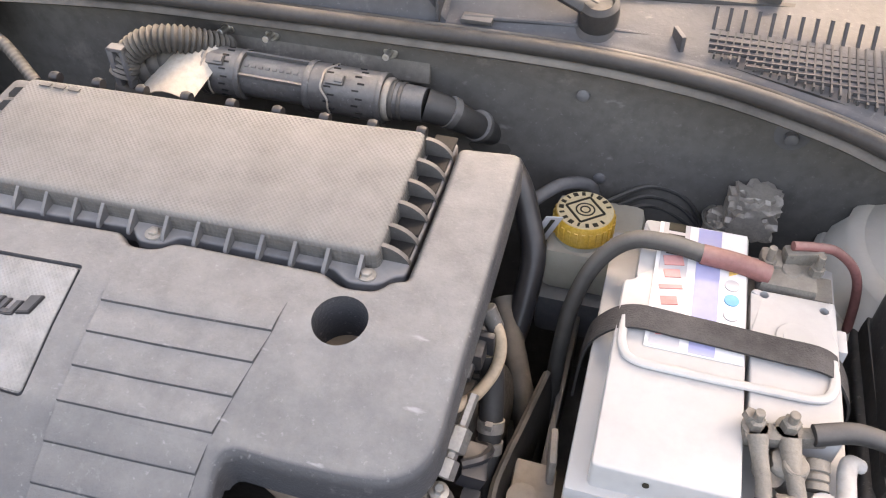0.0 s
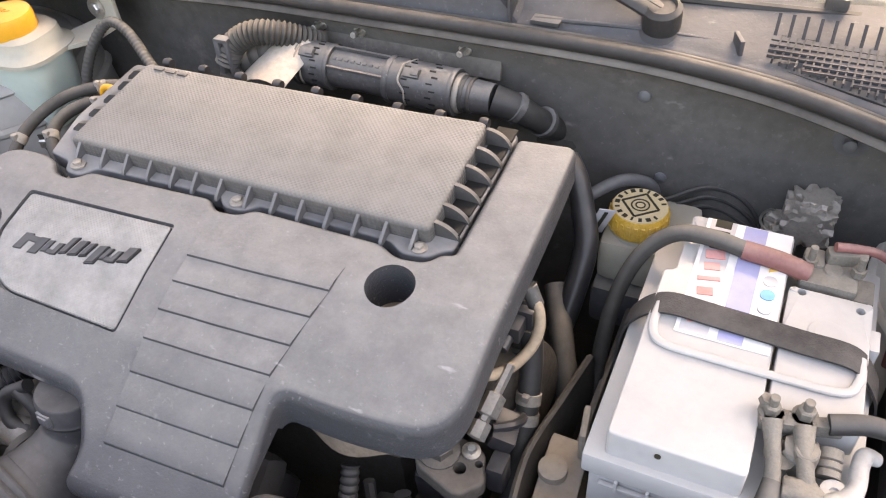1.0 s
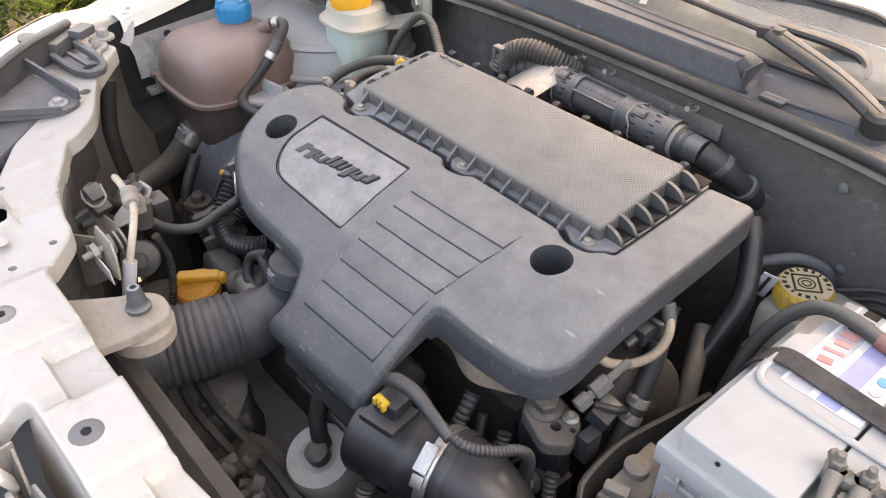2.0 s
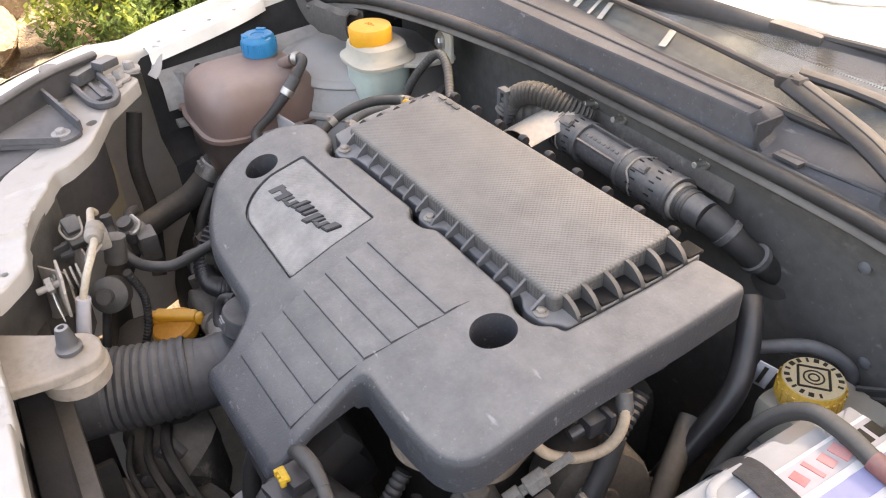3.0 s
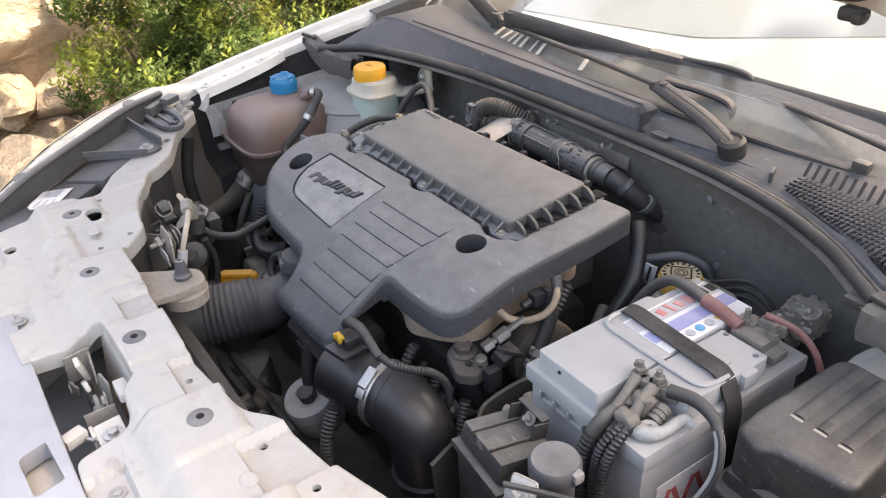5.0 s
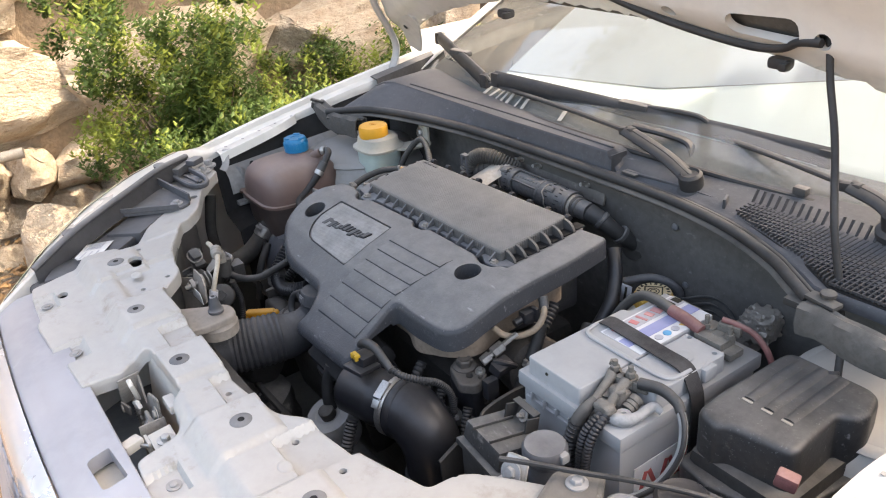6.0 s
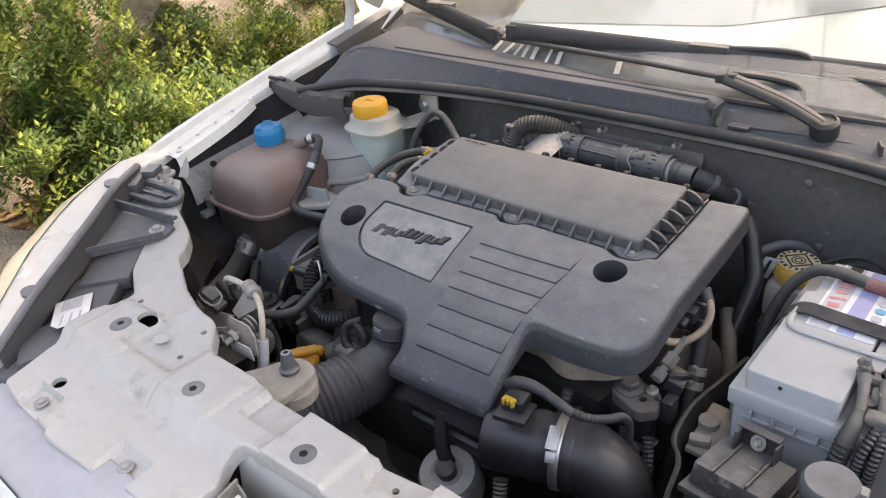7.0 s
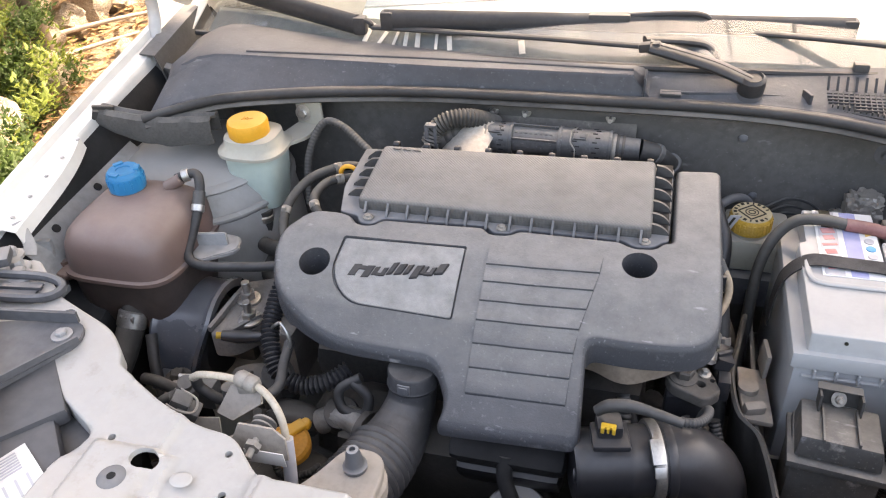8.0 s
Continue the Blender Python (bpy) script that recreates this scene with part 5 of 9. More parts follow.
def headlamp(flip):
    m = Matrix.Translation((2 * CX, 0, 0)) @ Matrix.Diagonal((-1, 1, 1, 1)) if flip else Matrix()
    f = lambda bm: moved(bm, m)
    x0 = 2 * CX + 0.45 if flip else -0.45
    h = thing("headlamp", "dark plastic headlamp housing behind the fender edge", "headlamp", (x0, -0.38, 0.6), "headlamps")
    strip_line = [(-0.548, -0.18, 0.843), (-0.492, -0.25, 0.851), (-0.43, -0.325, 0.849), (-0.38, -0.395, 0.843), (-0.346, -0.455, 0.831), (-0.318, -0.525, 0.803)]
    out = fillet([(-0.545, -0.20, 0.01), (-0.47, -0.21, 0.01), (-0.345, -0.30, 0.02), (-0.262, -0.37, 0.02), (-0.27, -0.53, 0.01), (-0.335, -0.545, 0.02), (-0.37, -0.46, 0.02), (-0.45, -0.325, 0.02)], 5)
    part("housing", f(sheet(out, lambda x, y: 0.786 + 0.05 * (y + 0.35), res=0.012, drop=0.12, rnd=0.008)), M_lamp, h)
    ny = [n[0] for n in NOSE]
    skin = []
    for i in range(25):
        y = -0.615 + 0.43 * i / 24
        xo, zo, xi, zi = (float(np.interp(y, ny, [n[k] for n in NOSE])) for k in (1, 2, 3, 4))
        wd = (xi - xo) * min(0.62, 0.3 + 0.4 * (-0.18 - y) / 0.43)
        skin.append([(xo - 0.0515, y, 0.52), (xo - 0.0465, y, zo - 0.158), (xo - 0.0235, y, zo - 0.058), (xo - 0.005, y, zo - 0.01), (xo + 0.008, y, zo + 0.0025)] + [(xo + wd * k, y, zo + (zi - zo) * wd * k / (xi - xo) + 0.012 * math.sin(math.pi * wd * k / (xi - xo)) + 0.0025) for k in (0.4, 0.7, 1.0)])
    part("lens", f(thick(loft(skin), 0.001)), M_lens, h, "yellowed clear plastic lamp lens")
    part("edge_strip", f(tube(strip_line, 0.012, 10, 8, flat=(0.0065, 0.0055))), M_greyplastic, h)
    part("edge_wall", f(thick(loft([[(x, y, z), (x + 0.003, y + 0.001, z - 0.035)] for x, y, z in strip_line]), 0.002)), M_lamp, h)
    for c, size, tilt, turn in (((-0.372, -0.335, 0.800), (0.105, 0.07, 0.02), 4, -47), ((-0.334, -0.395, 0.793), (0.095, 0.07, 0.02), 4, -47), ((-0.30, -0.465, 0.785), (0.07, 0.085, 0.02), 6, -30)):
        part("step", f(box(c, size, 0.006, rot=(tilt, 0, turn))), M_lamp, h)
    if flip:
        plate = part("bracket", f(prism(fillet([(-0.380, -0.250, 0.01), (-0.357, -0.198, 0.01), (-0.393, -0.162, 0.01), (-0.425, -0.202, 0.01)], 5), 0.803, 0.810, 0.0015)), M_relay, h, "dark rounded mounting plate")
        part("plate_rim", f(prism(fillet([(-0.381, -0.243, 0.008), (-0.363, -0.199, 0.008), (-0.393, -0.169, 0.008), (-0.418, -0.203, 0.008)], 5), 0.810, 0.8115, 0.0008)), M_rubberdusty, plate)
        part("round_cover", f(lathe([(0.026, 0.0), (0.027, 0.006), (0.023, 0.010), (0.018, 0.008), (0.004, 0.009)], (-0.462, -0.132, 0.803), 28)), M_blackclean, h, "round black rubber cover")
    else:
        part("bracket", f(joined(prism(fillet([(-0.352, -0.264, 0.012), (-0.364, -0.238, 0.014), (-0.405, -0.236, 0.006), (-0.487, -0.262, 0.003), (-0.413, -0.358, 0.003), (-0.398, -0.345, 0.006)], 4), 0.812, 0.818, 0.001), strip((-0.372, -0.238, 0.818), (-0.487, -0.262, 0.826), 0.004, 0.014), strip((-0.353, -0.266, 0.818), (-0.405, -0.355, 0.82), 0.003, 0.008))), M_greyplastic, h, "dark plastic mounting bracket")
    part("bracket_bolt", f(bolt((-0.387, -0.196, 0.8115) if flip else (-0.378, -0.261, 0.818), 0.0065)), M_greypaint, h)
    part("loop_bracket", f(joined(tube([(-0.535, -0.185, 0.822), (-0.46, -0.176, 0.820), (-0.43, -0.188, 0.818), (-0.445, -0.21, 0.818), (-0.52, -0.222, 0.82)], 0.005, 8, 8, flat=(0.005, 0.006)), box((-0.50, -0.20, 0.814), (0.08, 0.03, 0.003), 0.001, rot=(0, 0, 5)), strip((-0.51, -0.20, 0.816), (-0.455, -0.193, 0.816), 0.005, 0.004))), M_greyplastic, h)
    part("mount_block", f(joined(box((-0.53, -0.205, 0.828), (0.035, 0.05, 0.018), 0.004, rot=(0, 0, 40)), box((-0.52, -0.172, 0.838), (0.022, 0.03, 0.012), 0.003, rot=(0, 0, 30)))), M_greyplastic, h)
    for ex, ey, ez in ((-0.358, -0.452, 0.829), (-0.509, -0.243, 0.849)):
        part("eyelet", f(lathe([(0.005, 0), (0.012, 0), (0.012, 0.004), (0.005, 0.004)], (ex, ey, ez), 16, sx=1.3)), M_greyplastic, h)
    if not flip:
        m2 = Matrix.Translation((-0.314, -0.432, 0.8055)) @ Euler((radians(5), radians(-4), radians(-35))).to_matrix().to_4x4()
        sticker = part("sticker", moved(prism([(-0.036, 0.024), (0.030, 0.026), (0.036, -0.010), (0.024, -0.020), (-0.034, -0.023)], 0, 0.0006, 0), m2), M_paper, h, "creased white paper sticker with grey print")
        for k in range(7):
            part("printed_bar", moved(box((-0.03 + 0.004 * k, 0.0, 0.001), (0.0018, 0.026, 0.0004), 0), m2), M_labelgrey, sticker)
        for k in range(3):
            part("printed_line", moved(box((0.018, 0.014 - 0.011 * k, 0.001), (0.026, 0.0025, 0.0004), 0), m2), M_labelgrey, sticker)

headlamp(False)
headlamp(True)
for x, y in ((-0.515, -0.16), (-0.50, -0.175), (-0.54, -0.14)):
    solo("flange_bolt", bolt((x, y, 0.812), 0.0085, h=0.012), M_greypaint, "painted flange bolt on the crossmember end", "bolt", group="crossmember bolts")

# dark tray closing the bay below
solo("undertray", box((CX, -0.1, 0.3), (1.5, 1.0, 0.02), 0.004), M_dark, "dark undertray below the engine", "undertray", "structure")


# ---------- engine ----------
def cover_z(y):
    return float(np.interp(y, [-0.26, -0.235, -0.2, -0.137, -0.09, -0.05, 0.0, 0.15], [0.709, 0.7315, 0.7575, 0.796, 0.814, 0.8255, 0.832, 0.851]))


def engine_seat(x, y, z):
    """The engine leans a little towards the gearbox."""
    return (0.0, 0.002 + 0.012 * (x + 0.12), max(-0.003, 0.004 + 0.02 * (0.15 - x) - 0.05 * max(0.0, y)) * max(0.0, min(1.0, (y + 0.28) / 0.1)))


# rear edges of the stepped slats: left x, y, right x, y
SLATS = [(0.047 + 0.001 * k, -0.0435 - 0.0231 * k, (0.177, 0.1755, 0.1715, 0.167, 0.1625, 0.160, 0.1595, 0.159)[k], -0.0380 - 0.0235 * k) for k in range(8)]


def engine_cover():
    e = thing("engine_cover", "dusty dark grey plastic engine cover with stepped ribs", "engine cover", (0.05, -0.05, 0.7))
    out = fillet([(0.3035, 0.149, 0.012), (0.249, 0.145, 0.008), (0.250, 0.003, 0.003), (0.240, 0.0, 0.006), (0.232, -0.011, 0.008), (0.208, -0.014, 0.01), (0.192, -0.005, 0.008), (0.075, -0.006, 0.008), (0.064, -0.015, 0.008), (0.042, -0.017, 0.008), (0.032, -0.007, 0.008), (-0.092, -0.014, 0.008), (-0.103, -0.027, 0.008), (-0.122, -0.026, 0.008), (-0.132, -0.013, 0.008), (-0.150, -0.009, 0.006), (-0.185, -0.010, 0.035), (-0.213, -0.06, 0.05), (-0.192, -0.135, 0.055), (-0.115, -0.178, 0.05), (0.015, -0.180, 0.045), (0.034, -0.213, 0.03), (0.026, -0.236, 0.012), (0.178, -0.2325, 0.014), (0.172, -0.140, 0.014), (0.225, -0.1425, 0.05), (0.307, -0.135, 0.075), (0.307, -0.02, 0.05)], 7)
    pane = fillet([(-0.1265, -0.053, 0.004), (0.0195, -0.045, 0.004), (0.0235, -0.1375, 0.004), (-0.10, -0.136, 0.04), (-0.128, -0.105, 0.03)], 6)
    grow = lambda lp, d: [(x + d * (1 if x > -0.05 else -1), y + d * (1 if y > -0.095 else -1)) for x, y in lp]
    lines = [densify(grow(pane, d), 0.005) for d in (0.0014, 0.0007, -0.0002, -0.001)]
    lines = [ln + ln[:1] for ln in lines]
    pane_in, pane_out = grow(pane, -0.0006), grow(pane, 0.001)

    def top(x, y):
        z = cover_z(y)
        if -0.14 < x < 0.04 and -0.15 < y < -0.03:
            if inside([x], [y], pane_in)[0]:
                z -= 0.0012
            elif inside([x], [y], pane_out)[0]:
                z -= 0.0032
        z += 0.0015 * math.sin(x * 14 + 1) * math.sin(y * 17)
        return z

    part("logo_panel", sheet(grow(pane, -0.0012), lambda x, y: top(x, y) + 0.0004, res=0.006, drop=0.0008, rnd=0.0008), M_panel, e, "dusty inset panel with a fine grain")
    holes = [circle(-0.152, -0.092, 0.0185, 26), circle(0.217, -0.042, 0.0195, 26)]
    shell = sheet(out, top, holes, lines, res=0.0055, drop=0.024, rnd=0.0065, hole_drop=0.045)
    for v in shell.verts:
        # the skirt is shallow round the front tongue
        skirt = 0.1 if v.co.y > -0.15 else 0.024 - 0.014 * min(1.0, (-0.15 - v.co.y) / 0.04)
        v.co.z = max(v.co.z, cover_z(v.co.y) - skirt)
    part("cover_shell", shell, M_cover, e, sharp=30)
    for (xa, ya, xb, yb), (xc, yc, xd, yd) in zip(SLATS, SLATS[1:]):
        rows = []
        for v, up in ((-0.012, -0.003), (0.0, 0.0001), (0.5, 0.0011), (0.96, 0.0021), (0.985, 0.0020), (1.0, 0.0012), (1.0, -0.002)):
            row = []
            for u in (0.0, 0.0, 0.004, 0.1, 0.25, 0.4, 0.55, 0.7, 0.85, 0.996, 1.0, 1.0):
                x0, y0, x1, y1 = xa + (xc - xa) * v, ya + (yc - ya) * v, xb + (xd - xb) * v, yb + (yd - yb) * v
                x, y = x0 + (x1 - x0) * u, y0 + (y1 - y0) * u
                row.append([x, y, top(x, y) + (up + 0.0006 if u < 0.3 else up if u < 0.999 else min(up, 0.0004))])
            row[0][2] -= 0.003
            row[-1][2] -= 0.003
            rows.append(row)
        part("slat", loft(rows), M_cover, e, sharp=25)
    for (x, y) in ((-0.152, -0.092), (0.217, -0.042)):
        part("hole_floor", lathe([(0.0205, 0), (0.0205, 0.004)], (x, y, cover_z(y) - 0.05), 24), M_black, e)
    # slanted raised lettering, as plain blocks
    bx = -0.1085
    for w, h, d in ((0.0255, 0.0155, 0), (0.0155, 0.011, 0), (0.0065, 0.016, 0), (0.0085, 0.014, 0), (0.006, 0.0125, 0), (0.0085, 0.017, -0.005), (0.0145, 0.011, 0), (0.0095, 0.014, 0)):
        y0 = -0.1035 + 0.15 * (bx + 0.107) + d
        pts = [(bx, y0), (bx + w, y0 + 0.002), (bx + w + h * 0.35, y0 + h + 0.002), (bx + h * 0.35, y0 + h)]
        bm = prism(pts, 0, 0.0034, 0.0006)
        if w > 0.01:
            lo = 0.6 if w > 0.02 else 0.02
            bm = joined(prism([(bx, y0), (bx + w * 0.36, y0 + 0.001), (bx + w * 0.36 + h * 0.35, y0 + h + 0.001), (bx + h * 0.35, y0 + h)], 0, 0.0028, 0.0005), prism([(bx + w * 0.64, y0), (bx + w, y0 + 0.001), (bx + w + h * 0.35, y0 + h + 0.001), (bx + w * 0.64 + h * 0.35, y0 + h)], 0, 0.0028, 0.0005), prism([(bx + w * 0.3 + h * 0.35 * lo, y0 + h * lo), (bx + w * 0.7 + h * 0.35 * lo, y0 + h * lo), (bx + w * 0.7 + h * 0.35 * (lo + 0.36), y0 + h * (lo + 0.36)), (bx + w * 0.3 + h * 0.35 * (lo + 0.36), y0 + h * (lo + 0.36))], 0, 0.0027, 0.0005))
        for v in bm.verts:
            v.co.z += cover_z(v.co.y) - 0.0024
        part("raised_block", bm, M_blackclean, e)
        bx += w + 0.0022
    reshape(e, engine_seat)


engine_cover()


def lid_z(x, y):
    return 0.842 + 0.0175 * (y - 0.007) / 0.123


def air_box():
    a = thing("air_filter_box", "black plastic air filter box with a dusty textured lid", "air filter box", (0.05, 0.07, 0.7))
    part("lower_case", box((0.048, 0.075, 0.765), (0.39, 0.145, 0.11), 0.01), M_black, a)
    flange = fillet([(-0.152, -0.006, 0.004), (-0.128, -0.010, 0.004), (-0.122, -0.022, 0.006), (-0.104, -0.023, 0.006), (-0.094, -0.010, 0.004), (0.034, -0.003, 0.004), (0.043, -0.013, 0.006), (0.063, -0.012, 0.006), (0.073, -0.002, 0.004), (0.194, -0.001, 0.004), (0.209, -0.010, 0.006), (0.231, -0.007, 0.006), (0.239, 0.003, 0.004), (0.247, 0.006, 0.004), (0.247, 0.155, 0.006), (-0.165, 0.139, 0.006), (-0.165, 0.05, 0.006)], 4)
    part("lid_flange", sheet([(px, py + (0.0035 if py < 0.02 else 0.0)) for px, py in flange], lambda x, y: 0.826 + 0.017 * (y / 0.14), res=0.012, drop=0.012, rnd=0.002), M_greyplastic, a)
    lid = fillet([(-0.131, 0.006, 0.006), (0.2265, 0.010, 0.006), (0.2235, 0.143, 0.008), (-0.133, 0.125, 0.008)], 4)
    part("lid", sheet(lid, lid_z, res=0.012, drop=0.017, rnd=0.005), M_lid, a, "lid with a fine dimpled grain")
    for k in range(14):
        x = -0.118 + 0.0255 * k
        bm = bmesh.new()
        y1, zt, zb = lid_y(x) + 0.001, 0.8395, 0.825
        tri = [(x, y1, zt), (x, y1, zb), (x, -0.006 if k not in (0, 13) else 0.0, zb), (x, -0.004, zb + 0.004)]
        bm.faces.new([bm.verts.new(p) for p in tri])
        part("front_rib", thick(bm, 0.0028), M_greyplastic, a)
    for k in range(6):
        y = 0.020 + 0.0236 * k
        bm = bmesh.new()
        zt = lid_z(0, y) - 0.002
        pts = [(0.224, y, zt - 0.022)] + [(0.2245 + 0.0235 * math.sin(a), y, zt - 0.021 + 0.021 * math.cos(a)) for a in [math.pi / 2 * q / 8 for q in range(9)]]
        bm.faces.new([bm.verts.new(p) for p in pts])
        part("side_fin", thick(bm, 0.0042), M_black, a)
        # near-black bar between the fins, the pocket's shade as colour
        part("fin_pocket", box((0.2355, y + 0.0118, 0.8268 + 0.017 * (y + 0.0118) / 0.14), (0.019, 0.0185, 0.003), 0.001), M_recess_shade, a)
    for k in range(5):
        y = 0.030 + 0.022 * k
        zt = lid_z(0, y) - 0.003
        bm = bmesh.new()
        bm.faces.new([bm.verts.new(p) for p in [(-0.131, y, zt), (-0.142, y, zt - 0.002), (-0.152, y, zt - 0.01), (-0.156, y, zt - 0.018), (-0.131, y, zt - 0.018)]])
        part("side_fin", thick(bm, 0.005), M_black, a)
    for k in range(9):
        x = -0.12 + 0.042 * k
        part("rear_tab", lathe([(0.005, -0.004), (0.006, 0.0), (0.005, 0.004)], (x, 0.139 + 0.035 * (x + 0.12), 0.852), 12, (1, 0, 0)), M_blackclean, a)
    for x, y in ((-0.1125, -0.0125), (0.053, -0.004), (0.220, 0.0)):
        part("screw", joined(lathe([(0.0068, 0), (0.0068, 0.0015), (0.005, 0.002)], (x, y + 0.003, 0.826), 18), lathe([(0.0042, 0.0015), (0.0042, 0.0045), (0.003, 0.005)], (x, y + 0.003, 0.826), 6)), M_latch, a, "zinc lid screw")
    for k in range(3):
        part("embossed_bar", box((-0.112 + 0.014 * k, 0.117, lid_z(0, 0.122) + 0.0005), (0.01, 0.005, 0.001), 0.0003), M_black, a)
    reshape(a, engine_seat)


def lid_y(x):
    return 0.006 + 0.004 * (x + 0.131) / 0.357


air_box()


def charge_pipe():
    c = thing("charge_air_pipe", "ribbed black charge air pipe with two coupling collars", "air pipe", (0.08, 0.22, 0.8))
    A = Vector((-0.045, 0.222, 0.833))
    B = Vector((0.20, 0.219, 0.832))
    ax = B - A
    L = ax.length
    part("pipe", lathe([(0.0145, 0), (0.0150, 0.012), (0.0145, 0.018), (0.0165, 0.03), (0.0185, 0.045), (0.0195, 0.06), (0.0195, 0.205), (0.0165, 0.222), (0.0155, L)], A, 30, ax), M_pipe, c)
    ring = lambda s0, s1, r0: lathe([(r0 - 0.003, s0), (r0 - 0.0006, s0), (r0, s0 + 0.0015), (r0, s1 - 0.0015), (r0 - 0.0006, s1), (r0 - 0.003, s1)], A, 36, ax)
    spot = lambda s0, q, r0: A + ax * (s0 / L) + Vector((0, -math.cos(q) * r0, math.sin(q) * r0))
    for s0, s1, r0 in ((0.032, 0.068, 0.0232), (0.138, 0.205, 0.0228)):
        col = part("collar", ring(s0, s1, r0), M_pipe, c)
        part("collar_lip", ring(s0 - 0.004, s0 + 0.002, r0 + 0.0012), M_pipe, col)
        part("collar_lip", ring(s1 - 0.002, s1 + 0.003, r0 + 0.0008), M_pipe, col)
        for k in range(9):
            q = -0.5 + 0.3 * k
            for sx in ((0.3, 0.7) if s1 - s0 > 0.05 else (0.62,)):
                # slots are near-black blocks, their shade given as colour
                part("collar_slot", box(spot(s0 + (s1 - s0) * (sx + 0.06 * (k % 2)), q, r0), (0.0065, 0.0016, 0.0016), 0.0003, rot=(-math.degrees(q), 0, 0)), M_recess_shade, col)
        # a spring wire over a moulded latch
        mid = (s0 * 0.6 + s1 * 0.4)
        part("latch", joined(box(spot(mid, 1.0, r0 + 0.001), (0.017, 0.010, 0.004), 0.0012, rot=(-57 + 90, 0, 0)), box(spot(mid + 0.004, 1.0, r0 + 0.003), (0.008, 0.006, 0.003), 0.0008, rot=(-57 + 90, 0, 0))), M_pipe, col)
        part("spring_wire", tube([spot(mid - 0.012, q, r0 + 0.0012 + 0.001 * math.sin(3 * q)) if 0.4 < q < 1.7 else spot(mid - 0.006, q, r0 + 0.0006) for q in (-0.6, -0.2, 0.2, 0.6, 1.0, 1.4, 1.8, 2.2)], 0.0010, 8, 6), M_latch, col)
    for k in range(8):
        part("side_rib", box(spot(0.076 + 0.007 * k, 1.05, 0.0196), (0.0045, 0.003, 0.0018), 0.0006, rot=(33, 0, 0)), M_pipe, c)
    part("side_rail", joined(strip(spot(0.07, 0.5, 0.0205), spot(0.134, 0.5, 0.0205), 0.003, 0.003), strip(spot(0.07, 1.75, 0.0205), spot(0.134, 1.75, 0.0205), 0.003, 0.003)), M_pipe, c)
    for q, n0 in ((0.006, 3), (0.214, 2)):
        for k in range(n0):
            part("end_rib", ring(q + 0.0075 * k, q + 0.0075 * k + 0.004, 0.0185 - 0.0006 * k), M_rubberdusty, c)
    for q in (0.024, 0.2105):
        part("hose_clip", ring(q - 0.003, q + 0.003, 0.0198), M_latch, c)
    part("rear_hose", tube([B, (0.22, 0.222, 0.826), (0.235, 0.232, 0.812), (0.245, 0.248, 0.795), (0.25, 0.268, 0.778)], [0.0155, 0.014, 0.0125, 0.0125, 0.0125], 18, 8), M_rubber, c)
    for q, d in (((0.222, 0.223, 0.825), (0.6, 0.3, -0.5)), ((0.243, 0.244, 0.80), (0.35, 0.6, -0.7))):
        part("hose_band", lathe([(0.0135, -0.004), (0.0155, -0.003), (0.0155, 0.003), (0.0135, 0.004)], q, 22, d), M_pipe, c)
    part("front_neck", tube([A, (-0.06, 0.219, 0.832), (-0.085, 0.206, 0.82), (-0.10, 0.19, 0.79)], 0.0165, 16, 8, ridge=0.06, pitch=0.012), M_rubberdusty, c)
    g = thing("firewall_grommet", "torn black rubber grommet in the firewall", "grommet", (0.252, 0.268, 0.775))
    part("ring", lathe([(0.019, 0), (0.026, 0), (0.027, 0.006), (0.02, 0.008)], (0.251, 0.272, 0.778), 26, (0, -1, 0.35)), M_rubberdusty, g)
    h = thing("heat_shield", "pale bent sheet metal heat shield", "heat shield", (-0.04, 0.19, 0.82))
    rows = [[(-0.078 + 0.07 * i / 8 + 0.014 * j / 6, 0.168 + 0.054 * j / 6, 0.836 + 0.024 * math.sin(i / 8 * 2.4) - 0.022 * (1 - j / 6)) for j in range(7)] for i in range(9)]
    part("shield", thick(loft(rows), 0.0012), M_shield, h)
    w = thing("wiring_conduit", "black corrugated wiring conduit behind the air filter box", "conduit", (-0.07, 0.2, 0.83))
    part("conduit", tube([(-0.088, 0.19, 0.834), (-0.081, 0.196, 0.852), (-0.062, 0.203, 0.865), (-0.038, 0.212, 0.866), (-0.017, 0.228, 0.855), (-0.004, 0.244, 0.842)], 0.0122, 16, 10, ridge=0.12, pitch=0.005), M_rubberdusty, w)
    part("connector_frame", joined(box((-0.09, 0.186, 0.845), (0.006, 0.01, 0.04), 0.001), box((-0.078, 0.186, 0.845), (0.004, 0.01, 0.04), 0.001), box((-0.084, 0.186, 0.864), (0.016, 0.01, 0.004), 0.001)), M_greyplastic, w)


charge_pipe()


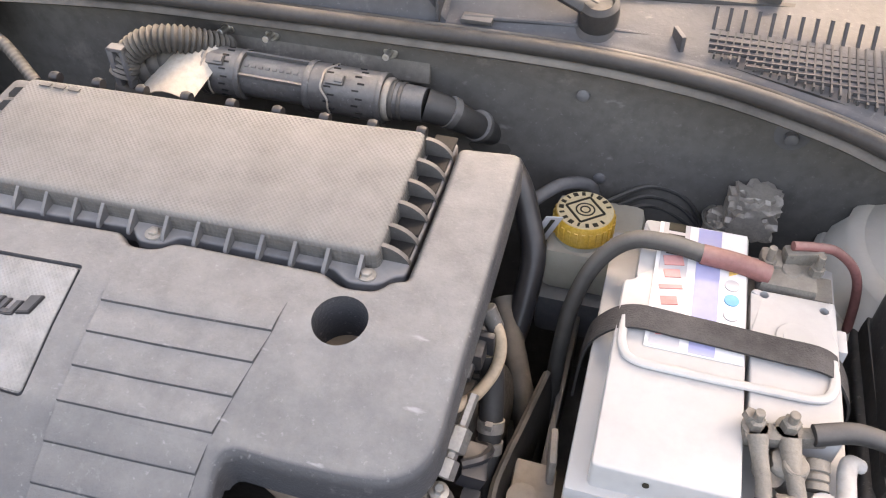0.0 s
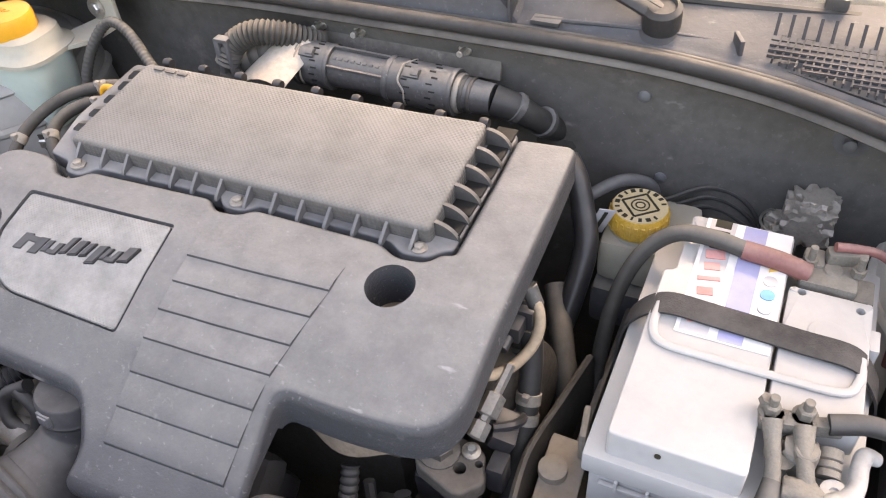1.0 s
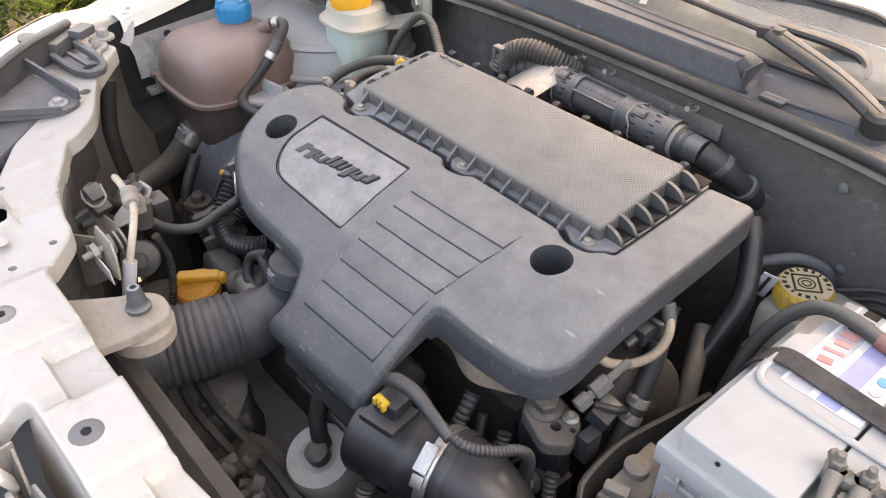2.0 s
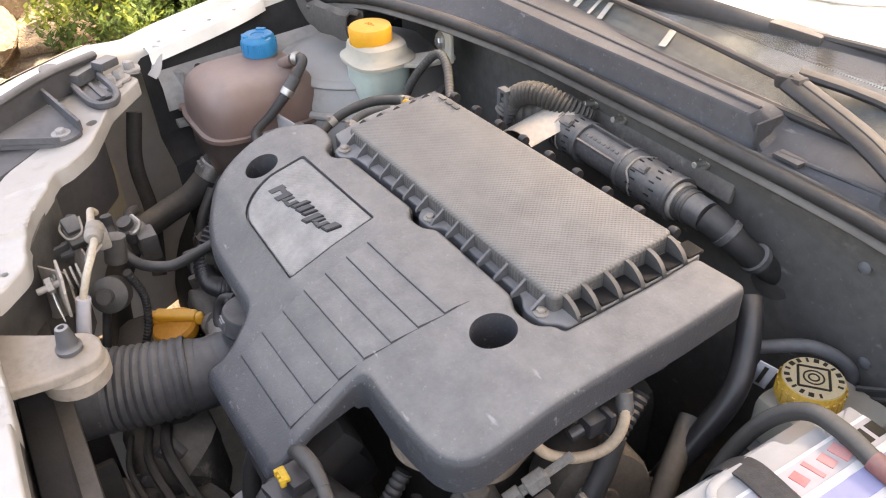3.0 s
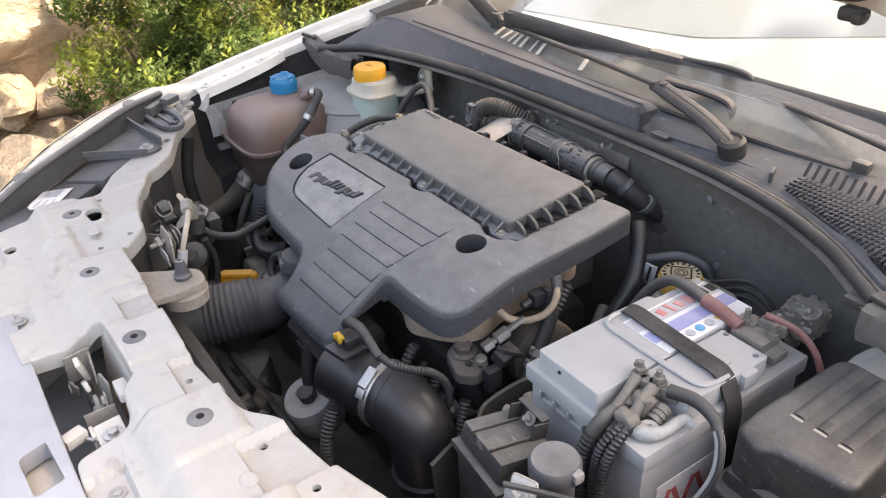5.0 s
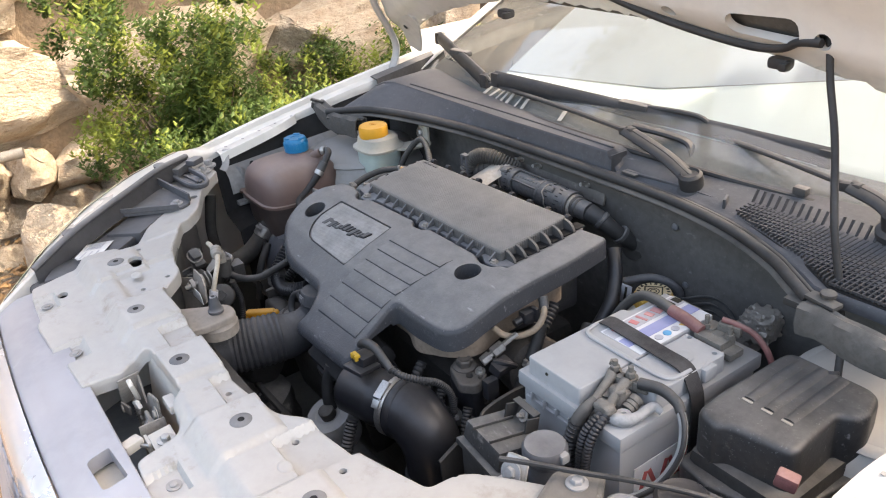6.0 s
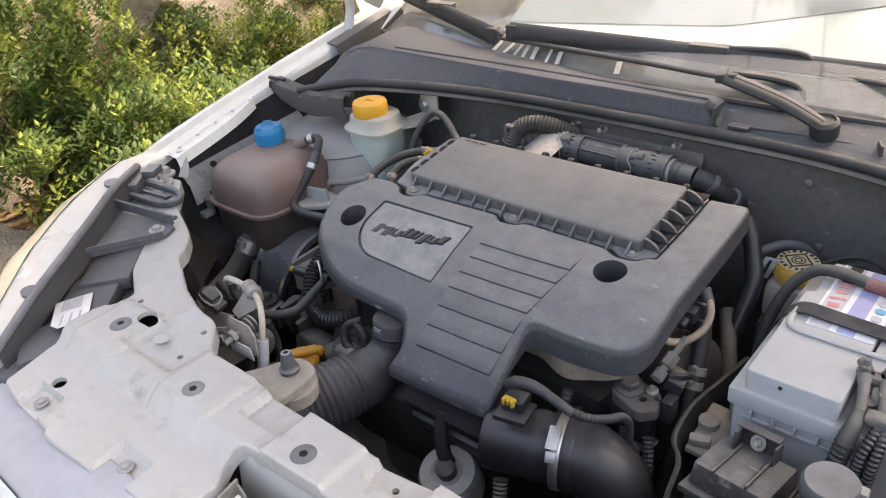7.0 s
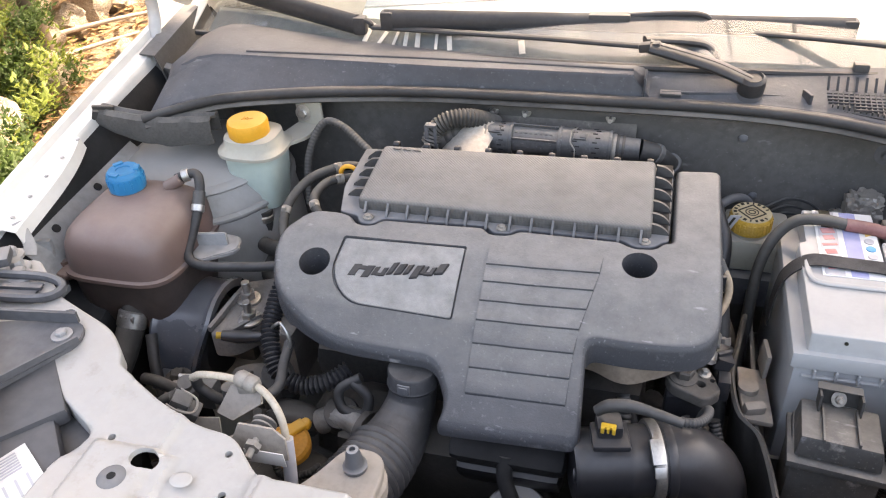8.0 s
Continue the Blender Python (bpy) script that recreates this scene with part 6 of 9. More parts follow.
def engine_block():
    b = thing("engine_block", "dark grimy diesel engine block under the cover", "engine", (0.05, 0.0, 0.32))
    part("block", box((0.03, 0.03, 0.50), (0.42, 0.24, 0.36), 0.02), M_darkmetal, b)
    inset = fillet([(0.25, 0.12, 0.02), (-0.17, 0.12, 0.02), (-0.175, -0.10, 0.05), (-0.08, -0.145, 0.04), (0.12, -0.12, 0.02), (0.175, -0.118, 0.01), (0.215, -0.134, 0.02), (0.262, -0.112, 0.03), (0.288, -0.075, 0.02), (0.27, -0.03, 0.02)], 5)
    part("valve_cover", sheet(inset, lambda x, y: min(0.79, cover_z(y) - 0.012), res=0.02, drop=0.045, rnd=0.006), M_valve, b, "brown dusty valve cover lip")
    plate = fillet([(0.258, -0.098, 0.006), (0.264, -0.072, 0.01), (0.31, -0.078, 0.01), (0.319, -0.105, 0.006), (0.303, -0.124, 0.008), (0.265, -0.112, 0.006)], 4)
    br = part("bracket", sheet(plate, lambda x, y: 0.726 - 0.10 * (x - 0.277), [circle(0.297, -0.101, 0.0052, 14), circle(0.309, -0.092, 0.0032, 10)], res=0.02, drop=0.011, rnd=0.003, hole_drop=0.014), M_grimy, b, "grimy cast bracket")
    part("flange_bolt", joined(lathe([(0.0165, 0), (0.0165, 0.003), (0.0135, 0.0045)], (0.277, -0.094, 0.726), 22, (0.1, -0.1, 1)), lathe([(0.0115, 0.004), (0.0115, 0.013), (0.0095, 0.015), (0.006, 0.0135)], (0.277, -0.094, 0.726), 6, (0.1, -0.1, 1))), M_grimy, br)
    part("small_bolt", bolt((0.30, -0.085, 0.725), 0.0042, (0.1, -0.1, 1)), M_steel, br)
    part("bracket_leg", joined(box((0.285, -0.098, 0.68), (0.05, 0.02, 0.06), 0.006, rot=(6, 0, 4)), box((0.30, -0.10, 0.62), (0.03, 0.03, 0.08), 0.006)), M_blackclean, b)
    part("leg_bolt", bolt((0.296, -0.128, 0.668), 0.0075, (0.2, -1, 0.35)), M_steel, b)
    part("pump_housing", joined(lathe([(0.012, 0.012), (0.03, 0.012), (0.045, 0.008), (0.048, 0.0), (0.047, -0.04), (0.03, -0.06)], (0.306, 0.01, 0.688), 36, (1, -0.25, 0.25)), lathe([(0.0, 0.016), (0.014, 0.014), (0.016, 0.01)], (0.306, 0.01, 0.688), 20, (1, -0.25, 0.25)), box((0.285, 0.03, 0.60), (0.06, 0.08, 0.14), 0.02)), M_grimy, b, "round grimy brown pump housing")
    part("brake_union", joined(lathe([(0.0075, 0), (0.0075, 0.013), (0.0045, 0.014), (0.0045, 0.018), (0.0085, 0.019), (0.0085, 0.036), (0.004, 0.038), (0.004, 0.062)], (0.303, -0.083, 0.742), 6, (0.1, 0.85, 0.35))), M_steel, b, "bright zinc pipe union")
    part("clip_block", joined(box((0.318, -0.062, 0.732), (0.02, 0.03, 0.016), 0.003, rot=(0, 20, 10)), tube([(0.312, -0.07, 0.742), (0.325, -0.06, 0.74), (0.327, -0.045, 0.73), (0.318, -0.04, 0.722)], 0.004, 8, 6), box((0.322, -0.085, 0.71), (0.014, 0.02, 0.03), 0.003)), M_blackclean, b)
    part("sensor_plug", joined(box((0.303, 0.0, 0.781), (0.016, 0.022, 0.017), 0.003), box((0.309, 0.008, 0.783), (0.014, 0.006, 0.021), 0.002), rod((0.30, -0.022, 0.775), (0.301, -0.01, 0.778), 0.0055)), M_blackclean, b)
    a = random.Random(40)
    for k in range(16):
        x, y, z = a.uniform(0.21, 0.345), a.uniform(-0.19, 0.0), a.uniform(0.52, 0.66)
        part("engine_fitting", joined(lathe([(0.012, 0), (0.014, 0.01), (0.008, 0.03)], (x, y, z), 12, (a.uniform(-1, 1), -0.7, a.uniform(0, 1))), box((x + 0.012, y, z - 0.012), (0.03, 0.02, 0.016), 0.003, rot=(a.uniform(-30, 30), a.uniform(-30, 30), a.uniform(0, 90)))), (M_darkmetal, M_black, M_darkmetal, M_grimy)[k % 4], b)
    for k in range(4):
        x = 0.225 + 0.03 * k
        part("harness_lead", tube([(x, -0.12, 0.69), (x + 0.01, -0.14, 0.65), (x - 0.005, -0.15, 0.60), (x + 0.01, -0.15, 0.52)], 0.005 + 0.0015 * (k % 2), 8, 8, ridge=0.1 * (k % 2), pitch=0.005), M_rubber, b)
    part("front_casting", joined(box((0.02, -0.16, 0.60), (0.26, 0.08, 0.14), 0.02, rot=(10, 0, 0)), lump((-0.105, -0.145, 0.62), (0.055, 0.05, 0.055), 15, 0.2, 3, 2.4), lathe([(0.02, 0), (0.024, 0.01), (0.02, 0.03), (0.01, 0.034)], (-0.11, -0.17, 0.65), 18, (0.2, -0.5, 1))), M_darkmetal, b)


engine_block()


def tongue_casing():
    t = thing("resonator_box", "black plastic resonator under the cover front", "resonator", (0.1, -0.2, 0.62))
    part("casing", box((0.10, -0.180, 0.694), (0.13, 0.09, 0.04), 0.012, rot=(31, 0, 0)), M_void, t)
    part("lower_casing", box((0.10, -0.17, 0.655), (0.12, 0.09, 0.05), 0.012, rot=(24, 0, 0)), M_blackclean, t)
    part("lug", joined(lathe([(0.011, 0), (0.011, 0.016)], (0.178, -0.232, 0.70), 18, (1, -0.2, 0.3))), M_blackclean, t)
    part("lug_bolt", bolt((0.188, -0.235, 0.703), 0.0055, (1, -0.2, 0.3)), M_steel, t)


tongue_casing()


def intake_hose():
    h = thing("intake_hose", "large black rubber intake elbow with a metal clamp", "air hose", (0.28, -0.24, 0.6))
    ax = Vector((0.954, 0.298, -0.016))
    C = Vector((0.251, -0.193, 0.694))
    part("sensor_tube", lathe([(0.036, 0), (0.0385, 0.004), (0.0385, 0.05), (0.04, 0.054), (0.04, 0.062), (0.0385, 0.066), (0.0385, 0.085)], C - ax * 0.085, 34, ax), M_blackclean, h)
    part("elbow", tube([C - ax * 0.004, C + ax * 0.014, (0.283, -0.185, 0.690), (0.304, -0.181, 0.673), (0.314, -0.180, 0.648), (0.318, -0.180, 0.605)], [0.0415, 0.0415, 0.041, 0.0405, 0.040, 0.040], 34, 8), M_blackclean, h)
    part("lip_ring", lathe([(0.0425, 0), (0.0435, 0.003), (0.0435, 0.007), (0.042, 0.01)], C + ax * 0.008, 34, ax), M_blackclean, h)
    cl = part("hose_clamp", lathe([(0.0425, 0), (0.0432, 0.001), (0.0432, 0.0095), (0.0425, 0.0105)], C - ax * 0.005, 36, ax), M_steel, h, "bright steel worm clamp")
    part("clamp_lock", joined(box(C + Vector((0.004, -0.0215, 0.0385)), (0.013, 0.026, 0.005), 0.001, rot=(29, 0, 17)), box(C + Vector((0.009, -0.036, 0.0255)), (0.0115, 0.012, 0.004), 0.001, rot=(54, 0, 17))), M_steel, cl)
    part("end_ring", lathe([(0.0405, 0), (0.0435, 0.003), (0.0405, 0.008)], (0.317, -0.180, 0.622), 34, (0.05, 0.0, -1)), M_blackclean, h)
    s = thing("air_flow_sensor", "black sensor plug with a yellow clip on the intake tube", "sensor plug", (0.2, -0.215, 0.735))
    part("sensor_base", joined(box((0.202, -0.216, 0.737), (0.038, 0.038, 0.007), 0.003, rot=(-6, 0, 12)), box((0.20, -0.21, 0.747), (0.026, 0.026, 0.014), 0.004, rot=(-6, 0, 12))), M_blackclean, s)
    part("plug", tube([(0.186, -0.206, 0.760), (0.198, -0.204, 0.768), (0.218, -0.202, 0.77), (0.238, -0.203, 0.768)], [0.0055, 0.0068, 0.0065, 0.0055], 14, 8), M_rubber, s)
    part("yellow_clip", joined(box((0.20, -0.221, 0.757), (0.015, 0.006, 0.004), 0.0012), box((0.1945, -0.224, 0.755), (0.0035, 0.005, 0.008), 0.001), box((0.2055, -0.224, 0.755), (0.0035, 0.005, 0.008), 0.001), box((0.20, -0.224, 0.755), (0.0025, 0.004, 0.007), 0.0008)), M_yclip, s, "bright yellow locking clip")
    part("boot", tube([(0.236, -0.203, 0.768), (0.25, -0.205, 0.766), (0.27, -0.207, 0.762)], [0.0055, 0.0055, 0.005], 14, 6), M_rubber, s)
    part("lead", tube([(0.265, -0.206, 0.763), (0.283, -0.198, 0.756), (0.294, -0.18, 0.747), (0.298, -0.155, 0.732), (0.295, -0.135, 0.70), (0.29, -0.13, 0.65)], 0.0046, 12, 10, ridge=0.12, pitch=0.004), M_rubber, s)
    nudge(s, (0.005, 0.0, 0.009))


intake_hose()


def snorkel():
    s = thing("intake_snorkel", "dusty black ribbed intake snorkel with a bent neck", "air hose", (-0.03, -0.28, 0.64))
    part("front_section", tube([(-0.085, -0.405, 0.68), (-0.074, -0.375, 0.683), (-0.064, -0.345, 0.686), (-0.052, -0.305, 0.687)], [0.049, 0.048, 0.045, 0.0415], 28, 8), M_snorkel, s)
    part("bellows", tube([(-0.054, -0.312, 0.687), (-0.045, -0.288, 0.687), (-0.036, -0.262, 0.688), (-0.03, -0.236, 0.688)], [0.0418, 0.041, 0.0402, 0.0392], 32, 8, ridge=0.032, pitch=0.0085), M_snorkel, s)
    part("neck", tube([(-0.031, -0.24, 0.686), (-0.026, -0.222, 0.686), (-0.020, -0.196, 0.694), (-0.0155, -0.178, 0.712), (-0.014, -0.17, 0.735), (-0.014, -0.168, 0.75)], [0.038, 0.0365, 0.0315, 0.0275, 0.0265, 0.0265], 28, 8), M_snorkel, s)
    part("neck_collar", joined(lathe([(0.0268, -0.001), (0.0292, 0.001), (0.0298, 0.0035), (0.0285, 0.006), (0.0282, 0.02), (0.0268, 0.022)], (-0.0145, -0.170, 0.731), 30, (0.0, 0.12, 1))), M_snorkel, s)
    part("latch_window", joined(box((-0.017, -0.1965, 0.745), (0.0145, 0.003, 0.0125), 0.001, rot=(-6, 0, -4)), box((-0.017, -0.198, 0.745), (0.010, 0.003, 0.0085), 0.001, rot=(-6, 0, -4))), M_greyplastic, s)
    b = thing("snorkel_bracket", "dusty beige bracket with a grey rubber pin", "bracket", (-0.04, -0.35, 0.7))
    arm = fillet([(-0.10, -0.405, 0.006), (-0.003, -0.41, 0.006), (0.006, -0.345, 0.02), (0.0, -0.308, 0.022), (-0.04, -0.306, 0.022), (-0.056, -0.34, 0.02)], 6)
    part("arm", sheet(arm, lambda x, y: 0.770 + 0.003 * math.exp(-((x + 0.022) ** 2 + (y + 0.333) ** 2) / 0.0004), res=0.01, drop=0.007, rnd=0.003), M_beige, b)
    part("boss", lathe([(0.03, -0.028), (0.031, -0.012), (0.027, -0.008), (0.024, 0.0)], (-0.024, -0.335, 0.766), 26), M_beige, b)
    part("rubber_pin", lathe([(0.0115, 0), (0.0118, 0.004), (0.0098, 0.006), (0.0088, 0.010), (0.0064, 0.023), (0.0056, 0.0255), (0.003, 0.026), (0.0026, 0.022)], (-0.022, -0.333, 0.774), 22), M_greyplastic, b, "grey rubber mounting pin")
    nudge(b, (0.002, 0.002, 0.004))


snorkel()


def oil_filler():
    o = thing("oil_filler", "orange oil filler cap on its neck", "oil cap", (-0.168, -0.222, 0.56))
    part("neck", rod((-0.165, -0.215, 0.56), (-0.168, -0.222, 0.632), 0.024), M_black, o)
    part("cap", lathe([(0.028, 0.0), (0.0335, 0.004), (0.034, 0.016), (0.030, 0.021), (0.01, 0.023)], (-0.168, -0.222, 0.628), 30, (0.05, -0.2, 1)), M_orange, o, "orange cap stained with oil")
    part("grip", joined(box((-0.170, -0.219, 0.648), (0.058, 0.012, 0.016), 0.005, rot=(0, 0, 54), seg=4), box((-0.170, -0.219, 0.658), (0.062, 0.019, 0.010), 0.0046, rot=(0, 0, 54), seg=4), lump((-0.189, -0.246, 0.653), (0.009, 0.009, 0.010), 4, 0.05), lump((-0.151, -0.192, 0.653), (0.009, 0.009, 0.010), 5, 0.05)), M_yellow, o, "orange finger grip")
    reshape(o, lambda x, y, z: (0.009 - 0.2 * (x + 0.168), -0.2 * (y + 0.222), 0.012 - 0.15 * max(0.0, z - 0.63)))


oil_filler()


def mount():
    m = thing("engine_mount", "engine mount with studs under a black arched cover", "engine mount", (-0.38, -0.03, 0.5))
    path = smooth_path([(0, -0.105, 0.55), (0, -0.103, 0.60), (0, -0.094, 0.643), (0, -0.07, 0.677), (0, -0.034, 0.694), (0, 0.004, 0.69), (0, 0.034, 0.667), (0, 0.05, 0.625), (0, 0.053, 0.56)], 5)
    rows = []
    for i, p in enumerate(path):
        q0, q1 = path[max(0, i - 1)], path[min(len(path) - 1, i + 1)]
        ny, nz = -(q1.z - q0.z), (q1.y - q0.y)
        d = math.hypot(ny, nz)
        ny, nz = ny / d, nz / d
        k = max(0.0, min(1.0, (p.z - 0.585) / 0.09))
        xa, xb = -0.424, -0.366 + 0.03 * k
        rows.append([(xa, p.y + ny * 0.003, p.z + nz * 0.003), (xa + 0.004, p.y + ny * 0.005, p.z + nz * 0.005), (xa + 0.008, p.y + ny * 0.002, p.z + nz * 0.002), (xa + 0.012, p.y, p.z), (xb - 0.014, p.y, p.z), (xb - 0.009, p.y + ny * 0.002, p.z + nz * 0.002), (xb - 0.005, p.y + ny * 0.005, p.z + nz * 0.005), (xb, p.y + ny * 0.003, p.z + nz * 0.003), (xb, p.y - ny * 0.008, p.z - nz * 0.008)])
    part("arch", thick(loft(rows), 0.002), M_gloss, m, "glossy black arched cover")
    part("back_wall", loft([[(-0.42, p.y, p.z), (-0.42, -0.025, 0.56)] for p in path]), M_black, m)
    part("rubber_core", rod((-0.42, -0.027, 0.605), (-0.352, -0.027, 0.605), 0.058), M_rubber, m)
    part("core_arm", box((-0.335, -0.03, 0.615), (0.09, 0.05, 0.035), 0.008), M_darkmetal, m)
    part("foot", prism(fillet([(-0.435, -0.135, 0.01), (-0.36, -0.135, 0.01), (-0.36, -0.085, 0.004), (-0.435, -0.085, 0.004)], 4), 0.575, 0.586, 0.002), M_darkmetal, m)
    part("foot", box((-0.378, -0.118, 0.604), (0.062, 0.034, 0.01), 0.004, rot=(8, 0, 0)), M_gloss, m)
    part("foot_bolt", joined(lathe([(0.0155, 0), (0.0155, 0.003)], (-0.374, -0.119, 0.609), 20), bolt((-0.374, -0.119, 0.612), 0.0105, h=0.012)), M_grimy, m)
    bridge = fillet([(-0.327, -0.092, 0.012), (-0.298, -0.088, 0.012), (-0.262, -0.05, 0.012), (-0.24, 0.02, 0.02), (-0.275, 0.045, 0.015), (-0.33, 0.02, 0.015), (-0.335, -0.04, 0.012)], 5)
    part("bridge", joined(sheet(bridge, lambda x, y: 0.68 - 0.06 * max(0.0, -0.03 - y), res=0.015, drop=0.032, rnd=0.005), box((-0.255, -0.01, 0.61), (0.06, 0.09, 0.10), 0.012)), M_cast, m, "grey cast bracket of the mount")
    part("bridge_rib", joined(strip((-0.328, -0.085, 0.676), (-0.318, -0.02, 0.684), 0.006, 0.008), strip((-0.298, -0.084, 0.676), (-0.268, -0.05, 0.682), 0.006, 0.008)), M_cast, m)
    for x, y, z in ((-0.302, -0.018, 0.681), (-0.282, -0.056, 0.68)):
        part("stud_nut", joined(lathe([(0.0165, 0), (0.0165, 0.003), (0.013, 0.0045)], (x, y, z), 20), lathe([(0.0105, 0.003), (0.0105, 0.013), (0.0095, 0.0145)], (x, y, z), 6), rod((x, y, z + 0.012), (x, y, z + 0.032), 0.0058)), M_steel, m, "zinc stud with a flange nut")


mount()


# ---------- tanks ----------
def coolant_tank():
    t = thing("coolant_tank", "aged brown translucent coolant expansion tank, dusty", "coolant tank", (-0.468, 0.01, 0.62))
    c = (-0.468, 0.008, 0)
    part("upper_shell", lathe([(0.083, 0.738), (0.0825, 0.758), (0.080, 0.775), (0.0745, 0.789), (0.065, 0.799), (0.05, 0.8055), (0.03, 0.808), (0.012, 0.8085)], c, 60, sx=1.0, sy=1.06, power=4.2), M_brown, t)
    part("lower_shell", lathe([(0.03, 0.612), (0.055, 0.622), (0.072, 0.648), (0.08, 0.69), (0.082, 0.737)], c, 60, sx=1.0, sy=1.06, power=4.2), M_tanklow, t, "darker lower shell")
    part("seam", lathe([(0.083, 0.7345), (0.0885, 0.735), (0.0885, 0.7405), (0.083, 0.741)], c, 60, sx=1.0, sy=1.06, power=4.2), M_brown, t)
    part("front_ear", joined(prism(fillet([(-0.57, -0.075, 0.01), (-0.535, -0.085, 0.01), (-0.53, -0.03, 0.01), (-0.57, -0.03, 0.01)], 4), 0.733, 0.738, 0.001), lathe([(0.009, 0), (0.016, 0), (0.016, 0.03), (0.009, 0.03)], (-0.556, -0.05, 0.715), 18)), M_brown, t)
    part("rear_ear", prism(fillet([(-0.40, 0.0, 0.01), (-0.37, -0.02, 0.01), (-0.325, 0.015, 0.012), (-0.335, 0.045, 0.01), (-0.39, 0.05, 0.01)], 4), 0.735, 0.741, 0.0015), M_greypaint, t, "grey tank foot")
    part("gusset", prism([(-0.392, 0.012), (-0.345, 0.022), (-0.345, 0.026), (-0.392, 0.018)], 0.74, 0.76, 0.001), M_greypaint, t)
    part("neck", lathe([(0.026, 0.798), (0.025, 0.81), (0.024, 0.816)], (-0.492, 0.04, 0), 28), M_brown, t)
    cap = part("cap", lathe([(0.0245, 0.808), (0.0255, 0.811), (0.0255, 0.822), (0.0245, 0.8285), (0.0235, 0.834), (0.0205, 0.8375), (0.0105, 0.8370), (0.010, 0.8355)], (-0.492, 0.04, 0), 40), M_blue, t, "bright blue screw cap")
    for k in range(18):
        a = 2 * math.pi * k / 18
        part("grip_rib", box((-0.492 + 0.0249 * math.cos(a), 0.04 + 0.0249 * math.sin(a), 0.8225), (0.0022, 0.003, 0.013), 0.0008, rot=(0, 0, math.degrees(a))), M_blue, cap)
    for k in range(3):
        a = 2 * math.pi * k / 3 + 0.4
        part("cap_lobe", box((-0.492 + 0.0185 * math.cos(a), 0.04 + 0.0185 * math.sin(a), 0.8375), (0.008, 0.014, 0.004), 0.0015, rot=(0, 0, math.degrees(a))), M_blue, cap)
    part("port", rod((-0.44, 0.052, 0.806), (-0.418, 0.06, 0.818), 0.0085), M_brown, t)
    h = thing("overflow_hose", "thin black coolant hose from the tank to the engine", "hose", (-0.4, 0.0, 0.74))
    part("hose", tube([(-0.425, 0.058, 0.816), (-0.40, 0.066, 0.822), (-0.388, 0.055, 0.812), (-0.384, 0.03, 0.785), (-0.385, 0.005, 0.762), (-0.382, -0.02, 0.745), (-0.36, -0.028, 0.738), (-0.31, -0.025, 0.74), (-0.25, -0.022, 0.748), (-0.19, -0.02, 0.765)], 0.0068, 14, 10), M_rubber, h)
    for p, q in (((-0.416, 0.061, 0.819), (-0.407, 0.065, 0.821)), ((-0.385, 0.036, 0.792), (-0.3845, 0.029, 0.784))):
        part("clip", rod(p, q, 0.0092), M_steel, h, "steel spring clip")
    part("connector", rod((-0.386, 0.048, 0.806), (-0.3845, 0.034, 0.79), 0.0085), M_black, h)
    b = thing("tank_bracket", "grey sheet bracket holding the coolant tank", "bracket", (-0.565, -0.06, 0.7))
    part("bracket", joined(box((-0.572, -0.075, 0.745), (0.05, 0.008, 0.085), 0.002, rot=(0, 0, 15)), box((-0.562, -0.082, 0.71), (0.04, 0.02, 0.01), 0.002)), M_greypaint, b)
    part("grommet", lathe([(0.006, 0), (0.014, 0), (0.014, 0.008), (0.006, 0.008)], (-0.572, -0.078, 0.755), 18, (0.25, -1, 0)), M_rubberdusty, b)
    l = thing("coolant_hose", "thick dusty radiator hose below the coolant tank", "hose", (-0.44, -0.1, 0.55))
    part("hose", tube([(-0.447, -0.06, 0.70), (-0.45, -0.082, 0.672), (-0.452, -0.115, 0.642), (-0.447, -0.16, 0.628), (-0.435, -0.205, 0.615), (-0.418, -0.24, 0.585), (-0.405, -0.262, 0.54), (-0.40, -0.27, 0.47)], 0.0185, 18, 10), M_rubberdusty, l)
    cl = part("clamp", rod((-0.449, -0.073, 0.684), (-0.451, -0.088, 0.664), 0.0205), M_steel, l, "steel band clamp")
    for k in range(3):
        part("clamp_tooth", box((-0.455 + 0.008 * k, -0.093, 0.686 - 0.001 * k), (0.004, 0.006, 0.01), 0.001), M_steel, cl)
    nudge(t, (0.007, -0.005, 0.005))
    nudge(h, (0.006, -0.003, 0.006))


coolant_tank()


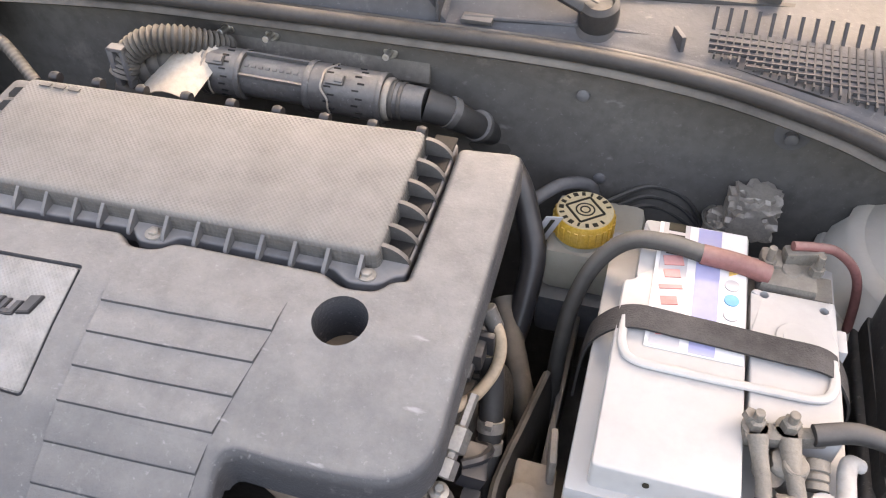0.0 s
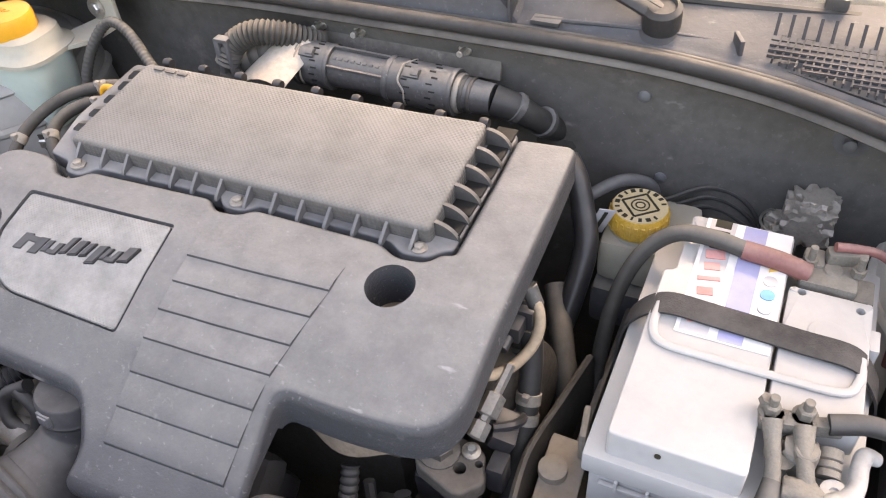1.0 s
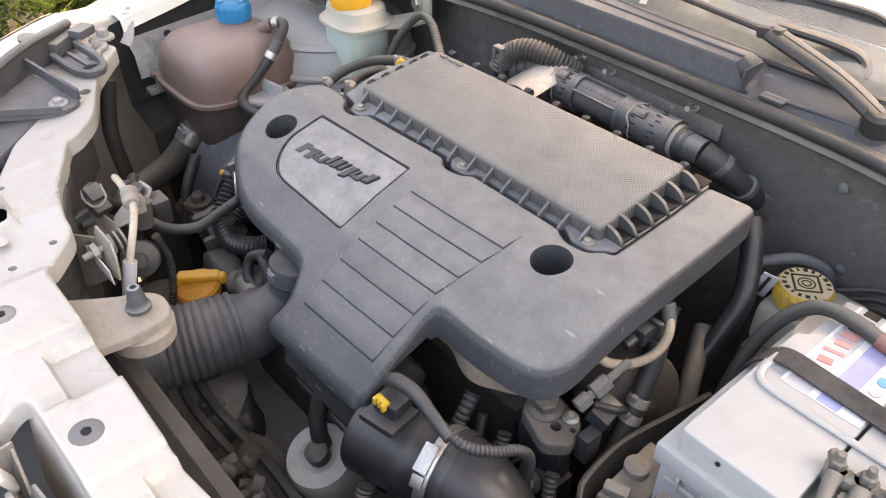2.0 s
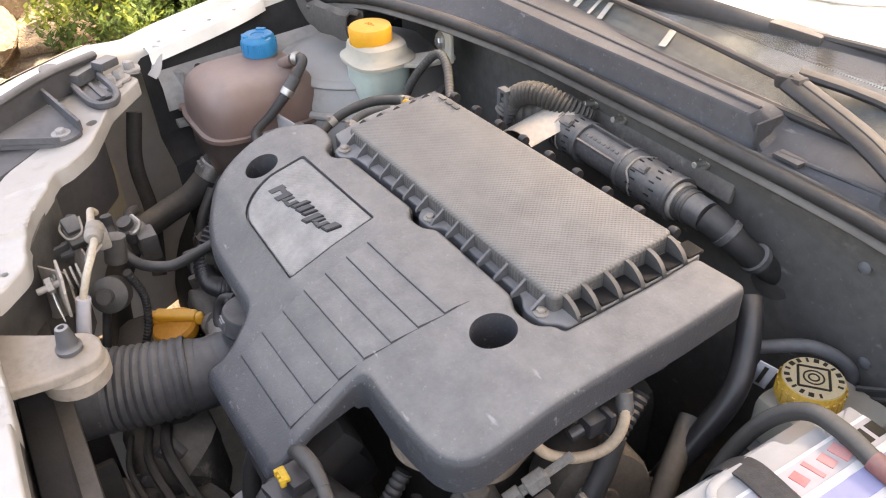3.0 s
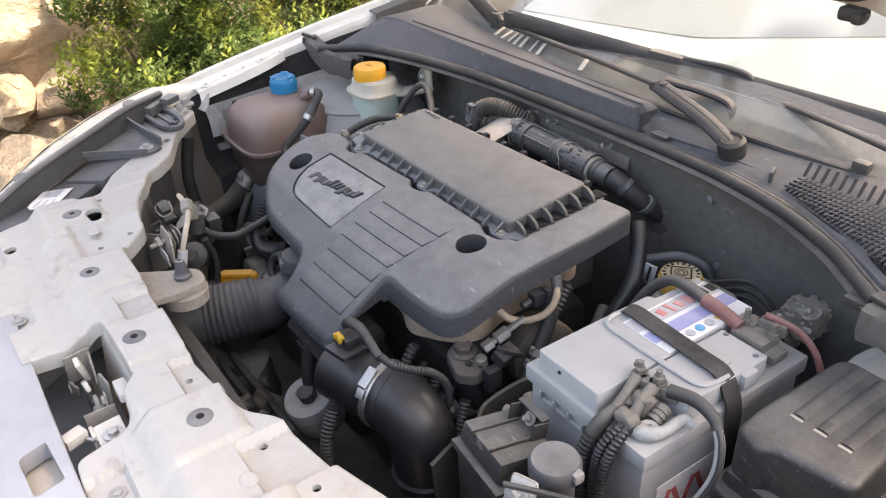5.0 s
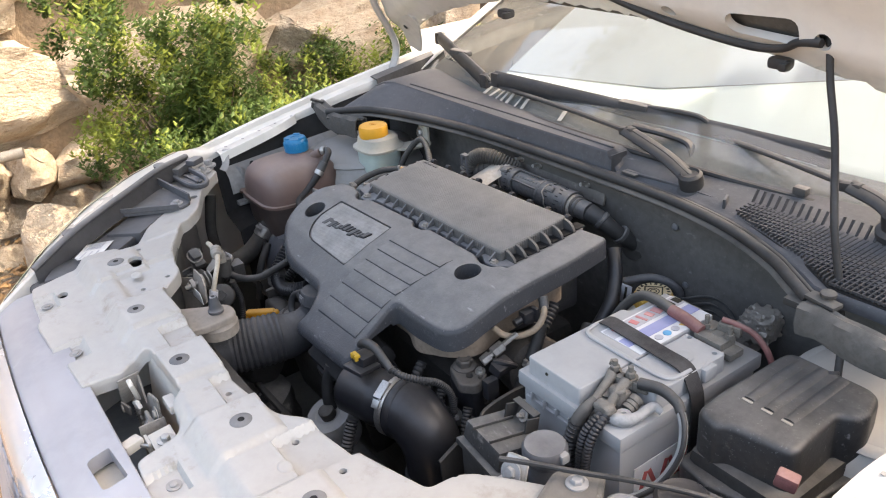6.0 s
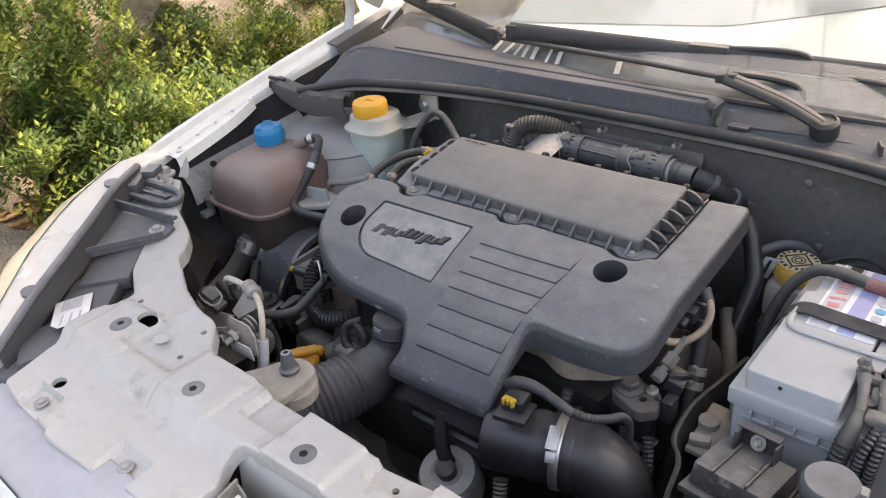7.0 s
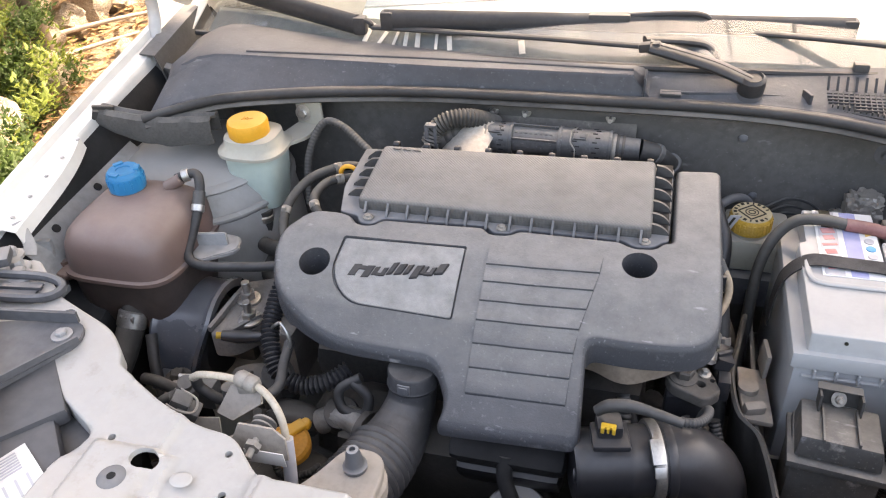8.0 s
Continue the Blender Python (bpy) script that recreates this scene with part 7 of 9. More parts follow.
def steering_tank():
    t = thing("steering_fluid_tank", "milky power steering fluid tank with a yellow cap", "fluid tank", (-0.355, 0.16, 0.68))
    c = (-0.353, 0.163, 0)
    part("body", lathe([(0.02, 0.728), (0.031, 0.73), (0.034, 0.742), (0.037, 0.765), (0.040, 0.79), (0.041, 0.818)], c, 40, sx=1.02, sy=0.9, power=4.0), M_milkygreen, t, "milky body with pale green fluid")
    part("shoulder", lathe([(0.041, 0.816), (0.05, 0.818), (0.0505, 0.823), (0.045, 0.826), (0.041, 0.83), (0.039, 0.842), (0.033, 0.846)], c, 40, sx=1.0, sy=0.92, power=3.0), M_milky, t)
    cap = part("cap", lathe([(0.0275, 0.842), (0.0295, 0.845), (0.0295, 0.862), (0.0278, 0.866), (0.018, 0.867), (0.004, 0.8675), (0.003, 0.866)], (-0.354, 0.156, 0), 40), M_yellow, t, "yellow screw cap")
    for k in range(3):
        part("cap_mark", box((-0.354 + 0.005 * (k - 1), 0.156, 0.868), (0.0018, 0.009, 0.0006), 0, rot=(0, 0, 60 * k)), M_orange, cap)
    part("wing", joined(prism(fillet([(-0.322, 0.155, 0.006), (-0.285, 0.20, 0.01), (-0.283, 0.25, 0.01), (-0.315, 0.255, 0.01), (-0.33, 0.20, 0.01)], 4), 0.817, 0.822, 0.001), box((-0.296, 0.24, 0.84), (0.045, 0.006, 0.045), 0.003, rot=(0, 0, -10))), M_milky, t, "cream mounting wing")
    part("wing_bolt", bolt((-0.305, 0.237, 0.84), 0.007, (0, -1, 0.1)), M_steel, t)
    part("outlet", rod((-0.347, 0.137, 0.735), (-0.348, 0.134, 0.71), 0.010), M_milky, t)
    h = thing("steering_hose", "dusty fluid hose from the steering tank", "hose", (-0.34, 0.13, 0.6))
    part("hose", tube([(-0.347, 0.135, 0.728), (-0.348, 0.132, 0.70), (-0.348, 0.125, 0.66), (-0.335, 0.10, 0.63), (-0.30, 0.075, 0.625), (-0.27, 0.06, 0.61)], 0.0145, 16, 8), M_rubberdusty, h)
    part("clip", rod((-0.347, 0.134, 0.722), (-0.348, 0.133, 0.710), 0.0158), M_steel, h)
    for o in (t, h):
        nudge(o, (0.009, -0.009, 0.006))


steering_tank()


def brake_tank():
    t = thing("brake_fluid_tank", "dusty brake fluid reservoir with a yellow cap", "fluid tank", (0.36, 0.2, 0.64))
    part("body", joined(box((0.367, 0.205, 0.705), (0.085, 0.085, 0.05), 0.01), box((0.372, 0.23, 0.665), (0.07, 0.11, 0.04), 0.01)), M_milky, t)
    part("lower_body", box((0.36, 0.19, 0.65), (0.075, 0.07, 0.05), 0.01), M_greyplastic, t)
    part("neck", lathe([(0.026, 0.722), (0.025, 0.738)], (0.355, 0.193, 0), 28), M_milky, t)
    cap = part("cap", lathe([(0.026, 0.734), (0.0272, 0.737), (0.0272, 0.753), (0.0258, 0.7575), (0.02, 0.758)], (0.355, 0.193, 0), 48), M_oldyellow, t, "yellow ribbed cap with black warning print")
    part("cap_top", lathe([(0.0255, 0.7574), (0.0252, 0.7583), (0.02, 0.7585)], (0.355, 0.193, 0), 44), M_captop, cap, "cap top greyed with dust")
    for k in range(26):
        a = 2 * math.pi * k / 26
        part("cap_rib", box((0.355 + 0.0271 * math.cos(a), 0.193 + 0.0271 * math.sin(a), 0.745), (0.0025, 0.0032, 0.015), 0, rot=(0, 0, math.degrees(a))), M_oldyellow, cap)
    ro = radians(40)
    def pr(x, y):
        return (0.355 + x * math.cos(ro) - y * math.sin(ro), 0.193 + x * math.sin(ro) + y * math.cos(ro))
    sq = [(-0.0125, -0.0125), (0.0125, -0.0125), (0.0125, 0.0125), (-0.0125, 0.0125)]
    for a, b in zip(sq, sq[1:] + sq[:1]):
        part("print_frame", strip((*pr(*a), 0.7587), (*pr(*b), 0.7587), 0.0022, 0.0004), M_print, cap)
    for r in (0.0042, 0.0082):
        n = 20
        part("print_ring", joined(*[strip((0.355 + r * math.cos(2 * math.pi * k / n), 0.193 + r * math.sin(2 * math.pi * k / n), 0.7587), (0.355 + r * math.cos(2 * math.pi * (k + 1) / n), 0.193 + r * math.sin(2 * math.pi * (k + 1) / n), 0.7587), 0.0014, 0.0004) for k in range(n)]), M_print, cap)
    for k in range(16):
        a = 2 * math.pi * k / 18 + 0.4
        part("print_bar", box((0.355 + 0.0215 * math.cos(a), 0.193 + 0.0215 * math.sin(a), 0.7588), (0.0045, 0.002 + 0.0012 * (k % 3), 0.0005), 0, rot=(0, 0, math.degrees(a))), M_print, cap)
    nudge(t, (0.0, 0.003, 0.0055))
    l = thing("brake_line", "thin dark brake lines on the firewall", "brake line", (0.42, 0.25, 0.7))
    for k in range(3):
        part("line", tube([(0.37, 0.24, 0.74 - 0.012 * k), (0.41, 0.262, 0.75 - 0.012 * k), (0.45, 0.262, 0.735 - 0.012 * k), (0.475, 0.25, 0.68), (0.48, 0.24, 0.6)], 0.0024, 8, 8), M_rubber, l)


brake_tank()


# ---------- battery ----------
def battery_seat(x, y, z):
    """The battery sits a little back and outwards on its tray."""
    return (0.005, 0.006 + 0.045 * (y + 0.09), 0.002)


def battery():
    b = thing("battery", "pale grey car battery, dusty, with corroded terminals", "car battery", (0.465, 0.028, 0.585))
    x0, x1, y0, y1 = 0.379, 0.555, -0.092, 0.148
    cx, cy = (x0 + x1) / 2, (y0 + y1) / 2
    part("case", box((cx, cy, 0.672), (x1 - x0 - 0.01, y1 - y0 - 0.01, 0.175), 0.004), M_battery, b)
    part("rim", box((cx, cy, 0.7615), (x1 - x0, y1 - y0, 0.021), 0.003), M_battery, b)
    zt = 0.797
    left = fillet([(0.393, -0.086, 0.004), (0.4835, -0.086, 0.004), (0.4835, 0.142, 0.004), (0.402, 0.142, 0.004), (0.402, 0.075, 0.004), (0.393, 0.072, 0.004)], 3)
    part("lid", joined(sheet(left, lambda x, y: zt, res=0.03, drop=0.026, rnd=0.0015)), M_batlid, b)
    right = fillet([(0.4865, -0.03, 0.004), (0.546, -0.03, 0.004), (0.546, 0.088, 0.004), (0.4865, 0.088, 0.004)], 3)
    notch = [circle(0.4955, 0.083, 0.0035, 10), circle(0.5375, 0.078, 0.0035, 10)]
    part("lid_block", sheet(right, lambda x, y: zt, notch, res=0.03, drop=0.026, rnd=0.0015), M_batlid, b)
    part("lid_step", box((0.549, 0.055, 0.786), (0.008, 0.02, 0.018), 0.002), M_batlid, b)
    part("vent_plug", joined(lathe([(0.0135, 0), (0.0135, 0.0015), (0.011, 0.002)], (0.517, 0.046, zt), 26), lathe([(0.009, 0.001), (0.009, 0.0025)], (0.517, 0.046, zt), 24)), M_battery, b)
    part("vent_hole", lathe([(0.0022, 0), (0.0022, 0.001)], (0.428, -0.0865, 0.789), 10, (0, -1, 0)), M_print, b)
    for k in range(5):
        part("case_rib", box((0.405 + 0.022 * k, -0.0905, 0.745), (0.0022, 0.006, 0.012), 0.0006), M_battery, b)
    part("case_bar", box((0.45, -0.0895, 0.7395), (0.115, 0.004, 0.003), 0.001), M_battery, b)
    part("carry_handle", tube([(0.399, 0.035, 0.798), (0.399, 0.012, 0.7985), (0.408, -0.002, 0.799), (0.44, -0.004, 0.799), (0.50, -0.004, 0.799), (0.532, -0.002, 0.799), (0.541, 0.012, 0.7985), (0.541, 0.032, 0.798)], 0.003, 10, 8, flat=(0.0034, 0.0022)), M_batlid, b)
    lab = part("top_label", box((0.448, 0.077, zt + 0.0006), (0.068, 0.128, 0.0008), 0), M_label, b, "worn printed label in white, blue and red")
    zl = zt + 0.0012
    part("grey_panel", box((0.4275, 0.077, zl), (0.021, 0.126, 0.0006), 0), M_labelgrey, lab)
    part("blue_panel", box((0.4535, 0.077, zl), (0.018, 0.126, 0.0006), 0), M_labelblue, lab)
    for k, (h, wd) in enumerate(((0.009, 0.015), (0.004, 0.015), (0.008, 0.012), (0.004, 0.017), (0.008, 0.012), (0.010, 0.015))):
        part("red_mark", box((0.4275, 0.030 + 0.0138 * k, zl + 0.0006), (wd, h, 0.0005), 0, rot=(0, 0, 12)), M_red, lab)
    for k in range(3):
        part("dark_mark", box((0.4275, 0.110 + 0.013 * k, zl + 0.0006), (0.013, 0.009, 0.0005), 0), M_print, lab)
    for k, m in enumerate((M_labelgrey, M_cyan, M_labelgrey, M_amber, M_amber)):
        part("warning_sign", lathe([(0.0055, 0), (0.0055, 0.0008)], (0.472, 0.055 + 0.0145 * k, zl), 3 if k > 2 else 20), m, lab)
    part("side_label", box((0.5512, 0.03, 0.655), (0.0012, 0.19, 0.11), 0), M_label, b, "side label with red lettering bars over blue")
    part("side_blue", box((0.5522, 0.03, 0.622), (0.0008, 0.19, 0.042), 0), M_labelblue, b)
    for k in range(5):
        part("side_red", box((0.5522, -0.052 + 0.017 * k, 0.68), (0.0008, 0.006, 0.036), 0, rot=(22 if k % 2 else -18, 0, 0)), M_red, b)
    # terminals
    for y, nm in ((-0.055, "negative"), (0.112, "positive")):
        part("post", rod((0.515, y, 0.775), (0.515, y, 0.80), 0.009, 0.008), M_lead, b)
    s = thing("battery_strap", "black woven hold-down strap over the battery", "strap", (0.465, 0.03, 0.7))
    w = 0.0108
    path = [(0.37, 0.038, 0.70), (0.373, 0.037, 0.755), (0.381, 0.036, 0.781), (0.402, 0.034, 0.8015), (0.44, 0.033, 0.8025), (0.50, 0.030, 0.8025), (0.536, 0.028, 0.802), (0.553, 0.026, 0.786), (0.5615, 0.025, 0.76), (0.562, 0.024, 0.70), (0.562, 0.024, 0.60)]
    sp = smooth_path(path, 6)
    rows = [[(p.x, p.y - w, p.z), (p.x, p.y, p.z + 0.0004), (p.x, p.y + w, p.z)] for p in sp]
    part("webbing", thick(loft(rows), 0.0018), M_webbing, s)
    part("buckle", joined(box((0.5655, 0.0245, 0.665), (0.005, 0.028, 0.018), 0.0015), box((0.569, 0.0245, 0.665), (0.003, 0.022, 0.004), 0.001)), M_darkmetal, s, "dark metal strap buckle")
    reshape(b, battery_seat)
    reshape(s, battery_seat)
    t = thing("battery_tray", "black plastic battery tray", "tray", (0.465, 0.03, 0.57))
    part("tray", joined(box((cx, cy, 0.578), (0.20, 0.27, 0.012), 0.003), box((0.365, cy, 0.62), (0.006, 0.26, 0.09), 0.002), box((0.568, cy, 0.61), (0.006, 0.26, 0.07), 0.002), box((cx, -0.105, 0.60), (0.19, 0.006, 0.06), 0.002), box((cx, 0.0, 0.45), (0.15, 0.2, 0.24), 0.01)), M_black, t)
    edge = smooth_path([(0.352, 0.06, 0.70), (0.342, 0.0, 0.70), (0.337, -0.028, 0.70), (0.334, -0.061, 0.70), (0.341, -0.111, 0.70), (0.36, -0.138, 0.70), (0.369, -0.178, 0.698), (0.375, -0.21, 0.69)], 6)
    part("side_wall", thick(loft([[(p.x - 0.003, p.y, p.z - 0.003), (p.x, p.y, p.z), (p.x + 0.003, p.y, p.z - 0.002), (p.x + 0.008, p.y, p.z - 0.05), (p.x + 0.012, p.y, p.z - 0.13)] for p in edge]), 0.002), M_rubberdusty, t)
    part("ledge", joined(box((0.362, -0.055, 0.672), (0.034, 0.085, 0.008), 0.003, rot=(0, 8, 4)), lathe([(0.012, 0), (0.012, 0.008), (0.006, 0.01)], (0.355, -0.05, 0.676), 18), box((0.36, -0.085, 0.682), (0.024, 0.012, 0.016), 0.004, rot=(10, 0, 20)), box((0.371, -0.02, 0.70), (0.006, 0.03, 0.04), 0.003, rot=(6, 0, 8))), M_beige, t, "dusty beige ledge beside the battery")


battery()


def terminals():
    n = thing("negative_terminal", "corroded negative battery clamp with two bolts", "battery clamp", (0.515, -0.055, 0.78))
    part("clamp", joined(lump((0.512, -0.05, 0.787), (0.014, 0.013, 0.012), 2, 0.3), box((0.50, -0.037, 0.797), (0.036, 0.013, 0.012), 0.003, rot=(0, 0, 8)), box((0.522, -0.032, 0.796), (0.026, 0.009, 0.012), 0.002, rot=(0, 0, 14))), M_lead, n)
    part("arm", tube([(0.491, -0.042, 0.802), (0.4935, -0.053, 0.797), (0.497, -0.066, 0.792), (0.499, -0.078, 0.786)], [0.007, 0.0055, 0.005, 0.0055], 10, 6), M_lead, n)
    part("arm", tube([(0.511, -0.04, 0.80), (0.513, -0.052, 0.797), (0.516, -0.064, 0.793), (0.519, -0.074, 0.787)], [0.0075, 0.0062, 0.0055, 0.006], 10, 6), M_lead, n)
    part("ring_lug", joined(lathe([(0.004, 0), (0.0105, 0), (0.0105, 0.003), (0.004, 0.003)], (0.5, -0.058, 0.789), 18, (0.2, -0.1, 1)), lump((0.517, -0.078, 0.787), (0.015, 0.01, 0.008), 6, 0.35)), M_lead, n)
    for x, y, r in ((0.489, -0.036, 0.0058), (0.51, -0.032, 0.0062)):
        part("bolt", joined(lathe([(r + 0.0025, -0.002), (r + 0.0025, 0.0)], (x, y, 0.803), 16), lathe([(r, 0), (r, 0.0065), (r - 0.0012, 0.0075)], (x, y, 0.803), 6), rod((x, y, 0.803), (x, y, 0.8175), 0.0033)), M_lead, n)
    part("nut", lathe([(0.0045, 0), (0.0045, 0.005)], (0.4835, -0.0345, 0.808), 6, (0.3, 0, 1)), M_lead, n)
    part("coil_post", lathe([(0.0085, 0), (0.0085, 0.004), (0.007, 0.005), (0.0085, 0.006), (0.0085, 0.0095), (0.007, 0.0105), (0.0085, 0.0115), (0.0085, 0.018), (0.006, 0.019)], (0.531, -0.058, 0.781), 20, (-0.05, 0.95, 0.4)), M_lead, n)
    part("side_clip", joined(tube([(0.560, -0.034, 0.782), (0.5515, -0.037, 0.786), (0.549, -0.046, 0.785), (0.5485, -0.06, 0.783), (0.543, -0.071, 0.781), (0.534, -0.076, 0.779), (0.525, -0.078, 0.777)], [0.0045, 0.006, 0.006, 0.006, 0.0075, 0.008, 0.006], 12, 8), lathe([(0.0032, 0.012), (0.0035, 0.014), (0.009, 0.014), (0.0095, 0.012), (0.0095, 0.0)], (0.536, -0.069, 0.771), 20)), M_clipgrey, n, "pale plastic clamp cover")
    c = thing("negative_cable", "black corrugated earth cables over the battery front", "cable", (0.5, -0.1, 0.65))
    part("wrap", tube([(0.499, -0.076, 0.787), (0.4985, -0.09, 0.78), (0.496, -0.101, 0.765), (0.4945, -0.107, 0.745)], [0.006, 0.008, 0.0088, 0.0088], 14, 8), M_rubberdusty, c)
    part("cable", tube([(0.496, -0.101, 0.766), (0.4935, -0.109, 0.74), (0.4945, -0.112, 0.70), (0.50, -0.113, 0.65), (0.507, -0.113, 0.59)], 0.0084, 14, 10, ridge=0.1, pitch=0.0055), M_blackclean, c)
    part("cable", tube([(0.519, -0.074, 0.786), (0.517, -0.092, 0.778), (0.513, -0.105, 0.762), (0.512, -0.111, 0.73), (0.515, -0.113, 0.67), (0.518, -0.113, 0.60)], 0.0056, 12, 10, ridge=0.12, pitch=0.0045), M_blackclean, c)
    part("cable", tube([(0.523, -0.076, 0.784), (0.525, -0.094, 0.776), (0.524, -0.107, 0.758), (0.522, -0.113, 0.72), (0.523, -0.115, 0.66), (0.526, -0.114, 0.60)], 0.0052, 12, 10, ridge=0.12, pitch=0.0045), M_blackclean, c)
    k = thing("earth_cable", "grey sleeved cable looping beside the battery", "cable", (0.57, -0.08, 0.65))
    loop = [(0.525, -0.033, 0.802), (0.551, -0.027, 0.805), (0.576, -0.03, 0.803), (0.594, -0.039, 0.787), (0.602, -0.053, 0.758), (0.592, -0.075, 0.722), (0.563, -0.105, 0.69), (0.535, -0.125, 0.65)]
    part("cable", tube(loop[2:], 0.0048, 14, 10), M_greypaint, k)
    part("dark_stripe", tube([(x + 0.0028, y - 0.0016, z + 0.0024) for x, y, z in loop[2:]], 0.0031, 10, 10), M_rubber, k)
    part("black_end", tube(loop[:3] + [(0.586, -0.034, 0.797)], [0.007, 0.0068, 0.0062, 0.0058], 14, 8), M_rubber, k)
    p = thing("positive_terminal", "dusty positive battery clamp with its fuse bridge", "battery clamp", (0.515, 0.112, 0.78))
    part("clamp", joined(box((0.513, 0.108, 0.789), (0.042, 0.03, 0.02), 0.004), box((0.535, 0.108, 0.784), (0.025, 0.025, 0.01), 0.002), box((0.50, 0.12, 0.796), (0.016, 0.02, 0.012), 0.003), box((0.522, 0.125, 0.803), (0.03, 0.012, 0.014), 0.003, rot=(0, 0, 15))), M_lead, p)
    for x in (0.532, 0.497):
        part("bolt", joined(lathe([(0.0055, 0), (0.0055, 0.006)], (x, 0.112, 0.80), 6), rod((x, 0.112, 0.80), (x, 0.112, 0.818), 0.003)), M_lead, p)
    r = thing("positive_cable", "black positive cable with a red end sleeve", "cable", (0.42, 0.11, 0.75))
    part("cable", tube([(0.449, 0.104, 0.806), (0.42, 0.107, 0.808), (0.392, 0.108, 0.802), (0.37, 0.10, 0.78), (0.357, 0.085, 0.745), (0.353, 0.065, 0.70), (0.352, 0.045, 0.62)], 0.0070, 14, 10), M_rubberdusty, r)
    part("red_sleeve", tube([(0.498, 0.102, 0.799), (0.475, 0.103, 0.804), (0.447, 0.104, 0.806)], 0.0078, 14, 8), M_redcable, r, "faded red sleeve")
    q = thing("red_cable", "faded red cable from the positive clamp downward", "cable", (0.56, 0.1, 0.72))
    part("cable", tube([(0.512, 0.122, 0.814), (0.528, 0.127, 0.812), (0.548, 0.136, 0.803), (0.568, 0.14, 0.782), (0.578, 0.14, 0.75), (0.583, 0.13, 0.69)], 0.0038, 12, 10), M_redcable, q)
    for o in (n, c, k, p, r, q):
        reshape(o, battery_seat)


terminals()


def fuse_box():
    f = thing("fuse_box", "black plastic fuse box with a ribbed dusty lid", "fuse box", (0.655, 0.07, 0.55))
    out = fillet([(0.594, -0.006, 0.014), (0.625, -0.012, 0.008), (0.636, -0.002, 0.006), (0.708, 0.008, 0.014), (0.702, 0.092, 0.006), (0.714, 0.096, 0.006), (0.725, 0.112, 0.01), (0.712, 0.16, 0.02), (0.597, 0.16, 0.02)], 6)
    part("lid", sheet(out, lambda x, y: 0.802 - 0.16 * max(0, 0.035 - y), res=0.008, drop=0.082, rnd=0.008, flare=0.012), M_fuse, f)
    big = fillet([(0.585, -0.022, 0.015), (0.63, -0.03, 0.01), (0.715, -0.01, 0.02), (0.738, 0.165, 0.02), (0.588, 0.168, 0.02)], 6)
    part("skirt", sheet(big, lambda x, y: 0.728, res=0.02, drop=0.018, rnd=0.005), M_fuse, f)
    part("body", box((0.655, 0.072, 0.65), (0.125, 0.17, 0.19), 0.012), M_rubberdusty, f)
    for k in range(3):
        x = 0.623 + 0.0245 * k
        rib = part("lid_rib", tube([(x, 0.15, 0.8015), (x + 0.001, 0.1, 0.8015), (x + 0.003, 0.045, 0.8008)], 0.004, 8, 8, flat=(0.0075, 0.0035)), M_fuse, f)
        part("rib_slot", box((x + 0.003, 0.041, 0.8025), (0.013, 0.003, 0.0015), 0.0005), M_shield, rib)
    part("front_ledge", box((0.655, -0.034, 0.722), (0.06, 0.012, 0.006), 0.002, rot=(0, 0, 13)), M_greyplastic, f)
    r = thing("red_clip", "small faded red plastic clip on the body edge", "clip", (0.724, -0.03, 0.79))
    part("clip", box((0.724, -0.03, 0.80), (0.022, 0.015, 0.016), 0.003, rot=(0, 10, 20)), M_redcable, r)


fuse_box()


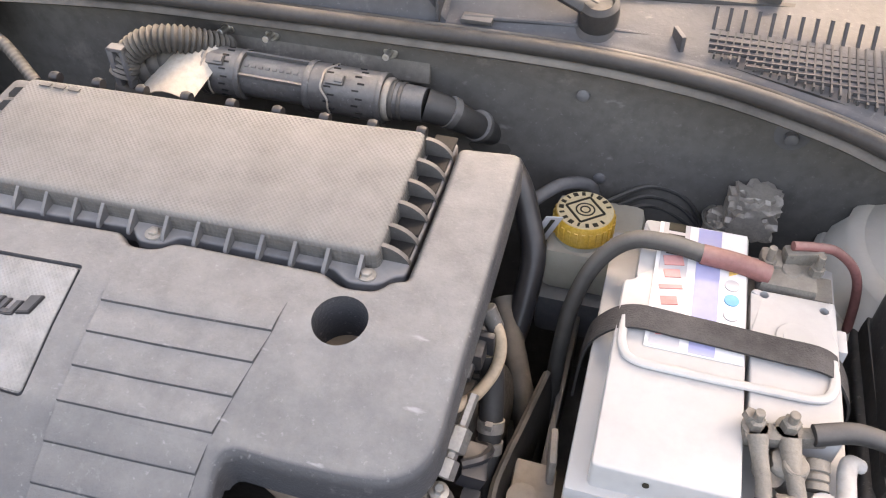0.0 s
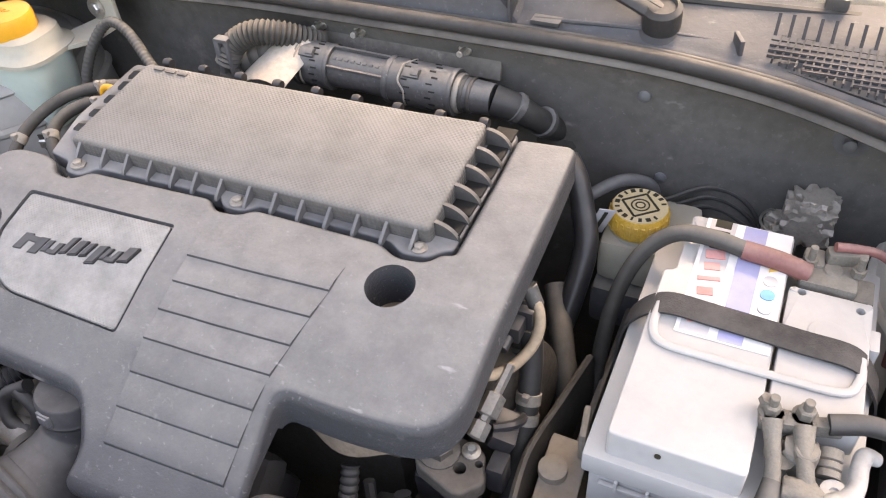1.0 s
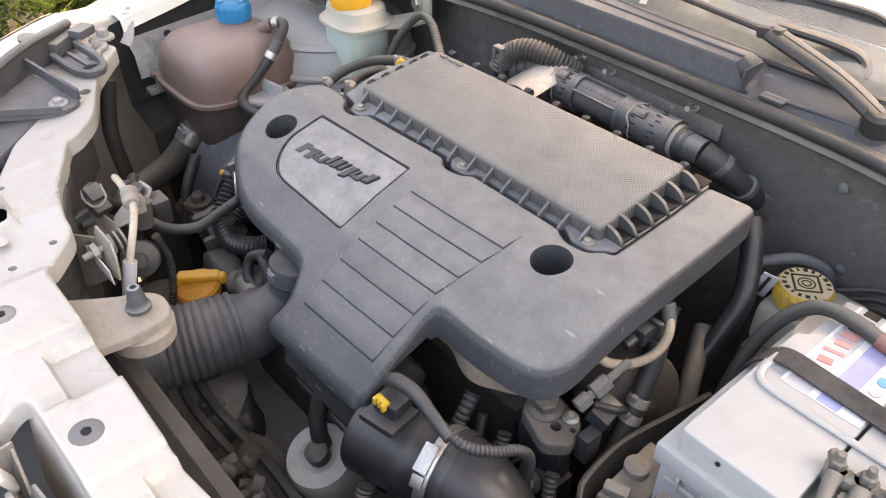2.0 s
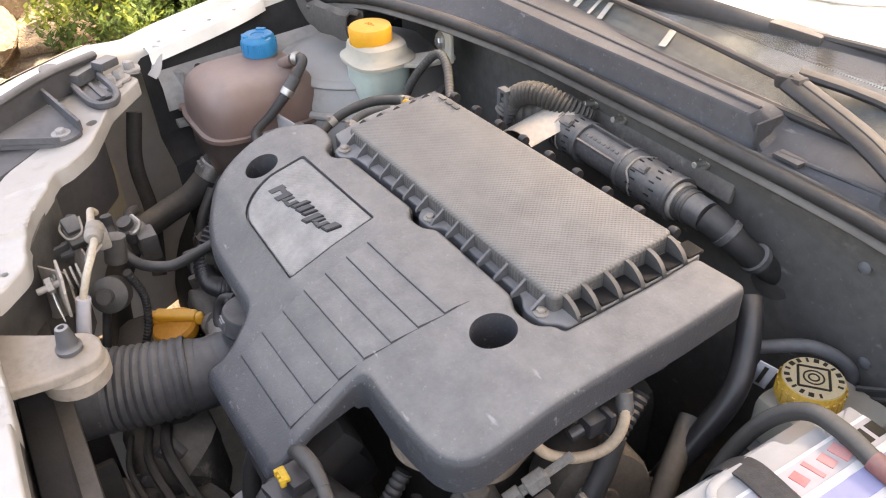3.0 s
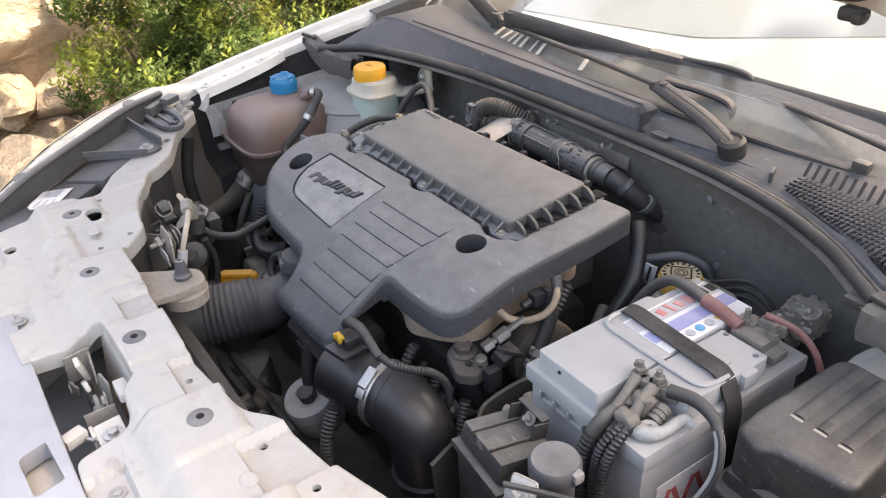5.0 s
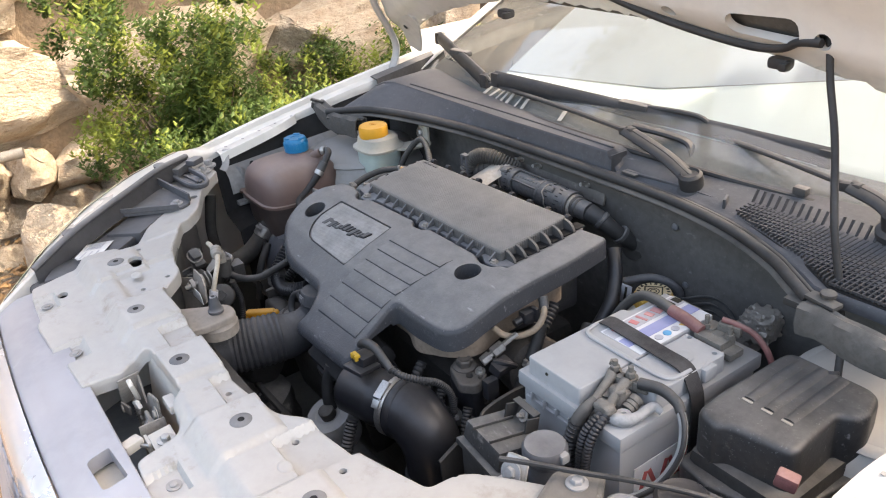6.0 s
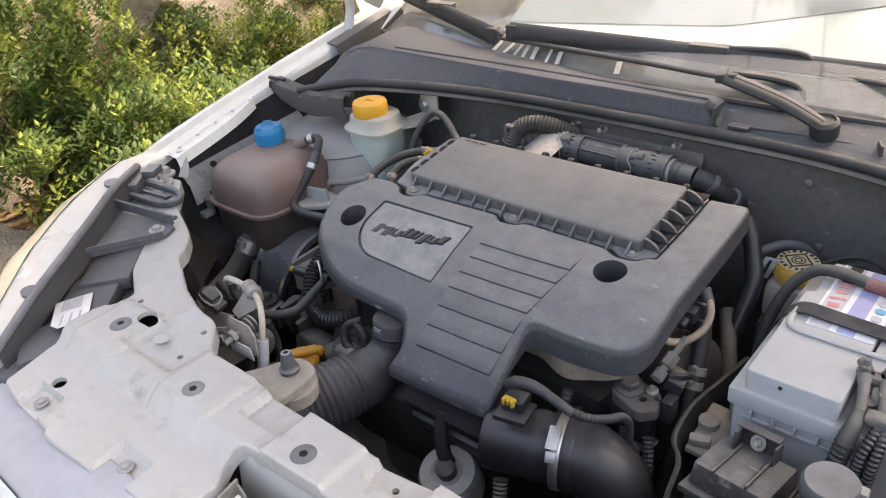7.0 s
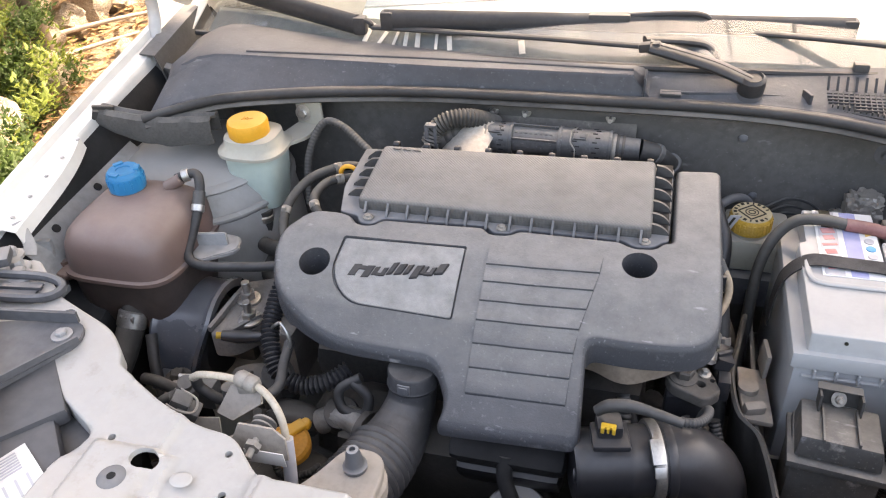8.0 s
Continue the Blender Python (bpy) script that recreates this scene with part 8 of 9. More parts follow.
def relay_box():
    r = thing("relay_box", "dusty black relay box with a bolted strap", "relay box", (0.42, -0.14, 0.62))
    part("body", joined(box((0.424, -0.155, 0.66), (0.098, 0.085, 0.11), 0.005, rot=(0, 0, -6)), box((0.424, -0.156, 0.708), (0.108, 0.094, 0.008), 0.002, rot=(-8, 0, -6))), M_relay, r)
    part("lid", joined(box((0.424, -0.153, 0.7275), (0.094, 0.08, 0.026), 0.004, taper=0.93, rot=(-8, 0, -6))), M_relay, r)
    for x in (0.404, 0.442):
        part("lid_ridge", box((x, -0.157, 0.7425), (0.003, 0.066, 0.005), 0.001, rot=(-8, 0, -6)), M_relay, r)
    part("strap", joined(box((0.425, -0.112, 0.746), (0.046, 0.003, 0.022), 0.001, rot=(-20, 0, -4)), box((0.402, -0.122, 0.746), (0.003, 0.022, 0.02), 0.001, rot=(-14, 0, -4)), box((0.448, -0.124, 0.746), (0.003, 0.022, 0.02), 0.001, rot=(-14, 0, -4))), M_rubberdusty, r)
    part("strap_fold", box((0.424, -0.113, 0.757), (0.05, 0.012, 0.002), 0.0008, rot=(0, 0, -4)), M_rubberdusty, r)
    part("bolt", joined(bolt((0.424, -0.118, 0.746), 0.005, (0, -0.8, 0.5)), rod((0.424, -0.121, 0.747), (0.424, -0.129, 0.752), 0.003)), M_latch, r)
    reshape(r, lambda x, y, z: ((x - 0.475) * -0.14, (y + 0.11) * -0.12, 0.0))
    c = thing("coolant_filler", "dusty grey coolant filler with a round cap", "coolant filler", (0.50, -0.165, 0.72))
    part("cap", lathe([(0.024, 0), (0.026, 0.003), (0.026, 0.016), (0.023, 0.02), (0.006, 0.0205)], (0.505, -0.165, 0.752), 30), M_greyplastic, c)
    part("neck", rod((0.505, -0.165, 0.66), (0.505, -0.165, 0.754), 0.02), M_greyplastic, c)
    part("ear", box((0.528, -0.16, 0.765), (0.014, 0.012, 0.012), 0.003), M_greypaint, c)
    nudge(c, (0.003, 0.014, 0.0))
    b = thing("mount_bracket", "white painted upright bracket with a bolt", "bracket", (0.535, -0.2, 0.76))
    part("plate", joined(box((0.535, -0.215, 0.785), (0.026, 0.005, 0.04), 0.004, rot=(-25, 0, 20)), box((0.542, -0.222, 0.77), (0.05, 0.02, 0.01), 0.003)), M_white, b)
    part("bolt", bolt((0.535, -0.22, 0.79), 0.007, (0.2, -0.9, 0.4)), M_greypaint, b)
    l = thing("release_cable", "black bonnet release cable along the crossmember", "cable", (0.65, -0.2, 0.82))
    part("cable", tube([(0.54, -0.238, 0.822), (0.57, -0.218, 0.824), (0.602, -0.196, 0.824), (0.653, -0.156, 0.822), (0.70, -0.125, 0.82), (0.78, -0.09, 0.82)], 0.0028, 8, 8), M_rubber, l)


relay_box()


# ---------- smaller parts around the engine ----------
def hose(label, pts, r, m, ridge=0.0, pitch=0.006, name="hose", clips=()):
    """A hose, with steel clips at the given shares of its length."""
    if not clips:
        return solo(name, tube(pts, r, 14, 10, ridge=ridge, pitch=pitch), m, label, "hose")
    h = thing(name, label, "hose", pts[-1])
    part("rubber", tube(pts, r, 14, 10, ridge=ridge, pitch=pitch), m, h)
    path = smooth_path(pts, 10)
    for s in clips:
        k = max(1, min(len(path) - 2, int(s * len(path))))
        d = path[k + 1] - path[k - 1]
        band = part("clip", lathe([(r, -0.005), (r * 1.13, -0.0045), (r * 1.13, 0.0045), (r, 0.005)], path[k], 20, d), M_latch, h, "dull steel band clip")
        part("clip_ear", box(path[k] + Vector((0, -r * 0.8, r * 0.9)), (0.006, 0.005, 0.007), 0.001), M_latch, band)
    return h


hose("black corrugated wiring loom beside the engine cover", [(-0.205, -0.04, 0.785), (-0.212, -0.085, 0.76), (-0.208, -0.125, 0.744), (-0.199, -0.15, 0.729), (-0.182, -0.17, 0.711), (-0.15, -0.176, 0.703), (-0.118, -0.166, 0.709), (-0.10, -0.15, 0.716)], 0.0102, M_blackclean, 0.17, 0.0058, "wiring_loom")
hose("thin corrugated loom up the engine side", [(-0.215, 0.0, 0.765), (-0.21, -0.03, 0.75), (-0.20, -0.06, 0.73)], 0.008, M_rubber, 0.12, 0.005, "wiring_loom")
hose("corrugated loom dropping behind the oil cap", [(-0.20, -0.13, 0.70), (-0.20, -0.17, 0.66), (-0.195, -0.19, 0.60), (-0.19, -0.19, 0.55)], 0.009, M_rubber, 0.12, 0.005, "wiring_loom")
hose("black hose loop under the cover", [(-0.09, -0.17, 0.715), (-0.07, -0.175, 0.70), (-0.075, -0.185, 0.68), (-0.10, -0.185, 0.685), (-0.105, -0.175, 0.705), (-0.08, -0.165, 0.72)], 0.0062, M_rubber)
hose("black cable crossing the engine mount", [(-0.178, -0.14, 0.735), (-0.173, -0.172, 0.73), (-0.164, -0.208, 0.73), (-0.18, -0.236, 0.733), (-0.205, -0.25, 0.742), (-0.229, -0.253, 0.76), (-0.232, -0.253, 0.776)], 0.0062, M_rubber)
hose("cream vacuum hose loop at the engine side", [(0.288, -0.05, 0.776), (0.298, -0.04, 0.764), (0.31, -0.022, 0.760), (0.319, -0.002, 0.766), (0.320, 0.012, 0.779), (0.312, 0.022, 0.792), (0.298, 0.025, 0.80)], 0.0046, M_tanhose)
solo("hose_end", rod((0.3135, 0.0215, 0.786), (0.305, 0.026, 0.802), 0.0068), M_black, "black rubber sleeve on the vacuum hose end", "hose end")
hose("thick black coolant hose beside the cover arm", [(0.285, 0.185, 0.81), (0.298, 0.175, 0.795), (0.309, 0.163, 0.772), (0.32, 0.142, 0.745), (0.318, 0.11, 0.705), (0.312, 0.08, 0.665), (0.312, 0.06, 0.61), (0.315, 0.05, 0.53)], 0.0112, M_blackclean, clips=(0.72,))
hose("black hose down the gearbox side", [(0.312, 0.015, 0.765), (0.318, 0.0, 0.735), (0.323, -0.03, 0.69), (0.325, -0.065, 0.64), (0.32, -0.09, 0.58), (0.315, -0.11, 0.5)], 0.0095, M_rubber, clips=(0.3, 0.36))
hose("dusty hose behind the brake tank", [(0.30, 0.19, 0.76), (0.33, 0.225, 0.765), (0.355, 0.25, 0.745), (0.36, 0.26, 0.70)], 0.0062, M_greyplastic)
hose("grey pipe beside the gearbox", [(0.30, 0.12, 0.71), (0.325, 0.07, 0.68), (0.345, 0.03, 0.64), (0.35, 0.0, 0.58)], 0.011, M_rubberdusty)
hose("ribbed hose under the cover arm", [(0.292, 0.06, 0.77), (0.30, 0.03, 0.745), (0.303, 0.0, 0.71)], 0.008, M_rubber, 0.1, 0.006)
hose("black fuel hose beside the air filter box", [(-0.165, 0.02, 0.775), (-0.20, 0.035, 0.80), (-0.215, 0.06, 0.812), (-0.205, 0.09, 0.818), (-0.18, 0.11, 0.815), (-0.16, 0.125, 0.81)], 0.0062, M_rubberdusty, clips=(0.3, 0.7))
hose("black fuel hose to the firewall", [(-0.222, -0.015, 0.765), (-0.244, 0.012, 0.785), (-0.248, 0.05, 0.806), (-0.23, 0.092, 0.821), (-0.195, 0.125, 0.823), (-0.165, 0.14, 0.815)], 0.0062, M_rubberdusty, clips=(0.35, 0.75))
hose("bent black pipe rising at the firewall", [(-0.26, 0.13, 0.75), (-0.265, 0.16, 0.81), (-0.25, 0.19, 0.85), (-0.22, 0.19, 0.85), (-0.17, 0.165, 0.825)], 0.0058, M_rubberdusty, 0.05, 0.005)
hose("grey outlet hose below the fluid tank", [(-0.344, 0.135, 0.73), (-0.353, 0.125, 0.697), (-0.337, 0.105, 0.687), (-0.295, 0.07, 0.707), (-0.244, 0.03, 0.747)], 0.0115, M_rubberdusty, clips=(0.08,))
hose("black hose from the tank bracket down", [(-0.42, -0.09, 0.66), (-0.405, -0.12, 0.62), (-0.39, -0.14, 0.56)], 0.008, M_rubber)
hose("slim pipe along the inner wing", [(-0.54, -0.15, 0.75), (-0.52, -0.17, 0.68), (-0.50, -0.17, 0.60), (-0.46, -0.19, 0.52)], 0.011, M_rubberdusty)
hose("black hose to the oil filter", [(0.10, -0.215, 0.69), (0.10, -0.225, 0.665), (0.108, -0.232, 0.64), (0.112, -0.23, 0.625)], 0.009, M_rubber)
hose("black ribbed loom under the intake tube", [(0.20, -0.24, 0.66), (0.21, -0.26, 0.62), (0.215, -0.265, 0.55)], 0.008, M_rubber, 0.12, 0.005)
hose("twin black leads beside the resonator", [(0.215, -0.125, 0.715), (0.219, -0.14, 0.70), (0.218, -0.155, 0.67), (0.212, -0.165, 0.61)], 0.0072, M_rubber, 0.1, 0.006)

d = thing("dipstick", "yellow dipstick ring behind the air filter box", "dipstick", (-0.18, 0.112, 0.78))
part("ring", tube([(-0.183 + 0.0125 * math.cos(a), 0.112, 0.819 + 0.0125 * math.sin(a)) for a in [2 * math.pi * k / 12 for k in range(13)]], 0.0032, 10, 4, caps=False), M_yellow, d)
part("tube", rod((-0.178, 0.114, 0.70), (-0.181, 0.113, 0.807), 0.0045), M_rubber, d)


def filter_unit():
    f = thing("oil_filter", "pale round filter canister with a black hose", "filter", (0.112, -0.228, 0.56))
    part("canister", lathe([(0.034, 0), (0.038, 0.01), (0.038, 0.045), (0.034, 0.055), (0.02, 0.057), (0.012, 0.052)], (0.112, -0.222, 0.57), 32, (0.1, -0.35, 1)), M_greypaint, f)
    part("centre_nut", lathe([(0.012, 0.05), (0.012, 0.066), (0.008, 0.068)], (0.112, -0.222, 0.57), 16, (0.1, -0.35, 1)), M_darkmetal, f)
    u = thing("lower_duct", "dark moulded plastic duct low in front of the engine", "duct", (0.05, -0.3, 0.45))
    part("duct", joined(lump((0.06, -0.285, 0.50), (0.13, 0.07, 0.06), 7, 0.15), lump((-0.09, -0.27, 0.53), (0.09, 0.06, 0.05), 9, 0.2)), M_relay, u)
    part("duct_rim", tube([(-0.04, -0.33, 0.55), (0.05, -0.335, 0.56), (0.14, -0.33, 0.55)], 0.008, 10, 8), M_black, u)
    a = random.Random(77)
    for k in range(14):
        x, y, z = a.uniform(-0.08, 0.19), a.uniform(-0.335, -0.27), a.uniform(0.54, 0.60)
        part("duct_clip", joined(box((x, y, z), (a.uniform(0.012, 0.035), 0.014, a.uniform(0.008, 0.03)), 0.003, rot=(a.uniform(-40, 40), a.uniform(-40, 40), a.uniform(0, 90))), lathe([(0.006, 0), (0.008, 0.008), (0.004, 0.018)], (x + 0.01, y, z), 10, (a.uniform(-1, 1), -0.5, 1))), (M_grimy, M_greyplastic, M_black)[k % 3], u)
    for k in range(3):
        y = -0.31 + 0.02 * k
        part("duct_lead", tube([(-0.10, y, 0.57), (-0.02, y - 0.012, 0.60), (0.06, y, 0.575), (0.15, y - 0.01, 0.60)], 0.0035 + 0.0015 * k, 8, 8), M_rubber, u)
    s = thing("radiator_shroud", "black fan shroud behind the crossmember", "fan shroud", (0.1, -0.37, 0.4))
    part("shroud", box((0.12, -0.375, 0.55), (0.62, 0.03, 0.36), 0.01), M_void, s)
    for x, wd in ((0.33, 0.02), (-0.12, 0.02), (0.02, 0.012)):
        part("stiffener", box((x, -0.35, 0.58), (wd * 0.7, 0.04, 0.18), 0.004), M_void, s)
    part("rail", box((0.12, -0.355, 0.715), (0.6, 0.02, 0.012), 0.003), M_darkmetal, s)


filter_unit()


def left_cluster():
    g = thing("valve_bracket", "dusty steel bracket with a vacuum valve and bolts", "bracket", (-0.15, -0.32, 0.65))

    def plate(*pts):
        bm = bmesh.new()
        bm.faces.new([bm.verts.new(p) for p in pts])
        return thick(bm, 0.0025)

    part("long_plate", plate((-0.225, -0.36, 0.765), (-0.14, -0.312, 0.778), (-0.132, -0.314, 0.735), (-0.16, -0.335, 0.715), (-0.215, -0.36, 0.70)), M_beige, g)
    part("front_plate", plate((-0.168, -0.322, 0.745), (-0.145, -0.318, 0.795), (-0.108, -0.318, 0.795), (-0.096, -0.32, 0.785), (-0.096, -0.322, 0.757), (-0.13, -0.326, 0.752)), M_beige, g)
    part("strap", plate((-0.192, -0.285, 0.765), (-0.178, -0.268, 0.792), (-0.142, -0.272, 0.798), (-0.136, -0.285, 0.79), (-0.17, -0.292, 0.765)), M_beige, g)
    part("upper_plate", plate((-0.248, -0.29, 0.752), (-0.19, -0.285, 0.758), (-0.185, -0.302, 0.712), (-0.20, -0.306, 0.702)), M_beige, g)
    part("clip_rail", joined(box((-0.255, -0.305, 0.73), (0.004, 0.05, 0.02), 0.001, rot=(0, 0, 20)), box((-0.235, -0.32, 0.742), (0.004, 0.045, 0.025), 0.001, rot=(0, 15, 20)), box((-0.245, -0.30, 0.742), (0.03, 0.02, 0.004), 0.001)), M_greyplastic, g)
    part("stud", joined(lathe([(0.0085, 0), (0.0085, 0.006)], (-0.127, -0.326, 0.779), 6, (0, -1, -0.1)), rod((-0.127, -0.318, 0.779), (-0.127, -0.342, 0.776), 0.0036)), M_latch, g)
    for k in range(3):
        part("washer", lathe([(0.005, 0), (0.013 - 0.001 * k, 0), (0.013 - 0.001 * k, 0.002), (0.005, 0.0025)], (-0.128, -0.298 - 0.006 * k, 0.779), 22, (0, -1, -0.1)), M_latch, g)
    part("bolt", bolt((-0.156, -0.325, 0.762), 0.0055, (0.1, -0.9, 0.3)), M_steel, g)
    part("tag", box((-0.117, -0.3285, 0.764), (0.042, 0.0012, 0.02), 0.0004, rot=(4, 0, 1)), M_paper, g, "small pale printed tag")
    part("vacuum_valve", joined(lathe([(0.019, 0), (0.02, 0.004), (0.02, 0.022), (0.015, 0.026), (0.008, 0.028), (0.008, 0.04)], (-0.172, -0.272, 0.715), 24, (0.55, -0.25, 0.35)), lathe([(0.012, 0), (0.012, 0.03)], (-0.185, -0.26, 0.745), 14, (-0.1, 0.2, 1))), M_black, g, "round black vacuum valve")
    v = thing("vacuum_hose", "cream vacuum hose with a grey union", "hose", (-0.16, -0.28, 0.72))
    part("hose", tube([(-0.228, -0.262, 0.786), (-0.213, -0.267, 0.798), (-0.19, -0.27, 0.804), (-0.17, -0.273, 0.807), (-0.15, -0.274, 0.806), (-0.127, -0.283, 0.80), (-0.11, -0.296, 0.786), (-0.103, -0.308, 0.76), (-0.102, -0.318, 0.72), (-0.102, -0.325, 0.66)], 0.0039, 12, 10), M_cream, v)
    part("union", joined(lathe([(0.007, -0.012), (0.0095, -0.008), (0.0095, 0.0), (0.008, 0.002), (0.0095, 0.004), (0.0095, 0.01), (0.007, 0.014)], (-0.155, -0.273, 0.806), 12, (1, -0.3, -0.05)), box((-0.158, -0.268, 0.795), (0.02, 0.014, 0.02), 0.003)), M_latch, v)
    part("sleeve", tube([(-0.104, -0.305, 0.768), (-0.102, -0.313, 0.74), (-0.102, -0.319, 0.712)], 0.0072, 12, 6), M_labelgrey, v, "pale blue-grey sleeve")
    n = thing("wiring_lead", "thin wrapped leads among the brackets", "cable", (-0.2, -0.27, 0.7))
    part("lead", tube([(-0.165, -0.255, 0.74), (-0.17, -0.245, 0.70), (-0.165, -0.25, 0.665), (-0.15, -0.262, 0.645), (-0.12, -0.262, 0.655), (-0.105, -0.25, 0.66)], 0.0045, 10, 8, ridge=0.1, pitch=0.004), M_rubber, n)
    part("lead", tube([(-0.18, -0.28, 0.71), (-0.175, -0.29, 0.68), (-0.16, -0.30, 0.65), (-0.15, -0.305, 0.60)], 0.005, 10, 8), M_rubber, n)
    part("wrapped_lead", tube([(-0.30, -0.25, 0.70), (-0.27, -0.27, 0.735), (-0.255, -0.285, 0.765), (-0.235, -0.288, 0.782)], [0.009, 0.0085, 0.008, 0.007], 12, 8), M_rubberdusty, n)
    part("plug", joined(box((-0.228, -0.289, 0.778), (0.02, 0.018, 0.012), 0.002, rot=(0, 30, 10)), box((-0.222, -0.289, 0.767), (0.024, 0.02, 0.012), 0.003, rot=(0, 30, 10))), M_black, n)
    part("plug_clip", tube([(-0.24, -0.298, 0.78), (-0.225, -0.302, 0.778), (-0.212, -0.296, 0.772), (-0.214, -0.282, 0.776), (-0.232, -0.279, 0.785)], 0.0013, 8, 6), M_latch, n)
    p = thing("brown_pipe", "dusty metal pipe stub beside the bellows", "pipe", (-0.12, -0.22, 0.63))
    part("pipe", tube([(-0.132, -0.185, 0.655), (-0.115, -0.183, 0.664), (-0.09, -0.186, 0.67), (-0.065, -0.20, 0.668)], 0.0155, 16, 8), M_alu, p)
    part("flange", lathe([(0.018, 0), (0.024, 0.002), (0.024, 0.01), (0.018, 0.012)], (-0.075, -0.197, 0.669), 20, (1, -0.3, 0)), M_darkmetal, p)
    c = thing("sensor_connector", "black wiring connectors clipped beside the mount", "connector", (-0.27, -0.2, 0.66))
    part("body", joined(box((-0.255, -0.215, 0.71), (0.03, 0.022, 0.035), 0.004), box((-0.29, -0.22, 0.70), (0.025, 0.025, 0.03), 0.004), lathe([(0.012, 0), (0.012, 0.02), (0.009, 0.022), (0.009, 0.03)], (-0.27, -0.225, 0.715), 16, (0.2, -0.3, 1))), M_black, c)
    part("spring_clip", tube([(-0.285, -0.228, 0.72), (-0.27, -0.235, 0.732), (-0.255, -0.228, 0.73), (-0.262, -0.218, 0.735), (-0.28, -0.222, 0.738)], 0.003, 8, 8), M_steel, c)
    part("lead", tube([(-0.34, -0.21, 0.71), (-0.31, -0.222, 0.722), (-0.285, -0.225, 0.715)], 0.007, 10, 8), M_rubberdusty, c)
    part("yellow_tip", rod((-0.297, -0.104, 0.692), (-0.304, -0.107, 0.694), 0.0046), M_yclip, c)
    part("sensor", tube([(-0.297, -0.104, 0.692), (-0.28, -0.10, 0.69), (-0.25, -0.095, 0.69), (-0.22, -0.10, 0.70)], [0.007, 0.0085, 0.007, 0.005], 14, 8), M_blackclean, c)
    e = thing("bracket_casting", "dark grimy cast engine bracket with an oval eye", "casting", (-0.2, -0.15, 0.6))
    part("casting", joined(lump((-0.22, -0.15, 0.66), (0.05, 0.022, 0.036), 6, 0.18, 3, 2.2), lump((-0.17, -0.182, 0.648), (0.042, 0.022, 0.026), 16, 0.2, 3, 2.2), box((-0.235, -0.165, 0.668), (0.012, 0.03, 0.05), 0.004, rot=(10, 0, -12)), box((-0.195, -0.17, 0.66), (0.010, 0.034, 0.05), 0.004, rot=(10, 0, -12)), lathe([(0.010, 0), (0.019, 0), (0.019, 0.012), (0.010, 0.012)], (-0.185, -0.165, 0.705), 20, (0, -0.8, 0.6))), M_darkmetal, e)
    part("lower_bowl", lump((-0.16, -0.25, 0.60), (0.09, 0.05, 0.05), 12, 0.15), M_darkmetal, e)
    q = thing("wire_clip", "bent steel wire clip at the cover edge", "clip", (-0.19, -0.13, 0.72))
    part("wire", tube([(-0.205, -0.13, 0.735), (-0.20, -0.135, 0.75), (-0.192, -0.14, 0.76), (-0.185, -0.14, 0.765)], 0.0022, 8, 8), M_steel, q)
    part("tab", tube([(-0.185, -0.14, 0.765), (-0.176, -0.146, 0.758), (-0.172, -0.150, 0.742), (-0.178, -0.154, 0.728)], 0.0022, 8, 6), M_steel, q)


left_cluster()


def right_bits():
    f = thing("foil_duct", "crumpled dusty foil-wrapped duct at the firewall", "duct", (0.51, 0.235, 0.7))
    part("wrap", lump((0.506, 0.236, 0.752), (0.028, 0.026, 0.029), 21, 0.34, 4, 5.4), M_foil, f)
    part("lower_wrap", lump((0.486, 0.236, 0.722), (0.021, 0.02, 0.026), 33, 0.36, 4, 5.0), M_foil, f)
    part("wire_tie", tube([(0.487 + 0.021 * math.cos(q), 0.236 + 0.02 * math.sin(q), 0.738) for q in [2 * math.pi * k / 12 for k in range(13)]], 0.0013, 8, 3, caps=False), M_steel, f)
    nudge(f, (-0.006, 0.012, 0.0))
    t = thing("seal_clip", "dusty black rubber clip at the seal end", "clip", (0.61, 0.155, 0.85))
    part("clip", joined(box((0.60, 0.158, 0.868), (0.03, 0.014, 0.01), 0.003), box((0.625, 0.15, 0.858), (0.03, 0.02, 0.014), 0.004)), M_rubberdusty, t)
    r = thing("paper_tag", "small pale tag on a hose near the brake tank", "tag", (0.33, 0.17, 0.74))
    tg = part("tag", box((0.325, 0.17, 0.757), (0.016, 0.0012, 0.042), 0.0004, rot=(20, 12, 25)), M_labelgrey, r)
    part("printed_bar", box((0.3255, 0.1685, 0.758), (0.0035, 0.0008, 0.032), 0, rot=(20, 12, 25)), M_print, tg)


right_bits()


